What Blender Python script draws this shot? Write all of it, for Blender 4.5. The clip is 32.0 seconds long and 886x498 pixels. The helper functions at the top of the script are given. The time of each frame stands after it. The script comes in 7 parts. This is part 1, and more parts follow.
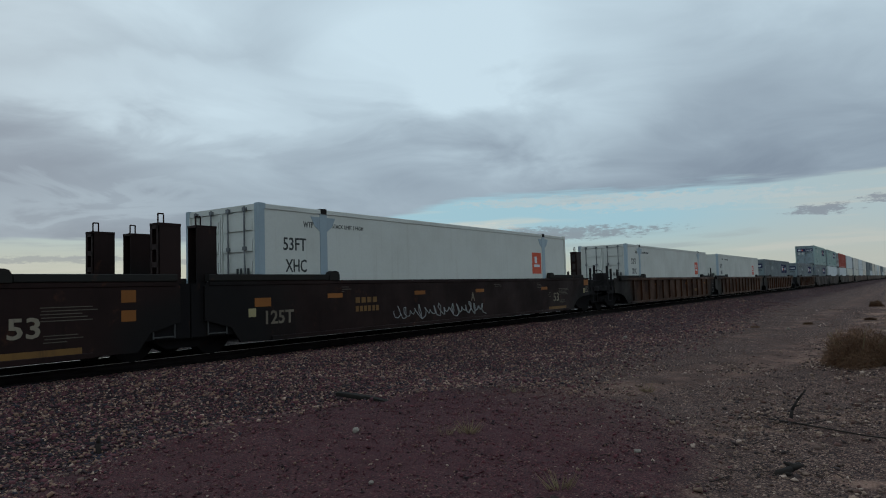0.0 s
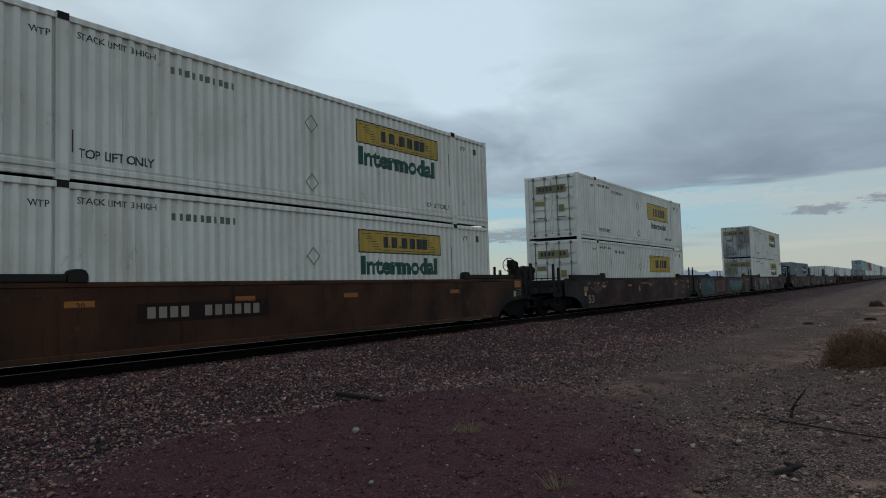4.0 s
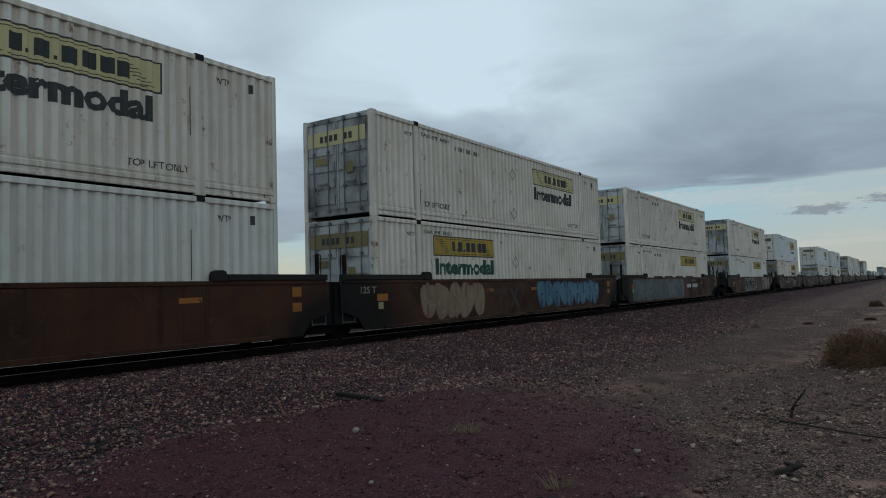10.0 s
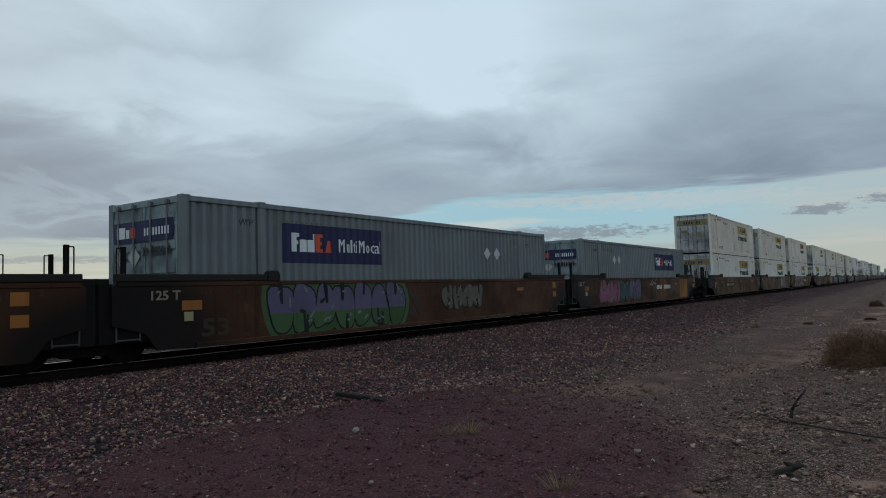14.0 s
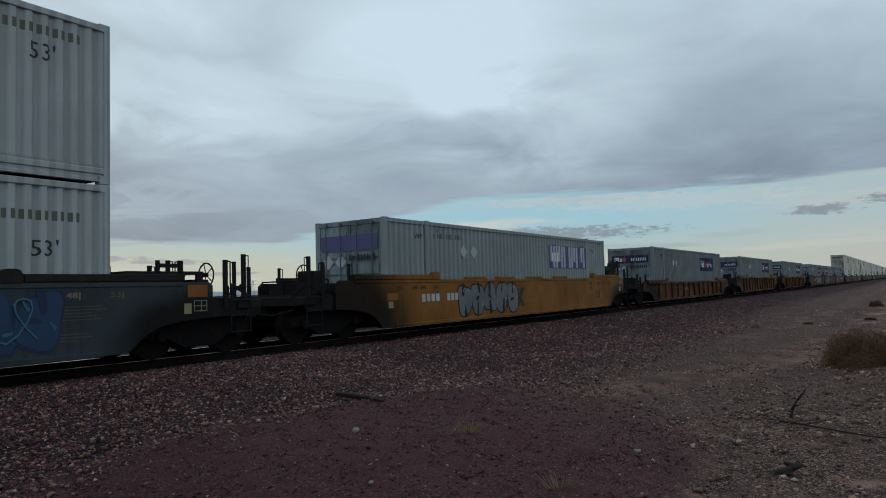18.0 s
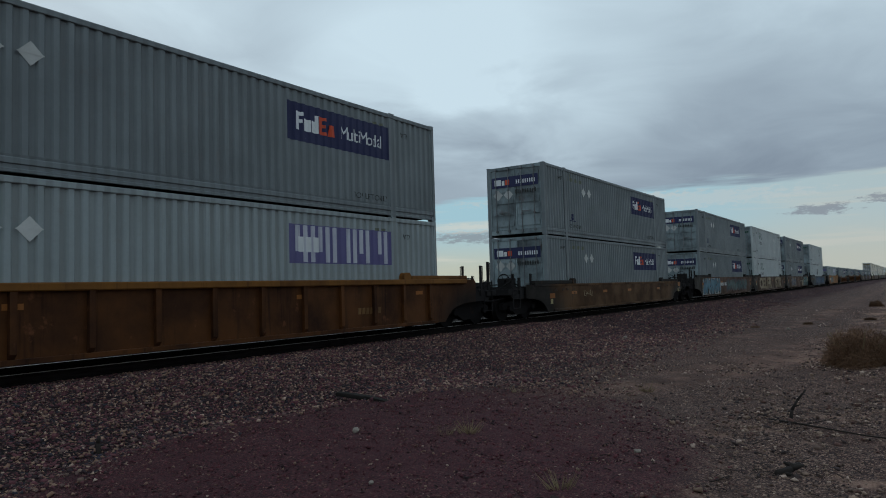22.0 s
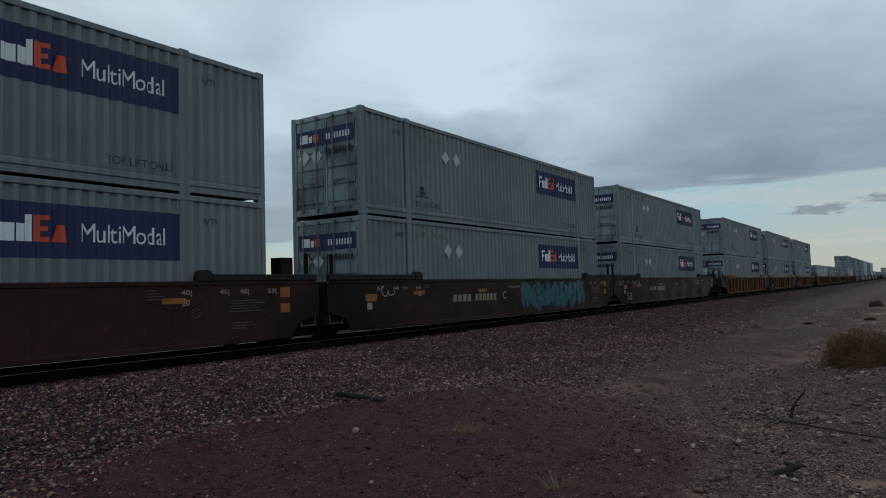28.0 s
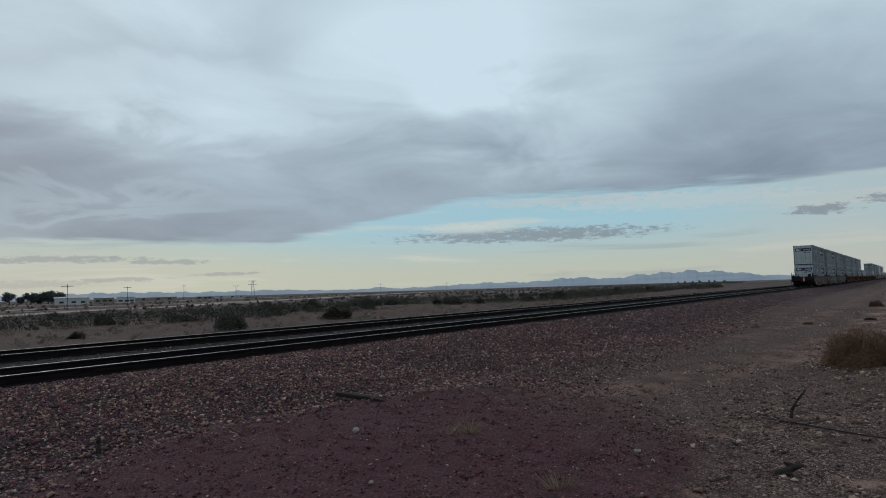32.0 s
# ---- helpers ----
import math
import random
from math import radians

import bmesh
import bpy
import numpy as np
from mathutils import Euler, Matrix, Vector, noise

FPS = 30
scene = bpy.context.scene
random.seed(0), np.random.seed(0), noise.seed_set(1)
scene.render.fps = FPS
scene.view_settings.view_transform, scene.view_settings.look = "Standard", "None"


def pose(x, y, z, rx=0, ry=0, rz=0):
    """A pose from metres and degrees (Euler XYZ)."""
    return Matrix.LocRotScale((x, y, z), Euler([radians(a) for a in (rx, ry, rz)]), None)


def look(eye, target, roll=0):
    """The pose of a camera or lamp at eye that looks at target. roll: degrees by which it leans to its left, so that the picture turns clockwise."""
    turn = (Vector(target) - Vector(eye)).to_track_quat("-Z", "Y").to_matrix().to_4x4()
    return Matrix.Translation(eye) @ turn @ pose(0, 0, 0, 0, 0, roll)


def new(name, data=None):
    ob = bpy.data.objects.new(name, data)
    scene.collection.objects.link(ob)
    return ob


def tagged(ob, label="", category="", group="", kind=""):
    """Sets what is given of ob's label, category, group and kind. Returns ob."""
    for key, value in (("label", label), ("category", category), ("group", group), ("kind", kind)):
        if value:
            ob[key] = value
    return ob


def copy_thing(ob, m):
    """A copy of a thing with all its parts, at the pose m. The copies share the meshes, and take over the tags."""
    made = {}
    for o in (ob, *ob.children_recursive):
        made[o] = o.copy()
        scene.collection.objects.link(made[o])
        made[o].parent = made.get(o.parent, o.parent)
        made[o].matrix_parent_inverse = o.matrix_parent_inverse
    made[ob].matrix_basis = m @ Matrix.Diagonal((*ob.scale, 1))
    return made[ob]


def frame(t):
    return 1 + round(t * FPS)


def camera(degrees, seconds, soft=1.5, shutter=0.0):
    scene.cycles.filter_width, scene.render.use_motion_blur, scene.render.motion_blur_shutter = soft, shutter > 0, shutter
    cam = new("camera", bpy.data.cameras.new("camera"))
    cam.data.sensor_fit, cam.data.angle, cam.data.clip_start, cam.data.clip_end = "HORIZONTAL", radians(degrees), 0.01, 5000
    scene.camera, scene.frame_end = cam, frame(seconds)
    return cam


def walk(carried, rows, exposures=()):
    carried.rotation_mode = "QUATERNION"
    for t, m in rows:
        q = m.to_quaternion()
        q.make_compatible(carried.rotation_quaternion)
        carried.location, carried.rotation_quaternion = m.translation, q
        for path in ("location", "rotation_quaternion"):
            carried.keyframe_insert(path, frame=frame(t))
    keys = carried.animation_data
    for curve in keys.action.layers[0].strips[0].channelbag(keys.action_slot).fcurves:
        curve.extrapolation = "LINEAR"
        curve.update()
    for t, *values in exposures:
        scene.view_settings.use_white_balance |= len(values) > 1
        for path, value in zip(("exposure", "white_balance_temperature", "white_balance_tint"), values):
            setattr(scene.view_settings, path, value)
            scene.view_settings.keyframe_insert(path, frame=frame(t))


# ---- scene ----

# ---- camera: it stands beside the track on the gravel road, x runs along the rails, z = 0 at the rail top ----
DEG, YAW, PITCH, ROLL = 65.77, 55.78, 3.37, -1.717
EYE = Vector((0.0, -13.053, 1.196))
AIM = EYE + Vector((math.sin(radians(YAW)) * math.cos(radians(PITCH)), math.cos(radians(YAW)) * math.cos(radians(PITCH)), math.sin(radians(PITCH))))
cam = camera(DEG, 32.0, soft=1.0)
walk(cam, [(0.0, look(EYE, AIM, ROLL)), (32.0, look(EYE, AIM, ROLL))])

# ---- sky: a high grey cloud deck that ends above a strip of pale blue and cream over the horizon ----
SUN_EL, SUN_AZ = 24.0, 20.0
world = bpy.data.worlds.new("overcast_sky")
scene.world = world
world.use_nodes = True
wt = world.node_tree
wt.nodes.clear()


class Nodes:
    """A thin wrapper to write node graphs in a line each."""

    def __init__(self, tree):
        self.t = tree

    def put(self, kind):
        return self.t.nodes.new(kind)

    def plug(self, target, value):
        if isinstance(value, bpy.types.NodeSocket):
            self.t.links.new(value, target)
        elif value is not None:
            target.default_value = value

    def math(self, op, a, b=None, c=None, clamp=False):
        n = self.put("ShaderNodeMath")
        n.operation, n.use_clamp = op, clamp
        for s, v in zip(n.inputs, (a, b, c)):
            self.plug(s, v)
        return n.outputs[0]

    def mix(self, f, a, b, blend="MIX"):
        n = self.put("ShaderNodeMix")
        n.data_type, n.blend_type = "RGBA", blend
        self.plug(n.inputs[0], f), self.plug(n.inputs[6], a), self.plug(n.inputs[7], b)
        return n.outputs[2]

    def noise(self, vec, scale, detail=4.0, rough=0.55, dist=0.0):
        n = self.put("ShaderNodeTexNoise")
        if vec is not None:
            self.plug(n.inputs["Vector"], vec)
        n.inputs["Scale"].default_value, n.inputs["Detail"].default_value = scale, detail
        n.inputs["Roughness"].default_value, n.inputs["Distortion"].default_value = rough, dist
        return n.outputs["Fac"]

    def ramp(self, f, lo, hi, a=0.0, b=1.0, smooth=True):
        n = self.put("ShaderNodeMapRange")
        n.interpolation_type = "SMOOTHSTEP" if smooth else "LINEAR"
        for s, v in zip(n.inputs, (f, lo, hi, a, b)):
            self.plug(s, v)
        return n.outputs[0]

    def vmul(self, v, s):
        n = self.put("ShaderNodeVectorMath")
        n.operation = "MULTIPLY"
        self.plug(n.inputs[0], v), self.plug(n.inputs[1], s)
        return n.outputs[0]

    def vadd(self, v, s):
        n = self.put("ShaderNodeVectorMath")
        n.operation = "ADD"
        self.plug(n.inputs[0], v), self.plug(n.inputs[1], s)
        return n.outputs[0]

    def xyz(self, v):
        n = self.put("ShaderNodeSeparateXYZ")
        self.plug(n.inputs[0], v)
        return n.outputs

    def join(self, x, y, z):
        n = self.put("ShaderNodeCombineXYZ")
        for s, v in zip(n.inputs, (x, y, z)):
            self.plug(s, v)
        return n.outputs[0]


def build_sky():
    n = Nodes(wt)
    d = n.put("ShaderNodeTexCoord").outputs["Generated"]
    sky = n.put("ShaderNodeTexSky")
    sky.sky_type, sky.sun_disc, sky.sun_elevation, sky.sun_rotation = "NISHITA", False, radians(SUN_EL), radians(SUN_AZ)
    x, y, z = n.xyz(d)
    el = n.math("MULTIPLY", n.math("ARCSINE", z), 57.2958)
    az = n.math("MULTIPLY", n.math("ARCTAN2", x, y), 57.2958)  # 0 across the tracks, 90 along them
    # the deck, flat overhead and drawn out towards the horizon
    lift = n.math("ADD", n.math("ABSOLUTE", z), 0.16)
    flat = n.join(n.math("DIVIDE", x, lift), n.math("DIVIDE", y, lift), 0.0)
    big = n.noise(n.vadd(flat, CLOUD_SHIFT), 0.55, 3.0, 0.5, 0.35)
    fine = n.noise(n.vadd(flat, (4.0, 1.0, 0.0)), 1.7, 5.0, 0.55, 0.6)
    tone = n.math("ADD", n.math("MULTIPLY", big, 0.62), n.math("MULTIPLY", fine, 0.38))
    tone = n.ramp(tone, 0.30, 0.68)
    # thinner and brighter well above the horizon, heavier along the track
    rise = n.math("MULTIPLY", n.ramp(el, 3.0, 20.0), n.ramp(az, 66.0, 98.0, 1.0, 0.55))
    tone = n.math("ADD", n.math("MULTIPLY", tone, n.math("ADD", n.math("MULTIPLY", rise, 0.30), 0.30)), n.math("MULTIPLY", rise, 0.50), clamp=True)
    # two places where the deck is thin
    for caz, cel, raz, rel, gain in ((55.0, 20.0, 12.0, 6.0, 0.28), (34.0, 15.6, 15.0, 2.2, 0.22), (44.0, 13.4, 9.0, 1.6, 0.10), (24.0, 10.0, 10.0, 3.0, -0.14), (63.0, 15.0, 12.0, 5.0, 0.14), (30.0, 7.0, 9.0, 0.9, 0.10)):
        qa = n.math("DIVIDE", n.math("SUBTRACT", az, caz), raz)
        qe = n.math("DIVIDE", n.math("SUBTRACT", n.math("ADD", el, n.math("MULTIPLY", n.math("SUBTRACT", fine, 0.5), 11.0)), cel), rel)
        q = n.math("ADD", n.math("MULTIPLY", qa, qa), n.math("MULTIPLY", qe, qe))
        tone = n.math("ADD", tone, n.ramp(q, 0.0, 1.5, gain, 0.0), clamp=True)
    deck = n.mix(tone, (0.178, 0.225, 0.300, 1), (0.660, 0.825, 0.925, 1))
    # clear strip below the deck
    strip = n.mix(n.ramp(n.math("SUBTRACT", el, n.ramp(az, 30.0, 52.0, 1.2, 0.0)), 0.9, 5.6), (0.535, 0.575, 0.490, 1), (0.370, 0.600, 0.700, 1))
    streak_v = n.join(n.math("MULTIPLY", az, 0.05), n.math("MULTIPLY", el, 0.62), 3.0)
    streak = n.noise(streak_v, 1.0, 4.0, 0.55, 0.4)
    strip = n.mix(n.ramp(streak, 0.58, 0.72, 0.0, 0.45), strip, (0.30, 0.36, 0.40, 1))
    strip = n.mix(n.ramp(streak, 0.32, 0.46, 0.65, 0.0), strip, (0.66, 0.67, 0.60, 1))
    strip = n.mix(n.ramp(az, 70.0, 88.0, 0.0, 0.55), strip, (0.52, 0.55, 0.53, 1))
    strip = n.mix(n.ramp(az, 22.0, 40.0, 0.40, 0.0), strip, (0.40, 0.46, 0.46, 1))
    # single small clouds that hang in the clear strip
    ragged = n.noise(n.join(n.math("MULTIPLY", az, 0.95), n.math("MULTIPLY", el, 3.4), 7.0), 1.0, 8.0, 0.72)
    for caz, cel, raz, rel, deep, col in ((63.0, 4.30, 10.5, 0.62, 0.85, (0.250, 0.300, 0.350, 1)), (58.0, 5.0, 4.2, 0.45, 0.5, (0.66, 0.69, 0.65, 1)), (84.8, 5.05, 2.2, 0.42, 0.85, (0.255, 0.290, 0.345, 1)), (89.2, 5.55, 2.0, 0.36, 0.8, (0.255, 0.290, 0.345, 1)), (26.0, 3.0, 6.5, 0.28, 0.8, (0.30, 0.35, 0.38, 1)), (34.0, 2.75, 3.4, 0.20, 0.8, (0.32, 0.37, 0.40, 1)), (30.5, 1.45, 3.0, 0.17, 0.7, (0.33, 0.37, 0.40, 1)), (38.3, 1.75, 2.6, 0.15, 0.7, (0.33, 0.37, 0.40, 1)), (75.0, 6.5, 10.0, 0.7, 0.45, (0.58, 0.62, 0.62, 1)), (66.0, 7.0, 9.0, 0.45, 0.5, (0.56, 0.60, 0.60, 1)), (24.5, 1.25, 4.5, 0.28, 0.55, (0.36, 0.39, 0.41, 1)), (28.5, 3.15, 2.2, 0.13, 0.6, (0.32, 0.37, 0.40, 1))):
        qa = n.math("DIVIDE", n.math("SUBTRACT", az, caz), raz)
        qe = n.math("DIVIDE", n.math("SUBTRACT", el, cel), rel)
        q = n.math("ADD", n.math("ADD", n.math("MULTIPLY", qa, qa), n.math("MULTIPLY", qe, qe)), n.math("MULTIPLY", n.math("SUBTRACT", ragged, 0.5), 6.5))
        strip = n.mix(n.ramp(q, 0.25, 1.25, deep, 0.0), strip, col)
    # ragged lower edge of the deck, higher along the track than across it
    edge = n.math("ADD", n.ramp(az, 40.0, 61.0, 4.2, 7.5), n.math("MULTIPLY", n.math("SUBTRACT", n.noise(streak_v, 1.6, 4.0, 0.6), 0.5), 2.2))
    cover = n.ramp(n.math("SUBTRACT", el, edge), -0.15, 0.50)
    cloud = n.mix(cover, strip, deck)
    clear = n.vmul(sky.outputs[0], (0.06, 0.06, 0.06))
    mixed = n.mix(0.94, clear, cloud)
    # below the horizon the sky shader only tints what nothing covers
    bg = n.put("ShaderNodeBackground")
    n.plug(bg.inputs[0], n.vmul(mixed, (10.0, 10.0, 10.0)))
    bg.inputs[1].default_value = 0.1 * SKY_GAIN
    out = n.put("ShaderNodeOutputWorld")
    wt.links.new(bg.outputs[0], out.inputs[0])


CLOUD_SHIFT = (1.3, 0.4, 0.0)
SKY_GAIN = 0.92
build_sky()
sun = new("sun", bpy.data.lights.new("sun", "SUN"))
sun.data.energy, sun.data.angle, sun.data.color = 0.35, radians(25), (1.0, 0.95, 0.88)
sun.matrix_world = look((0, 0, 60), Vector((0, 0, 60)) - Vector((math.sin(radians(SUN_AZ)) * math.cos(radians(SUN_EL)), math.cos(radians(SUN_AZ)) * math.cos(radians(SUN_EL)), math.sin(radians(SUN_EL)))))


# ---- materials ----
def material(name):
    m = bpy.data.materials.new(name)
    m.use_nodes = True
    n = Nodes(m.node_tree)
    return m, n, m.node_tree.nodes["Principled BSDF"]


def bump(n, bsdf, height, strength, distance):
    b = n.put("ShaderNodeBump")
    b.inputs["Strength"].default_value, b.inputs["Distance"].default_value = strength, distance
    n.plug(b.inputs["Height"], height)
    n.plug(bsdf.inputs["Normal"], b.outputs[0])


def shifted(n, amount=37.0):
    """Object coordinates, moved by the object's own random number."""
    rnd = n.put("ShaderNodeObjectInfo").outputs["Random"]
    k = n.math("MULTIPLY", rnd, amount)
    return n.vadd(n.put("ShaderNodeTexCoord").outputs["Object"], n.join(k, k, k)), rnd


def paint(name, color, dirt=(0.10, 0.085, 0.07), soil=0.35, streaks=0.4, rust=0.0, rough=0.55, fade=0.06, metal=0.0, sheen=0.3, ridges=0.0, soot=0.0):
    """Weathered paint: blotches, vertical rain streaks, rust spots and a little unevenness from thing to thing."""
    m, n, b = material(name)
    v, rnd = shifted(n)
    blotch = n.noise(v, 0.7, 5.0, 0.6)
    grain = n.noise(v, 14.0, 4.0, 0.6)
    run = n.noise(n.vmul(v, (5.5, 5.5, 0.35)), 1.0, 5.0, 0.65)
    c = n.mix(n.ramp(blotch, 0.35, 0.75, 0.0, soil), (*color, 1), (*dirt, 1))
    c = n.mix(n.ramp(run, 0.52, 0.74, 0.0, streaks), c, (dirt[0] * 0.8, dirt[1] * 0.75, dirt[2] * 0.7, 1))
    c = n.mix(n.ramp(grain, 0.3, 0.8, 0.0, 0.18), c, (color[0] * 0.7, color[1] * 0.7, color[2] * 0.7, 1))
    if ridges:  # dust in the folds of a corrugated side, deepened with painted fold shade
        ox = n.xyz(n.put("ShaderNodeTexCoord").outputs["Object"])[0]
        t = n.math("FRACT", n.math("DIVIDE", n.math("ADD", ox, 200.0), 0.25))
        groove = n.math("MULTIPLY", n.ramp(t, 0.36, 0.52), n.ramp(t, 0.82, 0.98, 1.0, 0.0))
        c = n.mix(n.math("MULTIPLY", groove, n.ramp(run, 0.25, 0.6, ridges * 0.5, ridges)), c, (*dirt, 1))
    if rust:
        spot = n.math("MULTIPLY", n.ramp(n.noise(v, 2.6, 6.0, 0.7), 0.57, 0.68), n.ramp(run, 0.42, 0.62))
        c = n.mix(n.math("MULTIPLY", spot, rust), c, (0.17, 0.065, 0.03, 1))
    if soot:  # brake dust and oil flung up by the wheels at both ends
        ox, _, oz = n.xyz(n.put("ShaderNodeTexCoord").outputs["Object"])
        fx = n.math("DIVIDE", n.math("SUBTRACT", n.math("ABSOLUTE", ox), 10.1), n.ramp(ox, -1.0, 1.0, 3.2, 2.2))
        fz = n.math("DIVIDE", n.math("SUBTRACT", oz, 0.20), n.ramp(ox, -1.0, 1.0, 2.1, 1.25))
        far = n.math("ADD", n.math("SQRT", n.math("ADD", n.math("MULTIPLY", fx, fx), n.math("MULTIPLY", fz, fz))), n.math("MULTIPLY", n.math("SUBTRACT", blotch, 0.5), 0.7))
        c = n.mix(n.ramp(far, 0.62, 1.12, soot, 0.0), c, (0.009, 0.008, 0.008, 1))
    tone = n.math("ADD", n.math("MULTIPLY", rnd, 2 * fade), 1.0 - fade)
    c = n.vmul(c, n.join(tone, tone, tone))
    n.plug(b.inputs["Base Color"], c)
    n.plug(b.inputs["Roughness"], n.ramp(blotch, 0.3, 0.7, rough - 0.1, rough + 0.2))
    b.inputs["Metallic"].default_value = metal
    b.inputs["Specular IOR Level"].default_value = sheen
    bump(n, b, n.math("ADD", n.math("MULTIPLY", blotch, 1.0), n.math("MULTIPLY", grain, 0.12)), 0.35, 0.012)
    return m


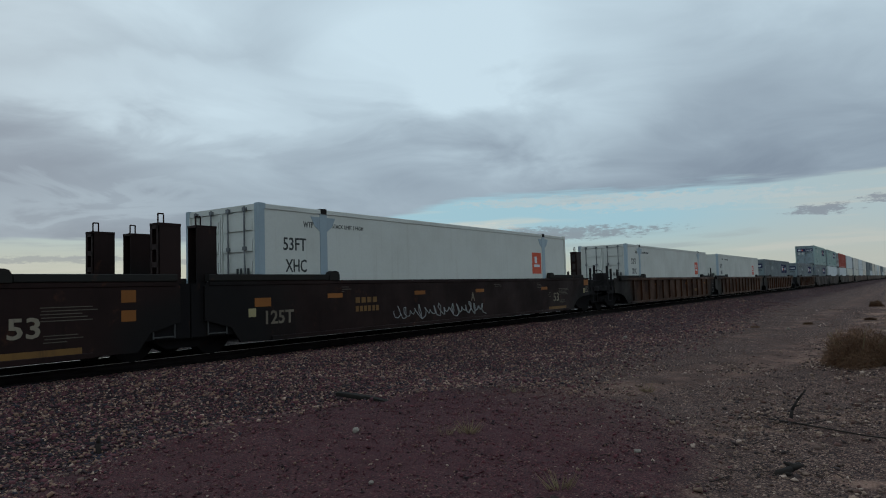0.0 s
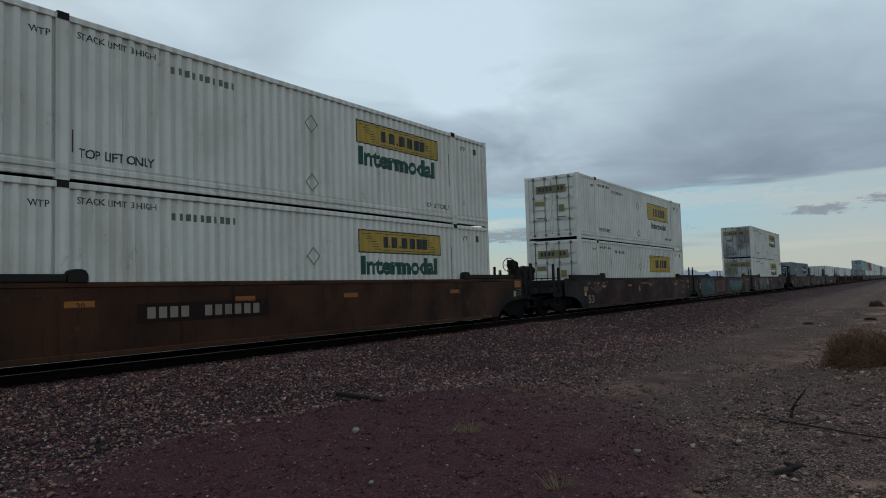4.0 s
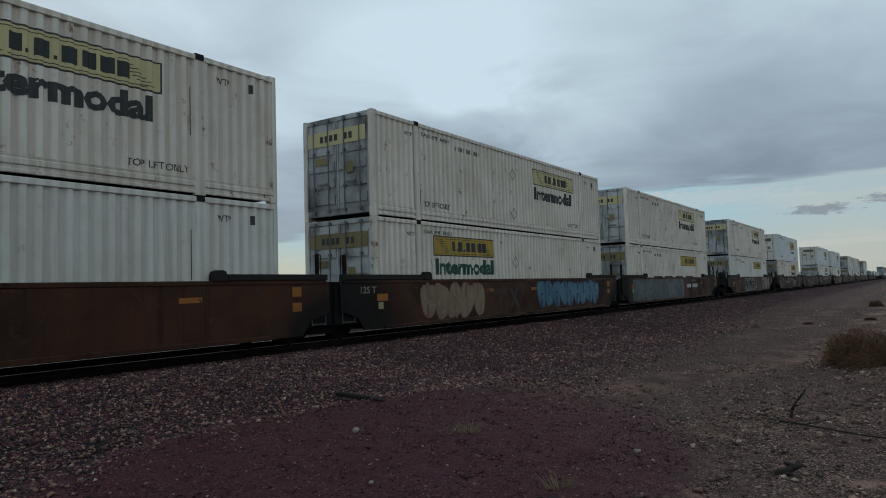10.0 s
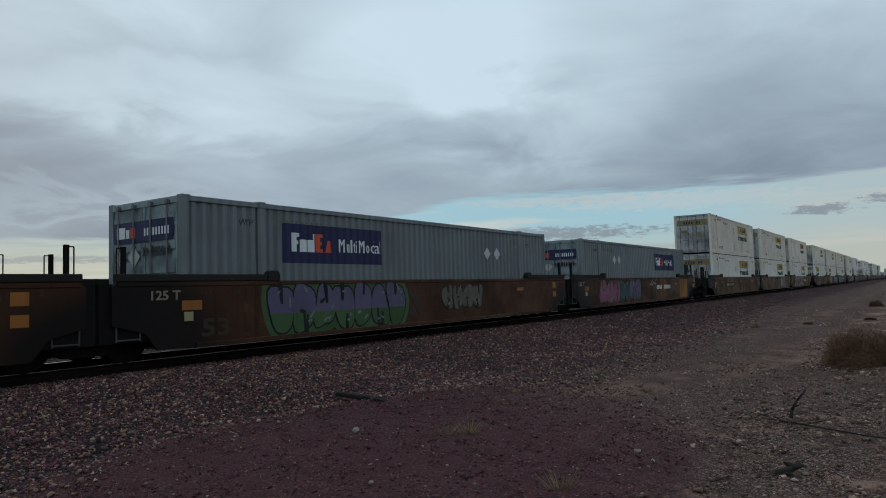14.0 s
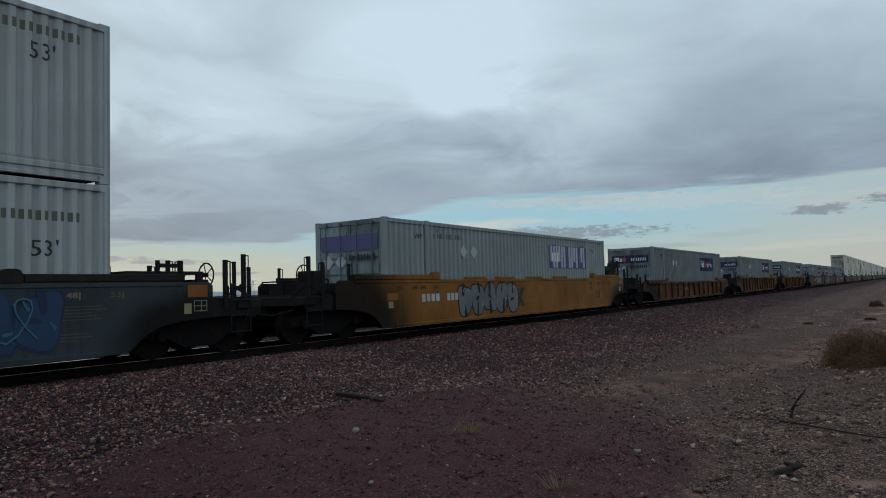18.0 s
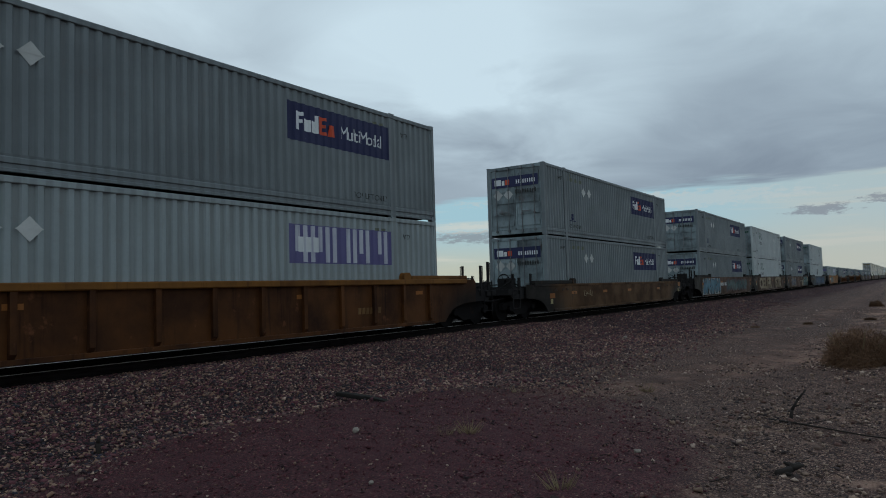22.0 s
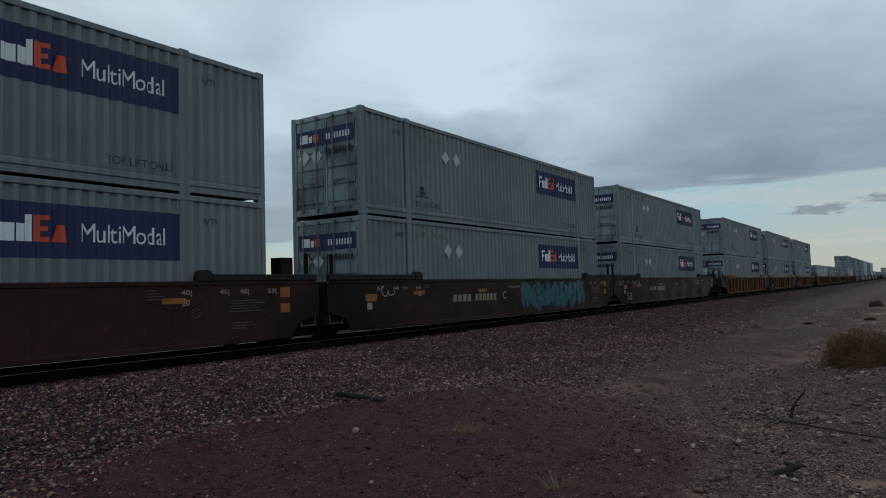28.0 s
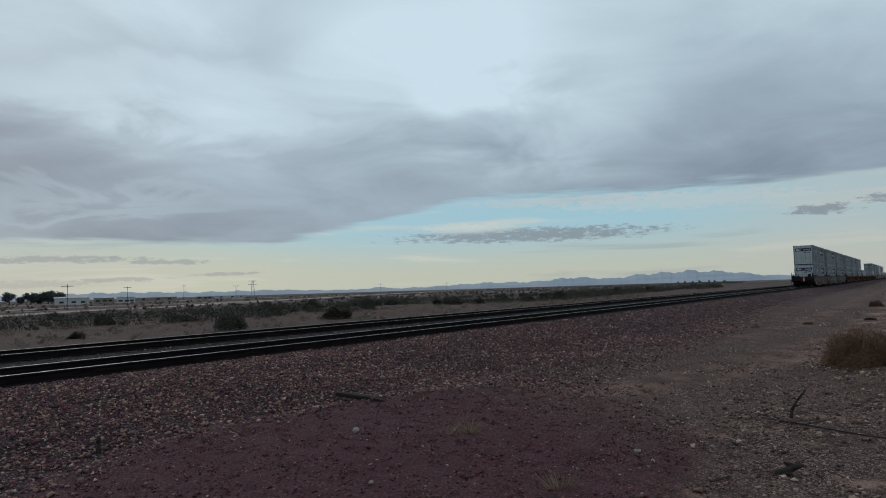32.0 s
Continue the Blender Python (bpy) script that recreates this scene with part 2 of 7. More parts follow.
M = {
    "white": paint("white_container_paint", (0.700, 0.685, 0.630), (0.36, 0.32, 0.26), 0.34, 0.34, 0.3, ridges=0.38),
    "cream": paint("aged_white_container_paint", (0.730, 0.685, 0.600), (0.40, 0.32, 0.24), 0.38, 0.5, 1.0, ridges=0.48),
    "clean": paint("fresh_white_container_paint", (0.62, 0.655, 0.67), (0.40, 0.40, 0.39), 0.20, 0.15),
    "grey": paint("grey_container_paint", (0.174, 0.200, 0.212), (0.094, 0.101, 0.105), 0.30, 0.28, 0.1, ridges=0.40),
    "greybright": paint("light_grey_container_paint", (0.43, 0.465, 0.47), (0.22, 0.23, 0.23), 0.3, 0.3, 0.1, ridges=0.5),
    "seagreen": paint("green_grey_container_paint", (0.30, 0.40, 0.38), (0.18, 0.22, 0.2), 0.3, 0.25),
    "redbox": paint("red_container_paint", (0.38, 0.07, 0.05), (0.2, 0.06, 0.05), 0.3, 0.3),
    "reefer": paint("smooth_white_panel", (0.58, 0.59, 0.55), (0.38, 0.36, 0.31), 0.25, 0.2),
    "postgrey": paint("blue_grey_steel_post", (0.34, 0.42, 0.47), (0.2, 0.22, 0.24), 0.25, 0.25),
    "dirty": paint("sooty_door_paint", (0.46, 0.48, 0.48), (0.06, 0.06, 0.06), 0.95, 0.8, 0.7, fade=0.12),
    "doorgrey": paint("sooty_grey_door_paint", (0.25, 0.31, 0.33), (0.05, 0.055, 0.06), 0.9, 0.7, 0.3, fade=0.12),
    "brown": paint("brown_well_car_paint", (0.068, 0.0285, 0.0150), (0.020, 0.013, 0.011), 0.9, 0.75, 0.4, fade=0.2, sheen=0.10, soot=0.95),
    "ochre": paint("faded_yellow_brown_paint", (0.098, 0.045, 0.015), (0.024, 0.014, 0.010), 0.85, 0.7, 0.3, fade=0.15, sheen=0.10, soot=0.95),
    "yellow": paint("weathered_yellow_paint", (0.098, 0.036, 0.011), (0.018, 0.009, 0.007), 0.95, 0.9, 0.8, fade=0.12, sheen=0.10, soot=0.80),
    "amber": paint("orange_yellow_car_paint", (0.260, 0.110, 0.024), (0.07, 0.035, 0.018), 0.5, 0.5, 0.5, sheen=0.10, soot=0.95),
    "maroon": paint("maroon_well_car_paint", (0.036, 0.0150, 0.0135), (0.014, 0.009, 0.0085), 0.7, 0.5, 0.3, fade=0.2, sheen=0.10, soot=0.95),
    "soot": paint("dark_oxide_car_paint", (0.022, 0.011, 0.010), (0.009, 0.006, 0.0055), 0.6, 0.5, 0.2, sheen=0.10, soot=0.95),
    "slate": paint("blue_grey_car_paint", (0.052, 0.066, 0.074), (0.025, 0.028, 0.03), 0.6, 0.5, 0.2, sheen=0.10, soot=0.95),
    "guide": paint("grimy_dark_guide_rail", (0.020, 0.019, 0.018), (0.034, 0.026, 0.020), 0.5, 0.4, 0.3, 0.8, sheen=0.15),
    "iron": paint("sooty_black_iron", (0.024, 0.022, 0.0225), (0.013, 0.012, 0.0125), 0.6, 0.4, 0.1, 0.92, sheen=0.10),
    "grease": paint("greasy_black_running_gear", (0.012, 0.011, 0.0115), (0.015, 0.013, 0.0125), 0.5, 0.4, 0.1, 0.95, sheen=0.05),
    "galv": paint("galvanised_rod", (0.17, 0.18, 0.19), (0.12, 0.12, 0.12), 0.5, 0.3, 0.3, 0.45, metal=0.5),
    "black": paint("black_lettering", (0.03, 0.035, 0.035), (0.12, 0.12, 0.12), 0.25, 0.2),
    "green": paint("dark_green_lettering", (0.012, 0.075, 0.050), (0.09, 0.12, 0.11), 0.3, 0.2),
    "teal": paint("faded_green_lettering", (0.05, 0.27, 0.19), (0.25, 0.33, 0.28), 0.35, 0.3),
    "gold": paint("yellow_panel_paint", (0.47, 0.315, 0.055), (0.27, 0.20, 0.08), 0.4, 0.35),
    "palegold": paint("faded_yellow_panel_paint", (0.55, 0.48, 0.25), (0.42, 0.38, 0.26), 0.4, 0.4),
    "navy": paint("dark_blue_panel_paint", (0.017, 0.021, 0.076), (0.04, 0.045, 0.08), 0.3, 0.25),
    "bleached": paint("bleached_blue_panel_paint", (0.50, 0.51, 0.57), (0.22, 0.21, 0.36), 0.6, 0.5),
    "signwhite": paint("white_sign_paint", (0.70, 0.72, 0.74), (0.4, 0.4, 0.4), 0.25, 0.2),
    "signred": paint("orange_red_sign_paint", (0.62, 0.085, 0.035), (0.3, 0.08, 0.06), 0.25, 0.2),
    "stencil": paint("worn_cream_stencil", (0.25, 0.21, 0.155), (0.06, 0.042, 0.032), 0.7, 0.5),
    "stencildim": paint("nearly_worn_off_stencil", (0.105, 0.088, 0.066), (0.04, 0.03, 0.024), 0.7, 0.5),
    "stencildark": paint("worn_dark_stencil", (0.030, 0.017, 0.013), (0.060, 0.030, 0.018), 0.6, 0.5),
    "amberplate": paint("amber_reflector_plate", (0.29, 0.10, 0.016), (0.10, 0.042, 0.014), 0.5, 0.3),
    "dullgold": paint("dull_gold_emblem", (0.17, 0.085, 0.02), (0.06, 0.03, 0.015), 0.6, 0.5),
    # lighter copy of the iron, the lit look of thin rungs put into its colour
    "ironlit": paint("lit_grey_iron", (0.07, 0.068, 0.066), (0.02, 0.02, 0.02), 0.6, 0.4, 0.2, 0.6),
    "olive_label": paint("dull_olive_label", (0.14, 0.15, 0.11), (0.08, 0.085, 0.07), 0.5, 0.3),
    "dimgold": paint("grimy_yellow_panel", (0.25, 0.205, 0.085), (0.12, 0.11, 0.08), 0.8, 0.6),
    "greymid": paint("mid_grey_container_paint", (0.285, 0.325, 0.335), (0.16, 0.17, 0.17), 0.3, 0.3, 0.1, ridges=0.5),
    "violet": paint("sun_faded_violet_panel", (0.10, 0.09, 0.22), (0.15, 0.14, 0.24), 0.4, 0.3),
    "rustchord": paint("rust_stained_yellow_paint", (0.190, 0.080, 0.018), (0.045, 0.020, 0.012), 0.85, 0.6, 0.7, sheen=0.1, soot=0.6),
    "paper": paint("pale_label", (0.34, 0.29, 0.15), (0.14, 0.12, 0.07), 0.4, 0.3),
    "flag": paint("red_marker_paint", (0.62, 0.055, 0.05), (0.3, 0.06, 0.05), 0.25, 0.2),
    "placard": paint("white_placard", (0.52, 0.53, 0.52), (0.22, 0.22, 0.21), 0.6, 0.3),
}
SPRAY = {
    "s_grey": (0.16, 0.19, 0.21), "s_white": (0.52, 0.53, 0.53), "s_teal": (0.035, 0.16, 0.18), "s_cyan": (0.07, 0.24, 0.30), "s_blue": (0.04, 0.09, 0.20),
    "s_black": (0.012, 0.012, 0.014), "s_purple": (0.17, 0.14, 0.26), "s_pink": (0.30, 0.09, 0.19), "s_green": (0.08, 0.17, 0.06), "s_orange": (0.40, 0.13, 0.06),
    "s_tan": (0.42, 0.33, 0.20), "s_silver": (0.26, 0.29, 0.30), "s_plum": (0.11, 0.03, 0.04), "s_olive": (0.16, 0.15, 0.11), "s_rust": (0.26, 0.10, 0.05), "s_deep": (0.03, 0.10, 0.11), "s_rose": (0.34, 0.19, 0.17), "s_sand": (0.36, 0.27, 0.16),
    "s_sky": (0.10, 0.27, 0.38), "s_deepblue": (0.035, 0.06, 0.14),
}
for k, col in SPRAY.items():
    M[k] = paint("spray_paint_" + k[2:], tuple(0.62 * a for a in col), tuple(0.3 * a for a in col), 0.55, 0.45)


# ---- small mesh kit ----
class Geo:
    """Collects vertices and faces of one part."""

    def __init__(self):
        self.v, self.f = [], []

    def poly(self, pts, faces):
        k = len(self.v)
        self.v += [tuple(p) for p in pts]
        self.f += [tuple(i + k for i in f) for f in faces]
        return self

    def box(self, x0, x1, y0, y1, z0, z1, c=0.0):
        if c <= 0:
            p = [(x, y, z) for x in (x0, x1) for y in (y0, y1) for z in (z0, z1)]
            return self.poly(p, [(0, 1, 3, 2), (4, 6, 7, 5), (0, 4, 5, 1), (2, 3, 7, 6), (0, 2, 6, 4), (1, 5, 7, 3)])
        # long edges along x cut back
        prof = [(y0 + c, z0), (y1 - c, z0), (y1, z0 + c), (y1, z1 - c), (y1 - c, z1), (y0 + c, z1), (y0, z1 - c), (y0, z0 + c)]
        return self.prism(prof, x0, x1)

    def prism(self, prof, x0, x1):
        """A (y, z) outline, counter-clockwise seen from +x, drawn from x0 to x1."""
        n = len(prof)
        p = [(x0, y, z) for y, z in prof] + [(x1, y, z) for y, z in prof]
        f = [(i, (i + 1) % n, n + (i + 1) % n, n + i) for i in range(n)]
        return self.poly(p, f + [tuple(reversed(range(n))), tuple(range(n, 2 * n))])

    def slab(self, outline, y0, y1):
        """An (x, z) outline, drawn from y0 to y1."""
        n = len(outline)
        p = [(x, y0, z) for x, z in outline] + [(x, y1, z) for x, z in outline]
        f = [(i, (i + 1) % n, n + (i + 1) % n, n + i) for i in range(n)]
        return self.poly(p, f + [tuple(reversed(range(n))), tuple(range(n, 2 * n))])

    def rod(self, a, b, r, n=8, r2=None):
        a, b = Vector(a), Vector(b)
        d = (b - a).normalized()
        u = d.orthogonal().normalized()
        w = d.cross(u)
        r2 = r if r2 is None else r2
        p = []
        for c, rr in ((a, r), (b, r2)):
            p += [c + (u * math.cos(6.28319 * i / n) + w * math.sin(6.28319 * i / n)) * rr for i in range(n)]
        f = [(i, (i + 1) % n, n + (i + 1) % n, n + i) for i in range(n)]
        return self.poly(p, f + [tuple(reversed(range(n))), tuple(range(n, 2 * n))])

    def path(self, pts, r, n=6):
        for a, b in zip(pts, pts[1:]):
            self.rod(a, b, r, n)
        return self

    def mesh(self, name, mat, smooth=False):
        me = bpy.data.meshes.new(name)
        me.from_pydata(self.v, [], self.f)
        me.materials.append(mat)
        me.validate()
        bm = bmesh.new()
        bm.from_mesh(me)
        bmesh.ops.recalc_face_normals(bm, faces=bm.faces)
        bm.to_mesh(me)
        bm.free()
        if smooth:
            me.shade_smooth()
        return me


MESH = {}


def cached(key, build):
    """The mesh of that key, built once."""
    if key not in MESH:
        MESH[key] = build()
    return MESH[key]


TINY = {"reflector_plate", "small_stencil", "number_bar", "label_plate", "sprayed_ground", "sprayed_outline", "sprayed_mural", "sprayed_glint", "sprayed_tag", "sign_mark", "sign_stripe"}


def part(name, mesh, parent, label=""):
    ob = new(name, mesh)
    ob.parent = parent
    if name in TINY:
        ob["kind"] = "stuff"
    if label:
        ob["label"] = label
    return ob


def geo_part(name, key, mat, fill, parent, label="", smooth=False):
    """A part whose geometry fill(Geo) makes; alike parts share one mesh."""
    def build():
        g = Geo()
        fill(g)
        return g.mesh(name, M[mat], smooth)
    return part(name, cached((name, mat) + tuple(key), build), parent, label)


# ---- containers ----
LONG, WIDE, TALL = 16.154, 2.591, 2.896
PITCH_C, DEEP = 0.25, 0.040
LIFT = 2.02  # lifting posts stand this far from either end


def fold(x):
    """How far the corrugated side lies back at x."""
    t = (x / PITCH_C) % 1.0
    if t < 0.34:
        return 0.0
    if t < 0.5:
        return DEEP * (t - 0.34) / 0.16
    if t < 0.84:
        return DEEP
    return DEEP * (1.0 - t) / 0.16


def folds(x0, x1):
    xs = [x0]
    k = math.floor(x0 / PITCH_C)
    while k * PITCH_C < x1:
        xs += [x for x in ((k + a) * PITCH_C for a in (0.0, 0.34, 0.5, 0.84)) if x0 + 1e-4 < x < x1 - 1e-4]
        k += 1
    return xs + [x1]


SIDE_Y = -(WIDE / 2 - 0.022)


def sheet(g, x0, x1, z0, z1, y, out, thick, corr):
    """A side sheet at y that faces out (-1 or 1); folded where corr."""
    xs = folds(x0, x1) if corr else [x0, x1]
    n = len(xs)
    d = [(fold(x) if corr else 0.0) for x in xs]
    p = []
    for back in (0.0, thick):
        for z in (z0, z1):
            p += [(x, y - out * (a + back), z) for x, a in zip(xs, d)]
    f = []
    for i in range(n - 1):
        f += [(i, i + 1, n + i + 1, n + i), (2 * n + i, 3 * n + i, 3 * n + i + 1, 2 * n + i + 1), (i, 2 * n + i, 2 * n + i + 1, i + 1), (n + i, n + i + 1, 3 * n + i + 1, 3 * n + i)]
    f += [(0, n, 3 * n, 2 * n), (n - 1, 3 * n - 1, 4 * n - 1, 2 * n - 1)]
    g.poly(p, f)


def lettering(text, width, height, mat, x, z, y, corr, bold=0.0):
    """Letters of that size, laid on a side at y (facing -y), following its folds."""
    key = ("letters", text, round(width, 3), round(height, 3), mat, round(x, 3), round(z, 3), round(y, 3), corr, bold)

    def build():
        cu = bpy.data.curves.new("letters", "FONT")
        cu.body, cu.resolution_u, cu.offset = text, 2, bold
        ob = bpy.data.objects.new("letters", cu)
        me = bpy.data.meshes.new_from_object(ob)
        bpy.data.objects.remove(ob)
        bpy.data.curves.remove(cu)
        co = np.array([v.co for v in me.vertices])
        lo, hi = co.min(0), co.max(0)
        s = [width / max(hi[0] - lo[0], 1e-6), height / max(hi[1] - lo[1], 1e-6)]
        bm = bmesh.new()
        bm.from_mesh(me)
        for v in bm.verts:
            v.co = ((v.co.x - lo[0]) * s[0] + x, 0.0, (v.co.y - lo[1]) * s[1] + z)
        if corr:
            for c in folds(x, x + width)[1:-1]:
                bmesh.ops.bisect_plane(bm, geom=bm.verts[:] + bm.edges[:] + bm.faces[:], plane_co=(c, 0, 0), plane_no=(1, 0, 0))
        ext = bmesh.ops.extrude_face_region(bm, geom=bm.faces[:])
        moved = {v for v in ext["geom"] if isinstance(v, bmesh.types.BMVert)}
        for v in bm.verts:
            v.co.y = y + (fold(v.co.x) if corr else 0.0) - (0.007 if v in moved else 0.001)
        bmesh.ops.recalc_face_normals(bm, faces=bm.faces)
        bm.to_mesh(me)
        bm.free()
        me.shade_flat()
        me.materials.clear()
        me.materials.append(M[mat])
        return me
    return cached(key, build)


def plate(g, x0, x1, z0, z1, y, corr, rise=0.004, slant=0.0):
    """A thin plate that follows the folds of a side facing -y."""
    xs = folds(x0, x1) if corr else [x0, x1]
    n = len(xs)
    d = [(fold(x) if corr else 0.0) for x in xs]
    p = []
    for lift in (0.0, rise):
        for z, sl in ((z0, 0.0), (z1, slant)):
            p += [(x + sl, y + a - lift, z) for x, a in zip(xs, d)]
    f = []
    for i in range(n - 1):
        f += [(2 * n + i, 2 * n + i + 1, 3 * n + i + 1, 3 * n + i), (i, 2 * n + i, 3 * n + i, n + i)]
        f += [(n + i, 3 * n + i, 3 * n + i + 1, n + i + 1), (i, i + 1, 2 * n + i + 1, 2 * n + i)]
    f += [(0, n, 3 * n, 2 * n), (n - 1, 3 * n - 1, 4 * n - 1, 2 * n - 1)]
    g.poly(p, f)


def blocks(count, x0, x1, z0, z1, gap=0.25, slant=0.0):
    """Even blocks in a row: (x0, x1, z0, z1, slant) each."""
    step = (x1 - x0) / count
    return [(x0 + i * step, x0 + (i + 1 - gap) * step, z0, z1, slant) for i in range(count)]


def sign(name, rects, mat, y, corr, parent, rise=0.004, label=""):
    key = (tuple(tuple(round(a, 3) for a in r) for r in rects), round(y, 4), corr, rise)

    def fill(g):
        for x0, x1, z0, z1, *sl in rects:
            plate(g, x0, x1, z0, z1, y, corr, rise, sl[0] if sl else 0.0)
    return geo_part(name, key, mat, fill, parent, label)


def end_sign(name, rects, mat, parent, x=-0.075, label=""):
    """Flat plates on the door end; rects in (y, z)."""
    key = (tuple(tuple(round(a, 3) for a in r) for r in rects), x)

    def fill(g):
        for y0, y1, z0, z1 in rects:
            g.box(x - 0.004, x, y0, y1, z0, z1)
    return geo_part(name, key, mat, fill, parent, label)


def diamond(name, places, mat, y, corr, parent, r=0.25, hollow=False):
    key = (tuple((round(a, 2), round(b, 2)) for a, b in places), round(y, 3), r, hollow)

    def fill(g):
        for x, z in places:
            tips = [(x - r, z), (x, z - r), (x + r, z), (x, z + r)]
            if hollow:  # four thin strips
                for (ax, az), (bx, bz) in zip(tips, tips[1:] + tips[:1]):
                    k = 1 - 0.026 / r
                    g.slab([(ax, az), (bx, bz), (x + (bx - x) * k, z + (bz - z) * k), (x + (ax - x) * k, z + (az - z) * k)], y - 0.014, y - 0.004)
            else:
                g.slab(tips, y - 0.012, y - 0.004)
                g.slab([(x - r * 1.04, z + 0.01), (x + r * 1.04, z + 0.01), (x + r * 1.04, z - 0.01), (x - r * 1.04, z - 0.01)], y - 0.016, y - 0.012)
    return geo_part(name, key, mat, fill, parent)


def container(kind, body, m, upper, style=0, far=False):
    """A 53-foot box with its doors at x = 0 and its front at x = LONG."""
    words = {
        "panelled": "white corrugated container with yellow panel",
        "flat": "smooth white container with black-edged yellow panel",
        "blue": "grey corrugated container with dark blue panel",
        "pale": "grey corrugated container with bleached blue panel",
        "leaf": "light grey corrugated container with green sign",
        "slant": "light grey container with slanted black sign",
        "reefer": "white insulated container with blue-grey posts",
        "plain": {"redbox": "plain red corrugated container", "grey": "plain grey corrugated container"}.get(body, "plain white corrugated container"),
    }[kind]
    where = "stacked on another" if upper else "in a well car"
    box = tagged(new("shipping_container"), words + ", " + where, "container", "containers on the train")
    box.matrix_basis = m
    corr = not (kind == "reefer" or (kind == "flat" and upper))
    dm = {"grey": "doorgrey", "greybright": "doorgrey", "greymid": "doorgrey", "seagreen": "doorgrey"}.get(body, "dirty")
    if kind in ("flat", "reefer") or style == 3:
        dm = "reefer" if kind == "reefer" else ("greybright" if body == "grey" else "white")
    h = WIDE / 2
    z0, z1 = 0.33, TALL - 0.13
    rail_section = [(h - 0.10, 0.035), (h - 0.004, 0.035), (h - 0.004, 0.085), (h - 0.034, 0.10), (h - 0.034, 0.165), (h - 0.006, 0.18), (h - 0.006, 0.265), (h - 0.030, 0.285), (h - 0.018, 0.33), (h - 0.10, 0.33)]
    for s in (-1, 1):
        cuts = [0.16, LIFT - 0.12, LIFT + 0.12, LONG - LIFT - 0.12, LONG - LIFT + 0.12, LONG - 0.10]
        if far:
            cuts = [0.16, LONG - 0.10]
        for a in range(0, len(cuts), 2):
            geo_part("side_panel", (s, corr, a, far), body, lambda g, s=s, a=a, cuts=cuts: sheet(g, cuts[a], cuts[a + 1], z0, z1, s * -SIDE_Y, s, 0.05, corr), box)
        geo_part("top_rail", (s,), body, lambda g, s=s: g.box(0.12, LONG - 0.08, min(s * (h - 0.09), s * h), max(s * (h - 0.09), s * h), TALL - 0.13, TALL - 0.015, 0.012), box)
        geo_part("bottom_rail", (s, upper), body, lambda g, s=s: g.prism([(s * y, z) for y, z in rail_section], 0.12, LONG - 0.08), box)
    geo_part("roof_panel", (), body, lambda g: g.box(0.1, LONG - 0.05, -h + 0.07, h - 0.07, TALL - 0.06, TALL - 0.03), box)
    geo_part("floor_frame", (), "iron", lambda g: g.box(0.1, LONG - 0.05, -h + 0.1, h - 0.1, 0.09, 0.22), box)

    def front(g):
        g.box(LONG - 0.07, LONG - 0.02, -h + 0.1, h - 0.1, 0.15, TALL - 0.05)
        for i in range(8):
            g.box(LONG - 0.03, LONG, -h + 0.2 + i * 0.29, -h + 0.32 + i * 0.29, 0.3, TALL - 0.2)
    geo_part("front_wall", (), body, front, box)
    pm = "postgrey" if kind == "reefer" else body
    for s in (-1, 1):
        for x0, x1 in ((0.0, 0.16), (LONG - 0.10, LONG)):
            def post_shape(g, s=s, x0=x0, x1=x1):
                # post and its two castings, one outline
                e0, e1 = (-0.005, 0.19) if x0 == 0 else (LONG - 0.19, LONG + 0.005)
                prof = [(e0, 0.0), (e1, 0.0), (e1, 0.13), (x1, 0.13), (x1, TALL - 0.13), (e1, TALL - 0.13), (e1, TALL), (e0, TALL)] if x0 == 0 else [(e0, 0.0), (e1, 0.0), (e1, TALL), (e0, TALL), (e0, TALL - 0.13), (x0, TALL - 0.13), (x0, 0.13), (e0, 0.13)]
                g.slab(prof, *sorted((s * (h - 0.15), s * (h + 0.004))))
            geo_part("corner_post", (s, x0), pm if x0 == 0 else body, post_shape, box)
        if far:
            continue
        for x in (LIFT, LONG - LIFT):
            geo_part("lift_post", (s, x), pm, lambda g, s=s, x=x: g.box(x - 0.12, x + 0.12, *sorted((s * (h - 0.1), s * (h - 0.008))), 0.0, TALL - 0.12), box)
            if kind == "reefer":
                geo_part("gusset", (s, x), pm, lambda g, s=s, x=x: g.slab([(x - 0.42, TALL - 0.2), (x + 0.42, TALL - 0.2), (x + 0.3, TALL - 0.42), (x + 0.12, TALL - 0.55), (x - 0.12, TALL - 0.55), (x - 0.3, TALL - 0.42)], *sorted((s * (h - 0.02), s * (h - 0.012)))), box)
            geo_part("lift_casting", (s, x), "iron" if body in ("white", "cream", "clean", "reefer") else pm, lambda g, s=s, x=x: g.box(x - 0.1, x + 0.1, *sorted((s * (h - 0.16), s * (h + 0.006))), TALL - 0.12, TALL + 0.008), box)

    def header(g):
        g.box(0.0, 0.1, -h + 0.12, h - 0.12, TALL - 0.15, TALL - 0.02)
    geo_part("door_header", (), dm, header, box)
    geo_part("door_sill", (), dm, lambda g: g.box(0.0, 0.1, -h + 0.12, h - 0.12, 0.1, 0.27), box)
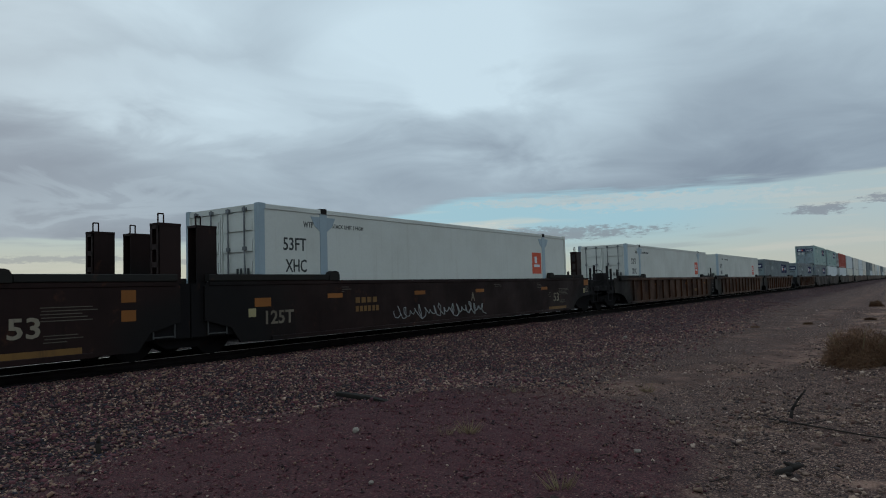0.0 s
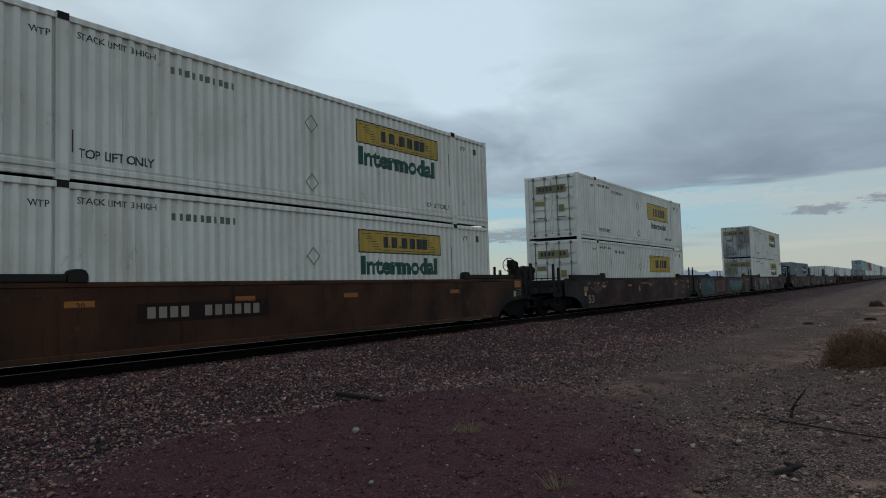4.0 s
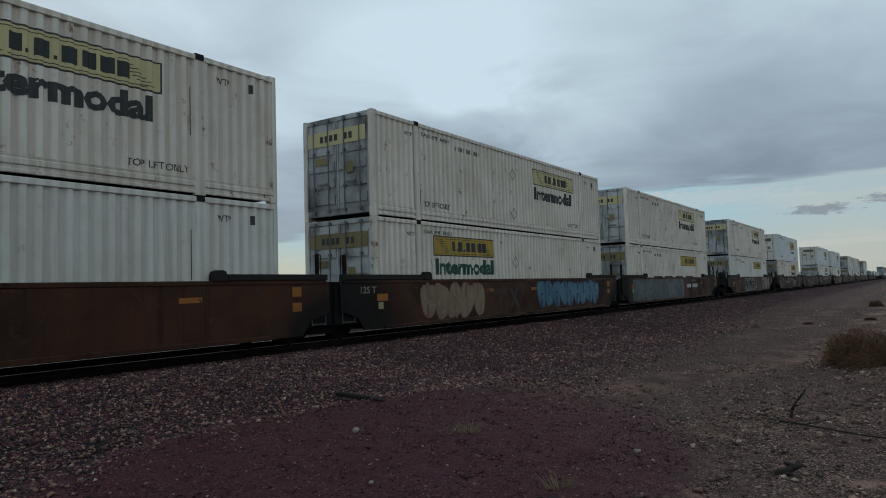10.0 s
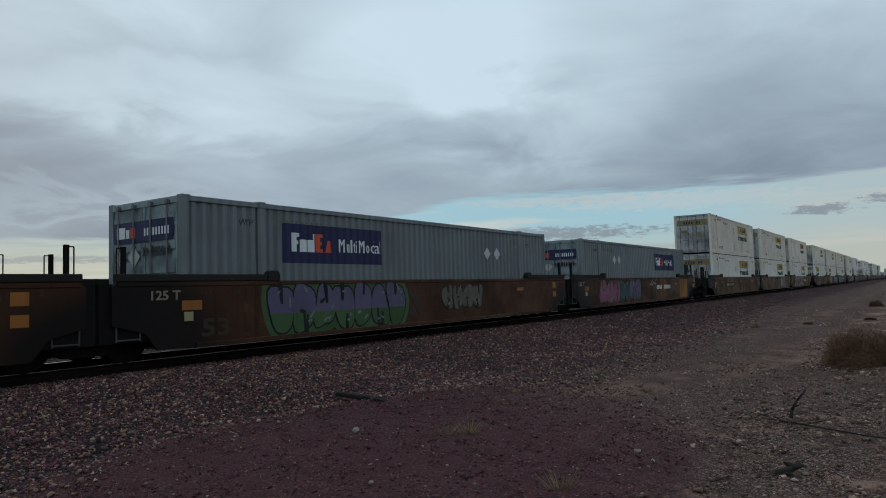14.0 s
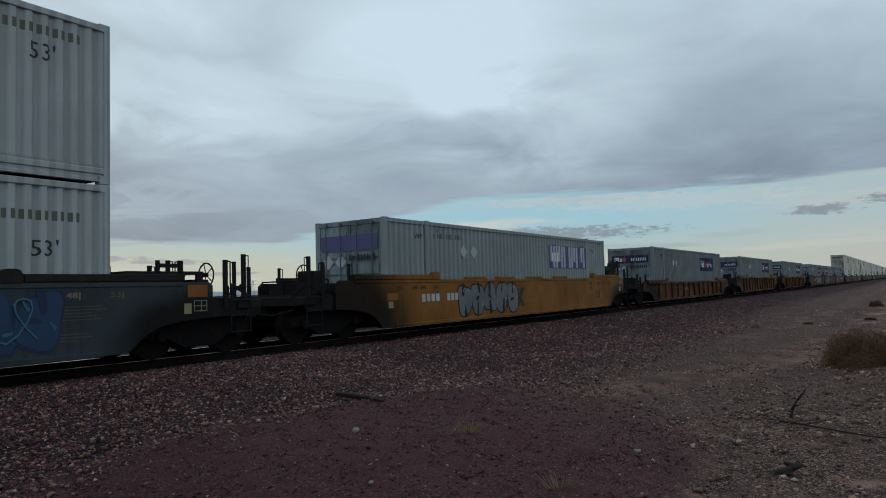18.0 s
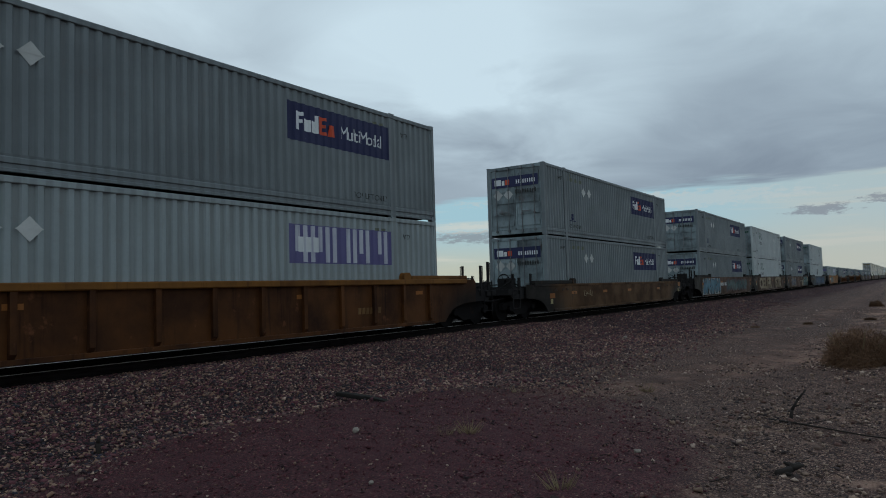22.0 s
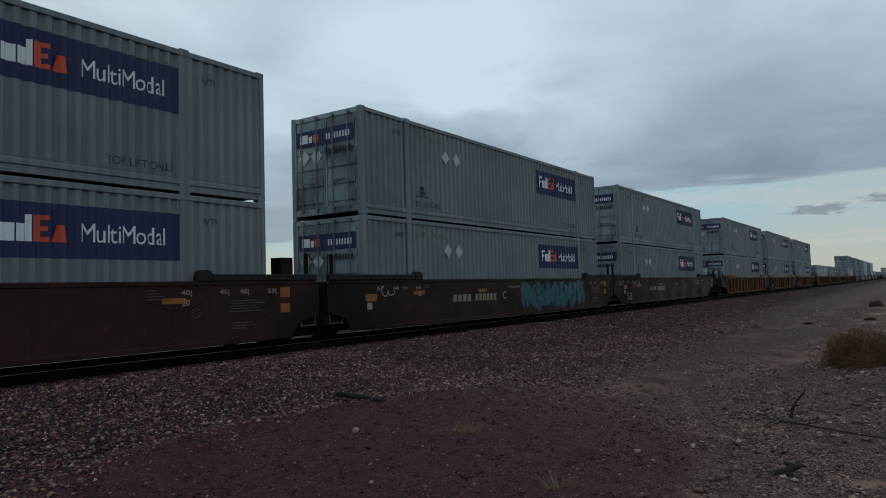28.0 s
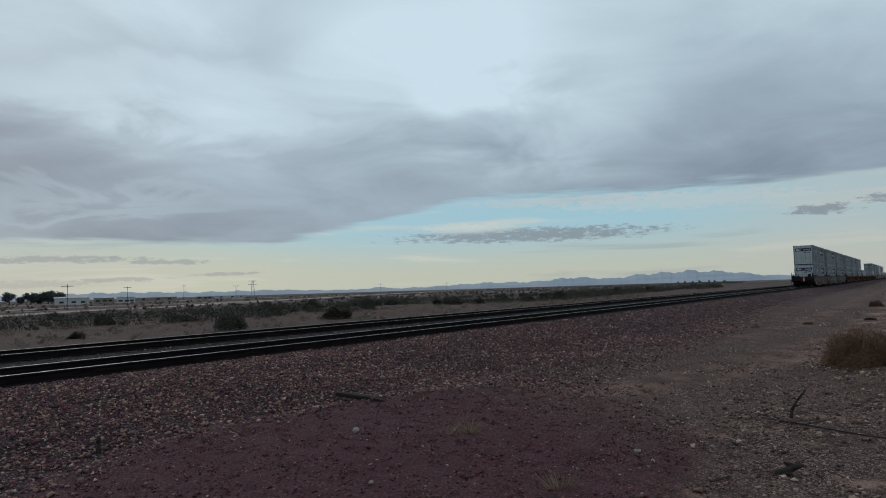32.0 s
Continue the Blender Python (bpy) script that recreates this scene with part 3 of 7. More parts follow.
    for s in (-1, 1):
        def leaf(g, s=s):
            a, b = (0.012, h - 0.14) if s > 0 else (-h + 0.14, -0.012)
            g.box(0.02, 0.06, a, b, 0.28, TALL - 0.16)
            for i in range(5):
                zz = 0.42 + i * 0.47
                g.prism([(a + 0.08, zz), (b - 0.08, zz), (b - 0.08, zz + 0.26), (a + 0.08, zz + 0.26)], -0.012, 0.022)
            for y in (a, b - 0.05):
                g.box(-0.016, 0.02, y, y + 0.05, 0.28, TALL - 0.16)
        door = geo_part("door", (s, kind), dm, leaf, box)
        if far:
            continue
        for y in (0.30, 0.86):
            def rod(g, s=s, y=y):
                g.rod((-0.045, s * y, 0.16), (-0.045, s * y, TALL - 0.06), 0.019, 8)
                for z in (0.22, 0.9, 1.9, TALL - 0.12):
                    g.box(-0.07, 0.0, s * y - 0.045, s * y + 0.045, z - 0.04, z + 0.04)
            geo_part("lock_rod", (s, y), "galv", rod, door)
        geo_part("door_handle", (s,), "galv", lambda g, s=s: g.box(-0.08, -0.05, min(s * 0.30, s * 0.72), max(s * 0.30, s * 0.72), 0.98, 1.02), door)
    livery(box, kind, upper, corr, style)
    return box


def word(parent, text, x, z, w, hgt, mat, corr, bold=0.0, y=None, label=""):
    part("lettering", lettering(text, w, hgt, mat, x, z, SIDE_Y if y is None else y, corr, bold), parent, label)


def livery(box, kind, upper, corr, style):
    y = SIDE_Y
    fx = LONG  # distances back from the front end
    if kind in ("panelled", "flat"):
        tall = kind == "flat"
        pz0, pz1 = (1.46, 2.38) if tall else (1.88, 2.50)
        gold = {1: "palegold", 2: "palegold"}.get(style, "gold")
        x0, x1 = fx - 6.62, fx - 2.86
        if style == 4:  # sign near the doors
            x0, x1 = 2.75, 6.35
        sign("sign_border", [(x0, x1, pz0, pz1)], "black", y, corr, box, 0.003)
        panel = sign("sign_panel", [(x0 + 0.04, x1 - 0.04, pz0 + 0.035, pz1 - 0.035)], gold, y, corr, box, 0.006, "yellow sign panel with black shapes")
        zc = (pz0 + pz1) / 2
        hh = (pz1 - pz0) * 0.24
        marks, at = [], x0 + 1.02
        for w, gap in ((0.20, 0.20), (0.25, 0.20), (0.27, 0.07), (0.25, 0.07), (0.27, 0.07), (0.24, 0.0)):
            marks.append((at, at + w, zc - hh, zc + hh, 0.0))
            at += w + gap
        marks += [(x0 + 1.27, x0 + 1.33, zc - hh, zc - hh + 0.07, 0.0), (x0 + 1.72, x0 + 1.78, zc - hh, zc - hh + 0.07, 0.0)]
        sign("sign_mark", marks, "black", y, corr, panel, 0.009)
        lines, rows = [], 7
        for k in range(rows):
            z = pz1 - 0.11 - k * (pz1 - pz0 - 0.22) / (rows - 1)
            lines += [(x0 + 0.18 + 0.085 * k, x0 + 0.52 + 0.07 * k, z - 0.008, z + 0.008, 0.0), (x1 - 0.88 + 0.07 * k, x1 - 0.66 + 0.085 * k, z - 0.008, z + 0.008, 0.0)]
        lines += [(x0 + 0.72, x1 - 1.0, pz1 - 0.095, pz1 - 0.08, 0.0), (x0 + 1.0, x1 - 0.3, pz0 + 0.075, pz0 + 0.09, 0.0)]
        sign("sign_stripe", lines, "black", y, corr, panel, 0.009)
        if not (style == 5):
            ink = "teal" if style == 2 else ("black" if style == 1 else "green")
            if tall:
                word(box, "Intermodal", x0 + 0.62, 0.98, 2.65, 0.36, ink, corr, 0.04)
            else:
                word(box, "Intermodal", x0 + 0.12, 1.30, 3.45, 0.50, ink, corr, 0.045)
        word(box, "STACK LIMIT 3 HIGH", LIFT + 0.25, 2.52, 1.5, 0.12, "black", corr)
        if upper:
            word(box, "TOP LIFT ONLY", LIFT + 0.28, 0.42, 1.45, 0.17, "black", corr, 0.01)
            word(box, "TOP LIFT ONLY", fx - LIFT - 1.55, 0.42, 1.3, 0.14, "black", corr)
        word(box, "WTP", LIFT - 0.55, 2.42, 0.34, 0.12, "black", corr)
        word(box, "WTP", fx - LIFT + 0.42, 2.40, 0.36, 0.14, "black", corr)
        sign("label_plate", [(fx - 0.72, fx - 0.62, 2.38, 2.58), (LIFT + 0.18, LIFT + 0.2, 0.5, 0.9), (fx - LIFT - 0.2, fx - LIFT - 0.18, 1.2, 2.2)], "ironlit", y, corr, box, 0.004)
        sign("number_bar", blocks(10, LIFT + 2.1, LIFT + 3.7, 2.36, 2.50, 0.45), "olive_label", y, corr, box, 0.003)
        for spot in [(fx - 8.25, 2.05 if upper else 1.75)] + ([(fx - 8.25, 0.62)] if upper else []):
            diamond("placard_holder", [spot], "olive_label", y, corr, box, 0.22, True)
        end_sign("door_sign", [(-1.08, 1.08, 2.08, 2.50)] if not tall else [(-0.72, 0.72, 2.10, 2.44)], "dimgold" if gold == "gold" else gold, box, -0.03, "yellow panel across the doors")
        end_sign("sign_mark", [(-0.6 + i * 0.18, -0.6 + i * 0.18 + 0.12, 2.19, 2.37) for i in (0, 1, 3, 4, 5, 6)], "black", box, -0.036)
        end_sign("label", [(-0.62, -0.36, 1.25, 1.55), (0.35, 0.8, 1.55, 1.75)], "dimgold", box, -0.03)
    elif kind in ("blue", "pale"):
        x0, x1 = fx - 5.90, fx - 2.12
        if style == 4:
            x0, x1 = 2.65, 6.2
        elif style == 6:
            x0, x1 = fx - 6.32, fx - 2.20
        pm = "violet" if kind == "pale" else "navy"
        panel = sign("sign_panel", [(x0, x1, 1.57, 2.49)], pm, y, corr, box, 0.005, "sun-bleached violet panel with pale ridges" if kind == "pale" else "dark blue sign panel")
        if kind == "blue":
            sign("sign_mark", [(x0 + 0.28, x0 + 0.40, 1.84, 2.28), (x0 + 0.405, x0 + 0.52, 2.19, 2.28), (x0 + 0.405, x0 + 0.49, 2.02, 2.10), (x0 + 0.54, x0 + 0.76, 1.84, 2.13), (x0 + 0.79, x0 + 0.93, 1.84, 2.13), (x0 + 0.935, x0 + 1.02, 1.84, 2.28)], "signwhite", y, corr, panel, 0.009)
            sign("sign_mark", [(x0 + 1.05, x0 + 1.17, 1.84, 2.28), (x0 + 1.175, x0 + 1.30, 2.20, 2.28), (x0 + 1.175, x0 + 1.27, 2.02, 2.10), (x0 + 1.175, x0 + 1.30, 1.84, 1.92), (x0 + 1.33, x0 + 1.45, 1.84, 2.13, 0.09), (x0 + 1.46, x0 + 1.58, 1.84, 2.13, -0.03)], "signred", y, corr, panel, 0.009)
            part("lettering", lettering("MultiModal", 1.62, 0.33, "signwhite", x0 + 1.84, 1.86, y - 0.004, corr), panel)
        else:
            sign("sign_mark", blocks(3, x0 + 0.28, x0 + 1.02, 1.84, 2.2, 0.2), "signwhite", y, corr, panel, 0.009)
            k0 = math.ceil((x0 + 0.1) / 0.25)
            sign("sign_stripe", [(0.25 * k - 0.03, 0.25 * k + 0.12, 1.60 + 0.25 * (k % 3 == 0), 2.47) for k in range(k0, int((x1 - 0.15) / 0.25) + 1) if k % 5 != 3 or k < k0 + 4], "bleached", y, corr, panel, 0.007)
        spots = [(LIFT + 1.97, 2.04), (LIFT + 2.60, 2.04)] if style != 4 else [(fx - 4.4, 2.02), (fx - 3.75, 2.02)]
        for spot in spots:
            diamond("placard", [spot], "placard", y, corr, box, 0.21)
        word(box, "WTP", LIFT - 0.6, 2.36, 0.36, 0.14, "black", corr)
        word(box, "WTP", fx - LIFT + 0.42, 2.30, 0.36, 0.14, "black", corr)
        sign("label_plate", [(fx - LIFT - 0.75, fx - LIFT - 0.63, 2.36, 2.56), (fx - LIFT - 0.48, fx - LIFT - 0.36, 2.36, 2.56), (LIFT + 0.5, LIFT + 0.6, 2.58, 2.7), (LIFT + 0.8, LIFT + 0.9, 2.58, 2.7)], "olive_label", y, corr, box, 0.004)
        sign("number_bar", blocks(10, LIFT + 0.35, LIFT + 2.0, 2.40, 2.55, 0.45), "olive_label", y, corr, box, 0.003)
        if upper:
            word(box, "TOP LIFT ONLY", LIFT + 0.3, 0.40, 1.4, 0.15, "black", corr)
            word(box, "TOP LIFT ONLY", fx - LIFT - 1.6, 0.40, 1.4, 0.15, "black", corr)
            sign("emblem", [(LIFT + 0.45, LIFT + 1.0, 0.68, 0.72), (LIFT + 0.55, LIFT + 0.9, 0.74, 0.86), (LIFT + 0.65, LIFT + 0.8, 0.88, 1.0)], "navy", y, corr, box, 0.004)
        end_sign("door_sign", [(-1.05, 1.05, 2.02, 2.46)], pm, box, -0.03, "blue panel across the doors")
        if kind == "blue":
            end_sign("sign_mark", [(0.62, 0.92, 2.12, 2.36), (0.46, 0.58, 2.12, 2.3)], "signwhite", box, -0.036)
            end_sign("sign_mark", [(0.24, 0.42, 2.12, 2.33)], "signred", box, -0.036)
            end_sign("sign_mark", [(-0.92 + i * 0.1, -0.92 + i * 0.1 + 0.05, 2.14, 2.30) for i in range(9)], "signwhite", box, -0.036)

        def end_diamond(g):
            for yy in (0.78, 0.30):
                g.poly([(-0.034, yy - 0.22, 1.72), (-0.034, yy, 1.50), (-0.034, yy + 0.22, 1.72), (-0.034, yy, 1.94), (-0.03, yy - 0.22, 1.72), (-0.03, yy, 1.50), (-0.03, yy + 0.22, 1.72), (-0.03, yy, 1.94)], [(0, 1, 2, 3), (4, 7, 6, 5), (0, 4, 5, 1), (1, 5, 6, 2), (2, 6, 7, 3), (3, 7, 4, 0)])
        geo_part("placard", ("end",), "placard", end_diamond, box)
        end_sign("number_bar", [(-0.95 + i * 0.11, -0.95 + i * 0.11 + 0.06, 1.74, 1.9) for i in range(9)], "black", box, -0.03)
    elif kind == "leaf":
        x0, k = (fx - 4.75, 1.0) if style == 0 else (LIFT + 1.35, 1.3)
        shapes = ((0.0, 0.22, 1.85, 2.44, 0.16), (0.28, 0.62, 2.32, 2.44, 0.03), (0.50, 0.66, 2.14, 2.32, 0.05), (0.26, 0.60, 2.06, 2.14, 0.02), (0.36, 0.60, 1.85, 2.06, -0.12), (0.62, 0.82, 2.10, 2.17, 0.0), (0.69, 0.75, 2.02, 2.25, 0.0), (0.84, 1.06, 1.85, 2.44, 0.16), (1.06, 1.34, 1.85, 1.99, 0.03))
        sign("sign_mark", [(x0 + p * k, x0 + q * k, z0, z1, w) for p, q, z0, z1, w in shapes], "green", y, corr, box, 0.005, "dark green sign shapes")
        sign("sign_mark", blocks(8, x0 + 0.02, x0 + 1.25 * k, 1.36, 1.62, 0.28, 0.04), "black", y, corr, box, 0.005)
        word(box, "53'", 0.85, 1.98, 0.42, 0.30, "black", corr)
        word(box, "TOP LIFT ONLY", 0.42, 0.52, 1.35, 0.18, "black", corr) if upper else None
        word(box, "WTP", LIFT + 0.25, 2.3, 0.36, 0.16, "black", corr)
        word(box, "DA", LIFT + 0.3, 0.62, 0.26, 0.18, "black", corr) if upper else None
        sp = [(LIFT + 0.85, 2.05), (LIFT + 1.5, 2.05), (LIFT + 0.9, 0.78), (LIFT + 1.55, 0.78)] if style == 0 else [(fx - 4.4, 2.05), (fx - 3.9, 2.05), (fx - 4.4, 0.8), (fx - 3.9, 0.8)]
        for spot in sp if upper else sp[:2]:
            diamond("placard", [spot], "placard", y, corr, box, 0.22)
        word(box, "53'", fx - 1.35, 1.98, 0.42, 0.30, "black", corr)
        sign("number_bar", blocks(10, fx - 1.75, fx - 0.45, 2.42, 2.58, 0.45), "olive_label", y, corr, box, 0.003)
        end_sign("door_sign", [(-1.0, -0.1, 2.3, 2.45), (0.1, 1.0, 2.3, 2.45)], "green", box, -0.03)
    elif kind == "slant":
        x0 = fx - 9.1
        sign("sign_mark", [(x0, x0 + 0.75, 1.38, 2.2, 0.35), (x0 + 0.95, x0 + 1.5, 1.38, 2.2, 0.12), (x0 + 1.66, x0 + 1.86, 1.38, 2.2, 0.12), (x0 + 1.95, x0 + 2.4, 2.0, 2.2, 0.05), (x0 + 1.9, x0 + 2.2, 1.7, 1.85, 0.05)], "black", y, corr, box, 0.005, "large slanted black sign shapes")
        word(box, "53'", 1.05, 1.60, 0.42, 0.28, "black", corr)
        word(box, "WTP", LIFT + 0.35, 2.2, 0.36, 0.16, "black", corr)
        word(box, "53'", fx - 1.3, 1.6, 0.42, 0.28, "black", corr)
        for spot in [(fx - 4.6, 1.95), (fx - 4.1, 1.95)]:
            diamond("placard", [spot], "placard", y, corr, box, 0.22)
        sign("number_bar", blocks(10, fx - 1.75, fx - 0.45, 2.2, 2.36, 0.45), "olive_label", y, corr, box, 0.003)
    elif kind == "reefer":
        word(box, "53FT", 0.72, 1.86, 0.72, 0.30, "black", corr, 0.01)
        word(box, "XHC", 0.78, 1.36, 0.66, 0.30, "black", corr, 0.01)
        word(box, "WTP", 1.36, 2.42, 0.32, 0.14, "black", corr)
        word(box, "STACK LIMIT 3 HIGH", LIFT + 0.32, 2.45, 1.15, 0.10, "black", corr)
        sign("emblem", [(fx - 3.0, fx - 2.25, 1.35, 2.15)], "signred", y, corr, box, 0.004, "red emblem plate")
        sign("sign_mark", [(fx - 2.85, fx - 2.4, 1.6, 1.7), (fx - 2.8, fx - 2.6, 1.75, 2.0)], "signwhite", y, corr, box, 0.008)
        end_sign("number_bar", [(-1.0 + i * 0.12, -1.0 + i * 0.12 + 0.07, 1.3, 1.46) for i in range(4)], "black", box, -0.03)


# ---- well cars ----
HALF = LONG / 2
NEAR = 1.42  # half the width over the side sills


def both(a, b):
    return (a, b) if a < b else (b, a)


def truck(car, x, wide=0.0):
    """A two-axle bogie at x along the car."""
    base = geo_part("truck", (round(x, 2),), "grease", lambda g: (g.box(x - 0.22, x + 0.22, -1.05, 1.05, 0.36, 0.66, 0.03), g.box(x - 0.5, x + 0.5, -0.35, 0.35, 0.66, 0.82)), car, "sooty black truck bolster")
    for s in (-1, 1):
        def frame_side(g, s=s):
            a, b = both(s * 0.92, s * 1.10)
            g.slab([(x - 1.25, 0.40), (x - 1.25, 0.62), (x - 0.65, 0.72), (x - 0.3, 0.80), (x + 0.3, 0.80), (x + 0.65, 0.72), (x + 1.25, 0.62), (x + 1.25, 0.40), (x + 0.75, 0.42), (x + 0.35, 0.20), (x - 0.35, 0.20), (x - 0.75, 0.42)], a, b)
            for k in (-0.18, 0.0, 0.18):
                g.rod((x + k, s * 1.0, 0.24), (x + k, s * 1.0, 0.60), 0.075, 8)
            for k in (-0.89, 0.89):
                g.rod((x + k, s * 1.08, 0.455), (x + k, s * 1.20, 0.455), 0.10, 10)
        geo_part("side_frame", (round(x, 2), s), "grease", frame_side, base)
        for k in (-0.89, 0.89):
            def wheel(g, s=s, k=k):
                g.rod((x + k, s * 0.70, 0.457), (x + k, s * 0.84, 0.457), 0.457, 24)
                g.rod((x + k, s * 0.66, 0.457), (x + k, s * 0.70, 0.457), 0.485, 24)
                g.rod((x + k, s * 0.84, 0.457), (x + k, s * 0.88, 0.457), 0.16, 12)
            geo_part("wheel", (round(x, 2), s, k), "grease", wheel, base)
    for k in (-0.89, 0.89):
        geo_part("axle", (round(x, 2), k), "grease", lambda g, k=k: g.rod((x + k, -0.68, 0.457), (x + k, 0.68, 0.457), 0.085, 10), base)


def grab_post(g, x, y, z0, z1, d, w=0.045):
    """A flat upright with a thin grab loop beside it."""
    g.box(x - w, x + w, y - 0.03, y + 0.03, z0, z1)
    g.path([(x + 0.13 * d, y, z0 + 0.25), (x + 0.13 * d, y, z1 - 0.03), (x, y, z1 - 0.03)], 0.012)


def hand_wheel(g, x, y, z, r, d):
    n = 20
    pts = [(x, y + r * math.cos(6.28319 * i / n), z + r * math.sin(6.28319 * i / n)) for i in range(n + 1)]
    g.path(pts, 0.017)
    for i in range(0, n, 4):
        g.rod((x, y, z), pts[i], 0.012, 5)
    g.rod((x - d * 0.2, y, z), (x + d * 0.03, y, z), 0.05)


def reservoir(g, d, x0, x1, y, z, r):
    for q in (x0 + 0.2, x1 - 0.2):
        g.box(*both(d * (HALF + q - 0.05), d * (HALF + q + 0.05)), y - 0.2, y + 0.2, z - r - 0.2, z - r * 0.6)
        g.rod((d * (HALF + q - 0.03), y, z), (d * (HALF + q + 0.03), y, z), r + 0.012, 16)
    g.rod((d * (HALF + x0 + 0.07), y, z), (d * (HALF + x1 - 0.07), y, z), r, 16)
    g.rod((d * (HALF + x1 - 0.07), y, z), (d * (HALF + x1), y, z), r, 16, r * 0.55)
    g.rod((d * (HALF + x0), y, z), (d * (HALF + x0 + 0.07), y, z), r * 0.55, 16, r)


def coupled_end(car, d, color, tall, style):
    """The end over its own truck, with coupler, rails, brake gear. d is -1 at the rear, 1 at the front."""
    e = HALF
    key = (d, round(tall, 2), style)

    def X(a, b):
        return both(d * (e + a), d * (e + b))

    geo_part("end_platform", key, "iron", lambda g: g.box(*X(0.12, 2.75), -1.30, 1.30, 0.98, 1.16, 0.02), car, "black end platform over the truck")
    geo_part("end_housing", key, "iron", lambda g: g.box(*X(0.12, 2.10), -0.95, 0.95, 1.16, tall - 0.05, 0.03), car)
    geo_part("end_sill", (d,), "iron", lambda g: g.box(*X(2.75, 3.35), -1.38, 1.38, 0.92, 1.12, 0.02), car)
    geo_part("draft_sill", (d,), "iron", lambda g: g.box(*X(0.1, 3.3), -0.24, 0.24, 0.66, 0.98), car)
    for s in (-1, 1):
        # dark skirt that hides the top of the truck
        geo_part("truck_skirt", (d, s), "iron", lambda g, s=s: g.slab([(d * (e + 0.5), 1.0), (d * (e + 0.62), 0.62), (d * (e + 0.9), 0.72), (d * (e + 2.95), 0.80), (d * (e + 3.05), 0.92), (d * (e + 2.9), 1.16), (d * (e + 0.5), 1.16)], *both(s * 1.26, s * 1.31)), car)
    truck(car, d * (e + 2.0))

    def coupler(g):
        g.box(*X(3.3, 3.62), -0.12, 0.12, 0.72, 0.95, 0.02)
        g.box(*X(3.55, 3.83), -0.21, 0.13, 0.68, 0.98, 0.03)
        g.path([(d * (e + 3.2), 0.45, 0.7), (d * (e + 3.5), 0.42, 0.38), (d * (e + 3.8), 0.35, 0.42)], 0.03)
        g.path([(d * (e + 3.3), -1.2, 0.82), (d * (e + 3.38), -0.6, 0.70), (d * (e + 3.5), -0.2, 0.74)], 0.018)
    geo_part("coupler", (d,), "iron", coupler, car)
    hi = 2.02 if tall > 1.3 else 1.62
    for s in (-1, 1):
        for xo in (2.92, 2.45):
            def upright(g, s=s, xo=xo):
                x, y = d * (e + xo), s * 1.34
                grab_post(g, x, y, 0.95, hi + (0.05 if xo > 2.6 else -0.08), d)
                if xo > 2.6:
                    g.path([(x, y, 1.46), (x - d * 0.05, s * 0.7, 1.12)], 0.022)
                    g.path([(x, y, 1.40), (x - d * 0.62, y, 1.12)], 0.020)
            geo_part("end_post", key + (s, xo), "iron", upright, car, "upright grab post with a thin loop")

        def ladder(g, s=s):
            y = s * 1.40
            for x in (2.55, 3.05):
                g.path([(d * (e + x), y, 0.42), (d * (e + x), y, 1.45)], 0.016)
            for z in (0.45, 0.78, 1.1, 1.38):
                g.path([(d * (e + 2.55), y, z), (d * (e + 3.05), y, z)], 0.014)
        geo_part("ladder", (d, s), "iron", ladder, car)

    def crossover(g):
        """Grating and its low fence across the end."""
        for k in range(7):
            g.box(*X(2.12 + k * 0.09, 2.17 + k * 0.09), -1.25, 1.25, 1.165, 1.19)
        g.path([(d * (e + 2.12), -1.2, tall + 0.03), (d * (e + 2.12), 1.2, tall + 0.03)], 0.02)
        for y in (-1.2, -0.4, 0.4, 1.2):
            g.path([(d * (e + 2.12), y, 1.1), (d * (e + 2.12), y, tall + 0.03)], 0.02)
    geo_part("crossover_grating", key, "iron", crossover, car)
    yb = -0.70 * d
    if style in ("tank", "stand"):
        def brake(g):
            outline = ((1.62, tall - 0.02), (1.9, tall + 0.10), (2.14, tall + 0.30), (2.24, tall + 0.52), (2.30, tall + 0.74), (2.42, tall + 0.80), (2.52, tall + 0.74), (2.64, tall + 0.86), (2.74, tall + 0.82), (2.78, tall + 0.62), (2.70, tall + 0.48), (2.55, tall + 0.46), (2.48, tall + 0.2), (2.46, 1.1), (1.7, 1.1))
            g.slab([(d * (e + q), w) for q, w in outline], *both(yb - 0.14, yb + 0.14))
            g.path([(d * (e + 2.3), yb - 0.2, 1.1), (d * (e + 2.5), yb - 0.2, tall + 0.7)], 0.02)
        stand = geo_part("brake_stand", key, "iron", brake, car)
        geo_part("brake_wheel", key, "iron", lambda g: hand_wheel(g, d * (e + 2.84), yb, tall + 0.64, 0.28, d), stand)
        geo_part("handrail", key, "iron", lambda g: grab_post(g, d * (e + 1.74), -1.28 * d, tall - 0.1, tall + 0.84, -d), car)
    else:
        def brake(g):
            g.box(*X(1.98, 2.36), *both(-yb * 0.55, -yb * 1.35) if style == "low" else both(yb * 0.6, yb * 1.3), 1.1, tall + (0.26 if style == "low" else 0.06), 0.03)
        yw = -yb if style == "low" else yb
        stand = geo_part("brake_stand", key, "iron", brake, car)
        geo_part("brake_wheel", key, "iron", lambda g: hand_wheel(g, d * (e + 2.46), yw, tall + 0.16, 0.25, d), stand)
        for s in (-1, 1):
            geo_part("handrail", key + (s,), "iron", lambda g, s=s: grab_post(g, d * (e + 1.45), s * 1.28, tall - 0.2, tall + 0.42, -d, 0.03), car)
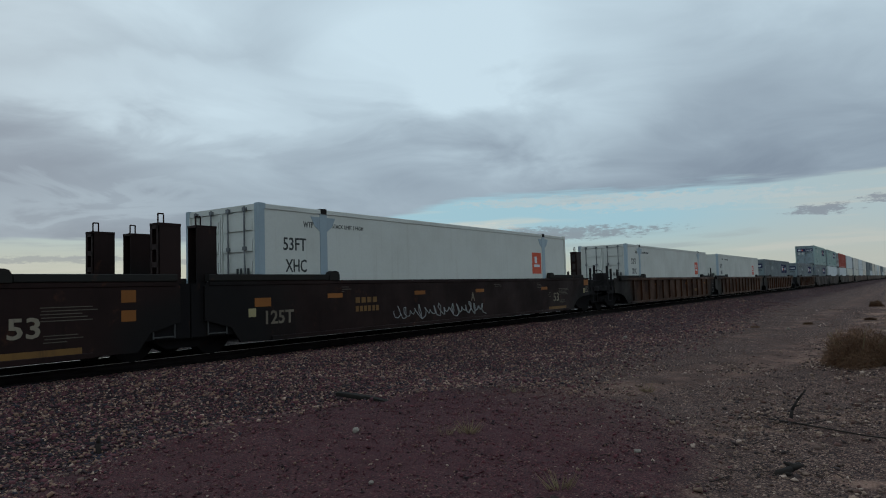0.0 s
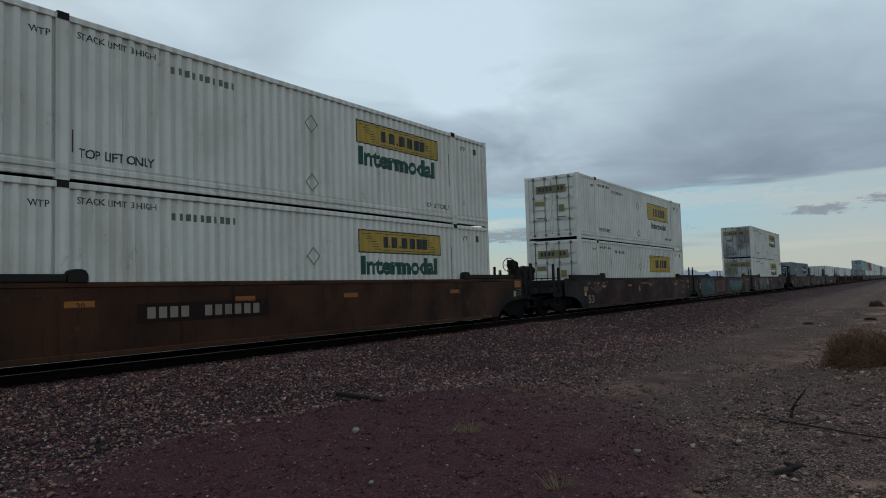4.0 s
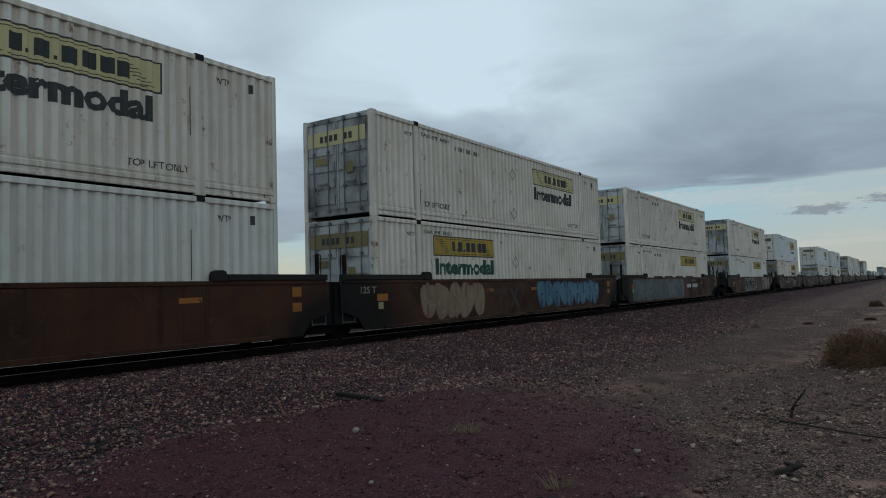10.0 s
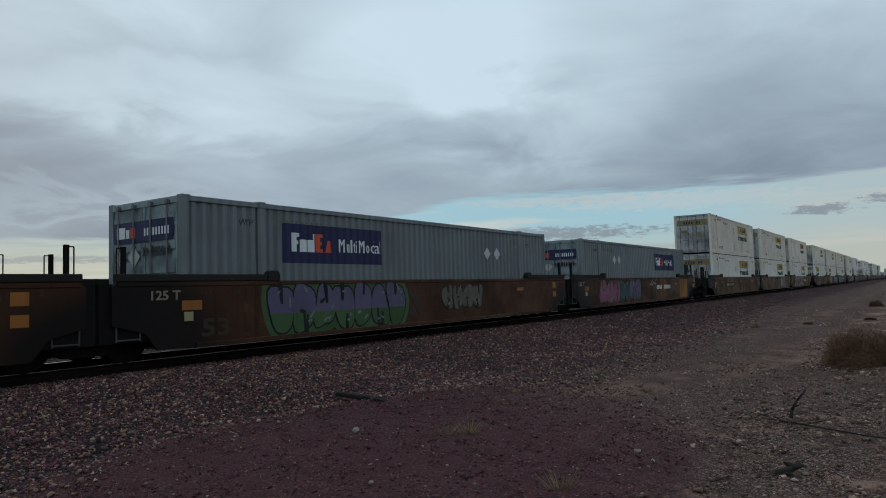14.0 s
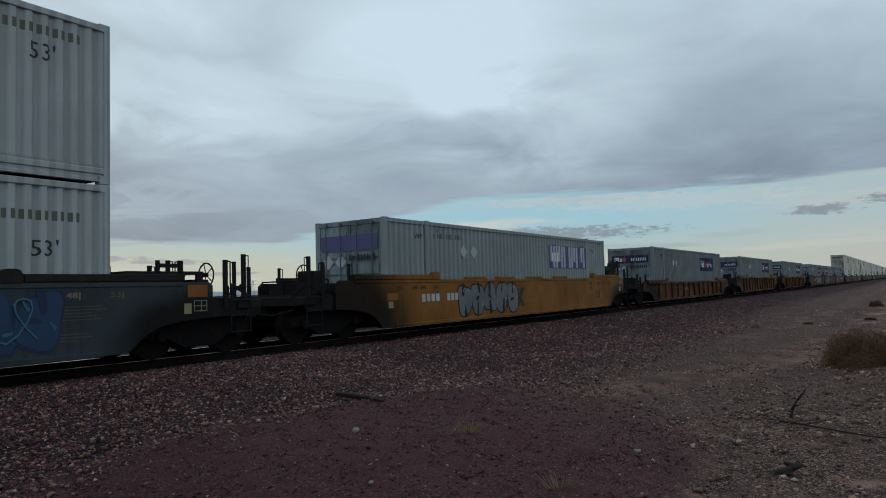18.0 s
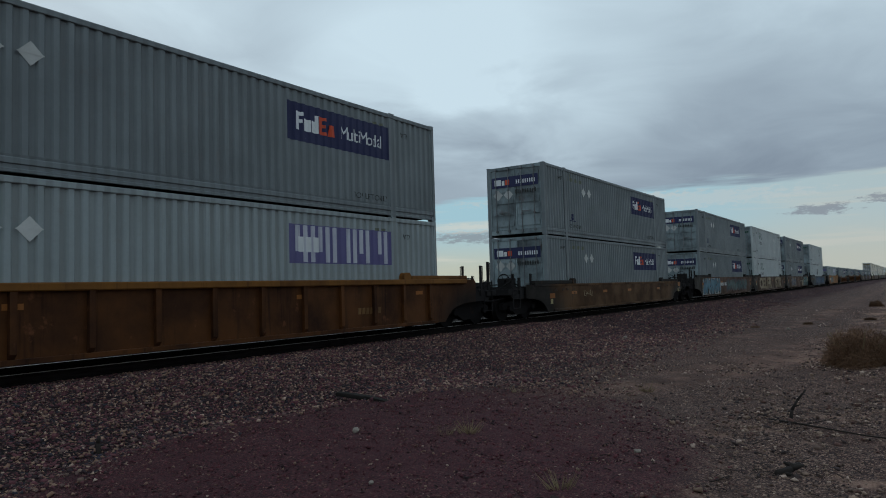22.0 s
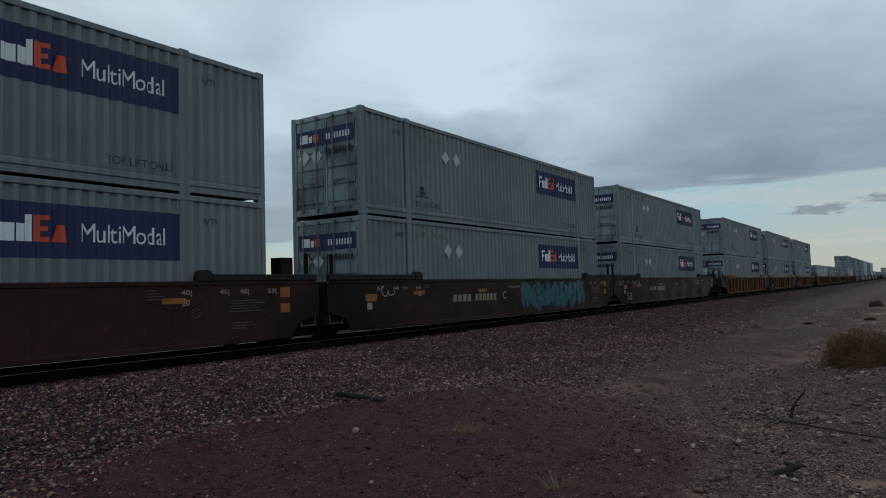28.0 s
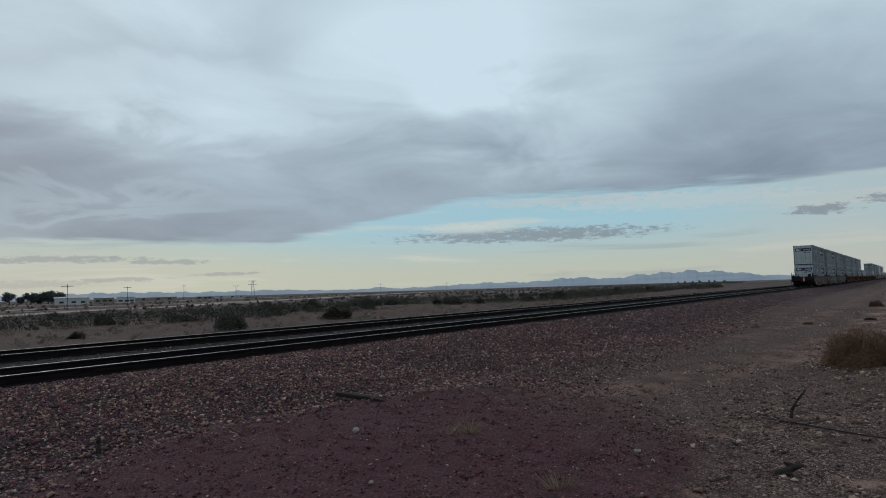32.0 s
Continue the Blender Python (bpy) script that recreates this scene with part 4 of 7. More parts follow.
    if style == "tank":
        geo_part("air_tank", key, "iron", lambda g: reservoir(g, d, 0.78, 1.80, yb, tall + 0.40, 0.205), car, "black air reservoir", True)
    elif style == "lowtank":
        geo_part("air_tank", key, "iron", lambda g: reservoir(g, d, 0.35, 1.35, -0.75, tall + 0.20, 0.19), car, "black air reservoir", True)
    elif style == "gallery":
        def gallery(g):
            g.box(*X(0.3, 1.95), -1.30, 1.30, tall + 0.15, tall + 0.21)
            for q in (0.45, 0.92, 1.4, 1.88):
                for s in (-1, 1):
                    g.box(*X(q - 0.07, q + 0.07), *both(s * 1.22, s * 1.28), tall - 0.05, tall + 0.15)
            g.box(*X(0.95, 1.42), -1.29, -1.26, tall + 0.28, tall + 0.36)
            for q in (0.95, 1.42):
                g.box(*X(q - 0.035, q + 0.035), -1.30, -1.25, tall + 0.15, tall + 0.42)
        geo_part("gallery", key, "iron", gallery, car, "raised black walkway on short posts")
    elif style == "frame":
        def u_frame(g):
            for q in (1.25, 1.62):
                g.box(*X(q, q + 0.13), -0.98, -0.84, 1.1, tall + 0.66)
            g.box(*X(1.25, 1.75), -0.98, -0.84, tall + 0.60, tall + 0.72)
        geo_part("guide_frame", key, "iron", u_frame, car, "black upright guide frame")
    elif style == "tray":
        geo_part("tray", key, "iron", lambda g: g.slab([(d * (e + a), z) for a, z in ((0.55, tall + 0.02), (1.35, tall + 0.03), (1.55, tall + 0.13), (0.25, tall + 0.15))], 0.2, 0.9), car, "shallow black bin on the end deck")


def joint_end(car, d, color, tall, owns_truck, posts, stout=False):
    e = HALF

    def X(a, b):
        return both(d * (e + a), d * (e + b))

    # deepened box and side plates are added black filler for the dark gap
    geo_part("end_platform", ("j", d, round(tall, 2)), "grease", lambda g: (g.box(*X(0.12, 1.74), -1.28, 1.28, 0.50, tall - 0.16, 0.03), [g.box(*X(0.75, 1.76), *both(s * 1.29, s * 1.345), 0.40, tall - 0.03) for s in (-1, 1)]), car, "black end frame with added filler plates at the shared truck")
    geo_part("draft_sill", ("j", d), "grease", lambda g: g.box(*X(0.12, 1.72), -0.3, 0.3, 0.70, 0.98), car)
    if owns_truck:
        truck(car, d * (e + 1.80))
    for s in (-1, 1):
        def rail(g, s=s):
            grab_post(g, d * (e + 1.22), s * 1.30, 1.0, 2.14, d, 0.04)
        if not posts:
            geo_part("handrail", ("j", d, s), "grease", rail, car)
        if stout:
            def block(g, s=s):
                y0, y1 = both(s * 0.62, s * 0.98)
                for y in (y0, y1 - 0.1):
                    g.box(*X(0.75, 1.1), y, y + 0.1, 1.1, tall + 0.5)
                g.box(*X(0.75, 1.1), y0, y1, tall + 0.44, tall + 0.56)
            geo_part("guide_frame", ("j", d, s, round(tall, 2)), "soot", block, car, "stout dark guide frame")

        def rungs(g, s=s):
            y = s * 1.38
            for x in (0.95, 1.4):
                g.path([(d * (e + x), y, 0.42), (d * (e + x), y, 1.5)], 0.016)
            for z in (0.45, 0.75, 1.05, 1.35):
                g.path([(d * (e + 0.95), y, z), (d * (e + 1.4), y, z)], 0.016)
        geo_part("ladder", ("j", d, s), "ironlit", rungs, car)


def guide_posts(car, d):
    """Tall hollow guides that once held an upper box."""
    e = HALF
    for s in (-1, 1):
        def tower(g, s=s):
            xa, xb = both(d * (e + 1.12), d * (e + 1.60))
            y0, y1 = both(s * 1.02, s * 1.30)
            g.box(xa, xb, y0, y0 + 0.02, 1.3, 2.60)
            g.box(xa, xb, y1 - 0.02, y1, 1.3, 2.60)
            xo = xa if d > 0 else xb - 0.02
            g.box(xo, xo + 0.02, y0, y0 + 0.07, 1.3, 2.60)
            g.box(xo, xo + 0.02, y1 - 0.07, y1, 1.3, 2.60)
            for z in (1.3, 1.78, 2.12, 2.52):
                g.box(xo, xo + 0.02, y0, y1, z, z + 0.10)
            g.box(xa, xb, y0 - 0.01, y1 + 0.01, 2.58, 2.63)
            g.path([(xa + 0.08, s * 1.16, 2.6), (xa + 0.08, s * 1.16, 2.82), (xa + 0.2, s * 1.16, 2.82), (xa + 0.2, s * 1.16, 2.6)], 0.015)
        geo_part("guide_post", (d, s), "soot", tower, car, "tall dark hollow guide post")


def well_car(kind, color, m, rear, front, marks="", tall=1.49, bumps=False, label="", far=False, styles=("low", "low")):
    """One well unit, its box bay centred at x = 0. rear, front: 'c' coupled over its own truck or 'j' a shared truck."""
    car = tagged(new("well_car"), label, "rail car", "well cars of the train")
    car.matrix_basis = m
    low = 0.22
    ribbed = kind in ("rib", "low")
    py = 1.36 if ribbed else NEAR
    a1, b1 = 0.62, 1.5  # where the lower edge leaves the rail, where the side ends
    for s in (-1, 1):
        def sill(g, s=s):
            pts = []
            xf = HALF + (2.08 if front == "c" else b1)
            xr = HALF + (2.08 if rear == "c" else b1)
            pts += [(-(HALF + 0.28 if rear == "c" else HALF + a1), low), (HALF + 0.28 if front == "c" else HALF + a1, low)]
            pts += [(HALF + 0.50, 0.42), (HALF + 0.68, 0.55), (HALF + 0.95, 0.66), (HALF + 1.35, 0.73), (xf, 0.78)] if front == "c" else [(HALF + a1 + 0.25, 0.55), (xf, 0.72)]
            pts += [(xf, tall - 0.08), (xf - 0.10, tall), (-xr + 0.10, tall), (-xr, tall - 0.08)]
            pts += [(-xr, 0.78), (-HALF - 1.35, 0.73), (-HALF - 0.95, 0.66), (-HALF - 0.68, 0.55), (-HALF - 0.50, 0.42)] if rear == "c" else [(-xr, 0.72), (-HALF - a1 - 0.25, 0.55)]
            g.slab(pts, *both(s * (py - 0.05), s * py))
        geo_part("side_sill", (kind, s, rear, front, round(tall, 2)), color, sill, car)
        tc = 0.13 if ribbed else 0.09
        yo = NEAR + 0.05 if ribbed else NEAR + 0.018
        geo_part("top_chord", (kind, s, round(tall, 2)), "rustchord" if kind == "rib" and color == "yellow" else color, lambda g, s=s: g.box(-HALF - 1.4, HALF + 1.4, *both(s * (py - 0.14), s * yo), tall - tc, tall + 0.012, 0.02), car)
        geo_part("bottom_chord", (kind, s), color, lambda g, s=s: g.box(-HALF + 0.2, HALF - 0.2, *both(s * (py - 0.2), s * (py + 0.035)), low - 0.02, low + 0.075, 0.012), car)
        if ribbed:
            n = 13
            for i in range(n):
                x = -HALF + 0.55 + i * (LONG - 1.1) / (n - 1)
                geo_part("rib", (s, i, round(tall, 2)), color, lambda g, s=s, x=x: g.prism([(s * py, low + 0.07), (s * (py + 0.09), low + 0.16), (s * (py + 0.09), tall - tc), (s * py, tall - tc)], x - 0.055, x + 0.055), car)
        for d in (-1, 1):
            def guide(g, s=s, d=d):
                inner = 1.48 if d > 0 else 2.0
                xa, xb = both(d * (HALF - inner), d * (HALF + 1.42))
                y0, y1 = both(s * 1.31, s * (NEAR + 0.03))
                up = 0.12 if ribbed else 0.15
                g.box(xa, xb, y0, y1, tall + 0.012, tall + up, 0.015)
                k = d * (HALF - inner - 0.2)
                g.slab([(k + a * 0.17, tall + 0.012 + z * (up + 0.07)) for a, z in ((-1.0, 0.0), (1.0, 0.0), (1.0, 0.55), (0.75, 0.9), (0.35, 1.0), (-0.35, 1.0), (-0.8, 0.85), (-1.0, 0.5))], y0 - 0.012, y1 + 0.012)
            geo_part("end_guide", (s, d, ribbed, round(tall, 2)), "rustchord" if color == "yellow" else ("amber" if color == "amber" else "guide"), guide, car, "" if ribbed else "raised dark guide rail")
        if bumps:
            q = 0.16 if bumps == 2 else 0.62
            for x in (-3.4, 0.0, 3.4) if bumps == 2 else (-3.6, -1.6, 0.6, 2.9):
                geo_part("guide_block", (s, x, q, round(tall, 2)), color, lambda g, s=s, x=x: g.slab([(x - q, tall + 0.01), (x + q, tall + 0.01), (x + q - 0.05, tall + 0.085), (x - q + 0.05, tall + 0.085)], *both(s * 1.33, s * (NEAR + 0.02))), car)

    def floor(g):
        g.box(-HALF, HALF, -1.34, -0.95, 0.20, 0.26)
        g.box(-HALF, HALF, 0.95, 1.34, 0.20, 0.26)
        for i in range(9):
            x = -HALF + 0.4 + i * (LONG - 0.8) / 8
            g.box(x - 0.14, x + 0.14, -1.34, 1.34, 0.21, 0.31)
        for d in (-1, 1):
            g.box(*both(d * (HALF + 0.06), d * (HALF + 0.14)), -1.34, 1.34, 0.25, tall - 0.06)
            g.box(*both(d * (HALF - 0.5), d * (HALF + 0.1)), -1.34, -0.9, 0.24, 0.325)
            g.box(*both(d * (HALF - 0.5), d * (HALF + 0.1)), 0.9, 1.34, 0.24, 0.325)
    geo_part("well_floor", (round(tall, 2),), "iron", floor, car)
    for d, e in ((-1, rear), (1, front)):
        if far:
            geo_part("end_platform", ("far", d), "iron", lambda g, d=d: g.box(*both(d * (HALF + 0.15), d * (HALF + 1.6)), -1.25, 1.25, 0.6, 1.4, 0.03), car)
            if d < 0:
                truck(car, -(HALF + 1.8))
        elif e == "c":
            coupled_end(car, d, color, tall, styles[0 if d < 0 else 1])
        else:
            joint_end(car, d, color, tall, d < 0, kind == "post", color == "ochre" or "B" in marks and "w" in marks)
        if kind == "post":
            guide_posts(car, d)
    if not far:
        markings(car, kind, color, marks, py, tall)
    return car


def markings(car, kind, color, marks, py, tall):
    y = -py
    pale = color not in ("yellow", "amber")

    def text(t, x, z, w, h, mat):
        part("lettering", lettering(t, w, h, mat, x, z, y, False, 0.02), car)

    def rects(name, rr, mat, label=""):
        sign(name, rr, mat, y, False, car, 0.006, label)
    if "5" in marks:
        text("53", -HALF + 0.34, 0.40, 0.68, 0.36, "stencil" if color in ("maroon", "soot", "slate") else "stencildark")
    if "f" in marks:
        text("53", HALF - 1.57, 0.60, 0.50, 0.34, "stencildark" if color == "amber" else "stencil")
        if color != "amber":
            rects("label_plate", [(HALF - 2.0, HALF - 0.4, 0.27, 0.40)], "dullgold")
    if "T" in marks:
        if kind in ("rib", "low"):
            geo_part("stencil_panel", (), "iron", lambda g: g.box(-HALF - 0.08, -HALF + 1.10, -py - 0.10, -py - 0.094, 0.30, tall - 0.14), car, "dark painted stencil panel")
            part("lettering", lettering("125T", 0.77, 0.28, "stencil", -HALF + 0.13, 0.47, -py - 0.10, False, 0.03), car)
        else:
            text("125T", -HALF + 0.05, 0.55, 0.82, 0.30, "stencil")
    if "t" in marks:
        text("125 T", -HALF - 0.75, tall - 0.34, 0.62, 0.18, "stencil")
    for k, c in (("A", "A"), ("B", "B"), ("C", "C")):
        if k in marks:
            text(c, -1.0 if color == "maroon" else 0.4, 0.80, 0.24, 0.28, "stencil")
    if "n" in marks and kind == "post":  # small number in two lines
        rects("number_bar", blocks(4, -5.1, -4.2, 0.92, 1.06, 0.3) + blocks(6, -5.1, -4.15, 0.70, 0.84, 0.3), "dullgold")
    elif "n" in marks:  # car number
        rects("number_bar", blocks(4, -4.1, -3.0, 0.80, 1.02, 0.3, 0.03) + blocks(6, -2.8, -1.4, 0.80, 1.02, 0.32, 0.03), "stencil" if pale else "stencildark")
    if "l" in marks:  # owner's emblem
        rects("emblem", blocks(4, 2.0, 4.2, 0.80, 1.06, 0.22, 0.06) + [(1.85, 3.9, 0.68, 0.74, 0.08)], "dullgold")
    if "x" in marks:
        rects("emblem", [(-3.2, -2.3, 1.0, 1.18), (-2.85, -2.65, 0.5, 1.0), (-2.1, -1.2, 1.0, 1.18), (-1.75, -1.55, 0.5, 1.0), (-1.0, -0.75, 0.5, 1.18, 0.5)], "stencildark")
        sign("emblem", [(-0.5, -0.25, 0.5, 1.18, -0.5)], "stencildark", y, False, car, 0.009)
    if "X" in marks:  # the same emblem nearly covered by grime
        rects("emblem", [(1.75, 2.45, 0.92, 1.05), (2.02, 2.2, 0.42, 0.92), (2.6, 3.3, 0.92, 1.05), (2.87, 3.05, 0.42, 0.92), (3.45, 3.63, 0.42, 1.05, 0.42)], "stencildark")
        sign("emblem", [(3.85, 4.03, 0.42, 1.05, -0.42)], "stencildark", y, False, car, 0.009)
    if "w" in marks:
        text("WELL LD LMT 120,000", -0.6, 1.16, 1.5, 0.10, "stencil")
    if kind in ("rib", "low"):  # few marks survive on the ribbed cars
        rects("number_bar", blocks(6, 4.4, 5.35, 0.62, 0.78, 0.3, 0.02), "dullgold")
        rects("reflector_plate", [(x, x + 0.32, tall - 0.42, tall - 0.32) for x in (-3.9, 2.3, 6.9)], "amberplate")
        return
    # amber plates, gauge marks and labels
    dark = color in ("maroon", "soot", "slate")
    front_c = "F" in marks
    rear_x, paper_x = (-HALF - 0.25, -HALF - 0.42) if "T" in marks else (-HALF - 0.10, -HALF - 0.05)
    plates = [(rear_x, rear_x + 0.45, tall - 0.55, tall - 0.36)] + [(x, x + 0.52, tall - 0.42, tall - 0.31) for x in (-6.1, -2.6, 0.7, 5.45)]
    plates += [(HALF + 1.5, HALF + 1.95, tall - 0.30, tall - 0.06)] if front_c else [(HALF + 0.30, HALF + 0.58, tall - 0.36, tall - 0.14), (HALF + 0.30, HALF + 0.58, tall - 0.70, tall - 0.50)]
    rects("reflector_plate", plates, "amberplate")
    rects("label_plate", [(paper_x, paper_x + 0.2, tall - 0.76, tall - 0.58), (HALF + 1.42, HALF + 1.58, tall - 0.62, tall - 0.42)] if front_c else [(paper_x, paper_x + 0.2, tall - 0.76, tall - 0.58)], "paper")
    if front_c:
        frame4 = [(HALF + 1.64, HALF + 1.94, z, z + 0.015) for z in (tall - 0.58, tall - 0.48, tall - 0.38)] + [(x, x + 0.015, tall - 0.58, tall - 0.365) for x in (HALF + 1.64, HALF + 1.80, HALF + 1.925)]
        rects("small_stencil", frame4, "stencil")
    tone = "stencil" if dark else "stencildark"
    if kind != "post":
        for t, x in (("40|", 5.86), ("45|", 6.75), ("48|", 7.25), ("53|", 8.02)):
            text(t, x, tall - 0.29, 0.24, 0.13, tone)
        for t, x in (("|53", -7.72), ("|48", -7.02), ("|45", -6.62), ("|40", -5.98)):
            text(t, x, tall - 0.29, 0.22, 0.12, tone)
        text("20", 5.88, tall - 0.47, 0.17, 0.13, tone)
        text("20", -5.90, tall - 0.46, 0.15, 0.12, tone)
    if dark:  # columns of fine print, load limits and inspection dates
        fine = []
        for x, z, w, k in ((7.0, 1.08, 0.95, 5), (7.05, 0.62, 0.65, 3), (5.1, 1.32, 0.5, 4), (-5.6, 1.32, 0.35, 3), (1.9, 1.30, 0.5, 2)):
            fine += [(x + 0.02 * (i % 2), x + w - 0.09 * ((i * 3 + int(x * 7)) % 4), z - 0.055 * i, z + 0.016 - 0.055 * i) for i in range(k)]
        rects("small_stencil", fine, "stencildim")
        ring = [(6.18 + 0.09 * math.cos(a * 0.7854), 6.18 + 0.09 * math.cos(a * 0.7854) + 0.03, 0.86 + 0.09 * math.sin(a * 0.7854), 0.89 + 0.09 * math.sin(a * 0.7854)) for a in range(8)]
        rects("small_stencil", ring, "stencildim")


# ---- sprayed paint: swollen plain shapes side by side, with slits and glints ----
def sprayed(car, x0, x1, z0, z1, fill, edge, back=None, seed=0, fat=0.72, py=NEAR, glint=None, low=None):
    rng = random.Random(seed)
    h = z1 - z0
    n = max(2, round((x1 - x0) / (h * fat)))
    w = (x1 - x0) / n
    top, y = 1.47, -py

    def clip(p):
        return p[0], min(max(p[1], 0.25), top)

    def blob(g, pts, d0, d1):
        g.slab([clip(p) for p in pts], y - d1, y - d0)

    def grown_by(pts, e):
        cx, cz = sum(p[0] for p in pts) / len(pts), sum(p[1] for p in pts) / len(pts)
        out = []
        for a, b in pts:
            l = math.hypot(a - cx, b - cz) or 1.0
            out.append((a + (a - cx) / l * e, b + (b - cz) / l * e))
        return out

    def band(p, q, r):
        (ax, az), (bx, bz) = p, q
        ang = math.atan2(bz - az, bx - ax)
        pts = [(ax + r * math.cos(ang + math.pi / 2 + k * math.pi / 4), az + r * math.sin(ang + math.pi / 2 + k * math.pi / 4)) for k in range(5)]
        return pts + [(bx + 0.6 * r * math.cos(ang - math.pi / 2 + k * math.pi / 4), bz + 0.6 * r * math.sin(ang - math.pi / 2 + k * math.pi / 4)) for k in range(5)]
    gb, ge, gf, gs, gg, gl = Geo(), Geo(), Geo(), Geo(), Geo(), Geo()
    for i in range(n):
        cx, cz = x0 + (i + 0.5) * w, (z0 + z1) / 2 + rng.uniform(-0.04, 0.04) * h
        lean, sw = rng.uniform(-0.16, 0.16), rng.uniform(0.96, 1.12)
        hw, hh = w * 0.5 * sw, h * 0.5 * rng.uniform(0.88, 1.0)
        pts = []
        k1, k2 = rng.uniform(0, 6.28), rng.uniform(0.06, 0.16)
        for k in range(20):
            a = 6.28319 * k / 20
            ca, sa = math.cos(a), math.sin(a)
            f = (abs(ca) ** 3.2 + abs(sa) ** 3.2) ** (-1 / 3.2) * (1 + k2 * math.sin(3 * a + k1))
            pts.append((cx + hw * 0.95 * f * ca + lean * hh * f * sa, cz + hh * 0.95 * f * sa))
        d = 0.0006 * i
        if back:
            blob(gb, grown_by(pts, 0.20), 0.0, 0.002 + d)
        blob(ge, grown_by(pts, 0.045), 0.006 + d, 0.0075 + d)
        blob(gf, pts, 0.0122 + d, 0.0135 + d)
        if low:
            blob(gl, [(a, min(b, z0 + 0.42 * h)) for a, b in pts], 0.0140 + d, 0.0152 + d)
        # slits that open the shape from above and below
        for cut, s in enumerate(rng.sample((-1, 1, 1, -1), rng.choice((1, 2, 2)))):
            px = cx + rng.uniform(-0.25, 0.25) * hw
            blob(gs, band((px, cz + s * hh * 0.98), (px + rng.uniform(-0.2, 0.2) * hw, cz + s * hh * rng.uniform(0.15, 0.45)), hw * rng.uniform(0.12, 0.22)), 0.0160 + d, 0.0200 + d + 0.00015 * cut)
        if rng.random() < 0.6:
            px, pz = cx + rng.uniform(-0.3, 0.3) * hw, cz + rng.uniform(-0.2, 0.2) * hh
            blob(gs, band((px - 0.12 * hw, pz), (px + 0.2 * hw, pz + rng.uniform(-0.1, 0.1)), hw * 0.14), 0.0160 + d, 0.0204 + d)
        if glint:
            for q in range(3):
                a = rng.uniform(0, 6.28)
                px, pz = cx + 0.66 * hw * math.cos(a), cz + 0.7 * hh * math.sin(a)
                blob(gg, band((px, pz), (px + rng.uniform(-0.1, 0.12), pz + rng.uniform(0.02, 0.14)), 0.03), 0.0215 + d, 0.0245 + d + 0.00015 * q)
    if back:
        part("sprayed_ground", gb.mesh("sprayed_ground", M[back]), car)
    ge.poly(gs.v, gs.f)
    part("sprayed_outline", ge.mesh("sprayed_outline", M[edge]), car)
    part("sprayed_mural", gf.mesh("sprayed_mural", M[fill]), car, "sprayed paint shapes on the side")
    if low:
        part("sprayed_mural", gl.mesh("sprayed_mural", M[low]), car, "lower half of the sprayed shapes")
    if glint:
        part("sprayed_glint", gg.mesh("sprayed_glint", M[glint]), car)


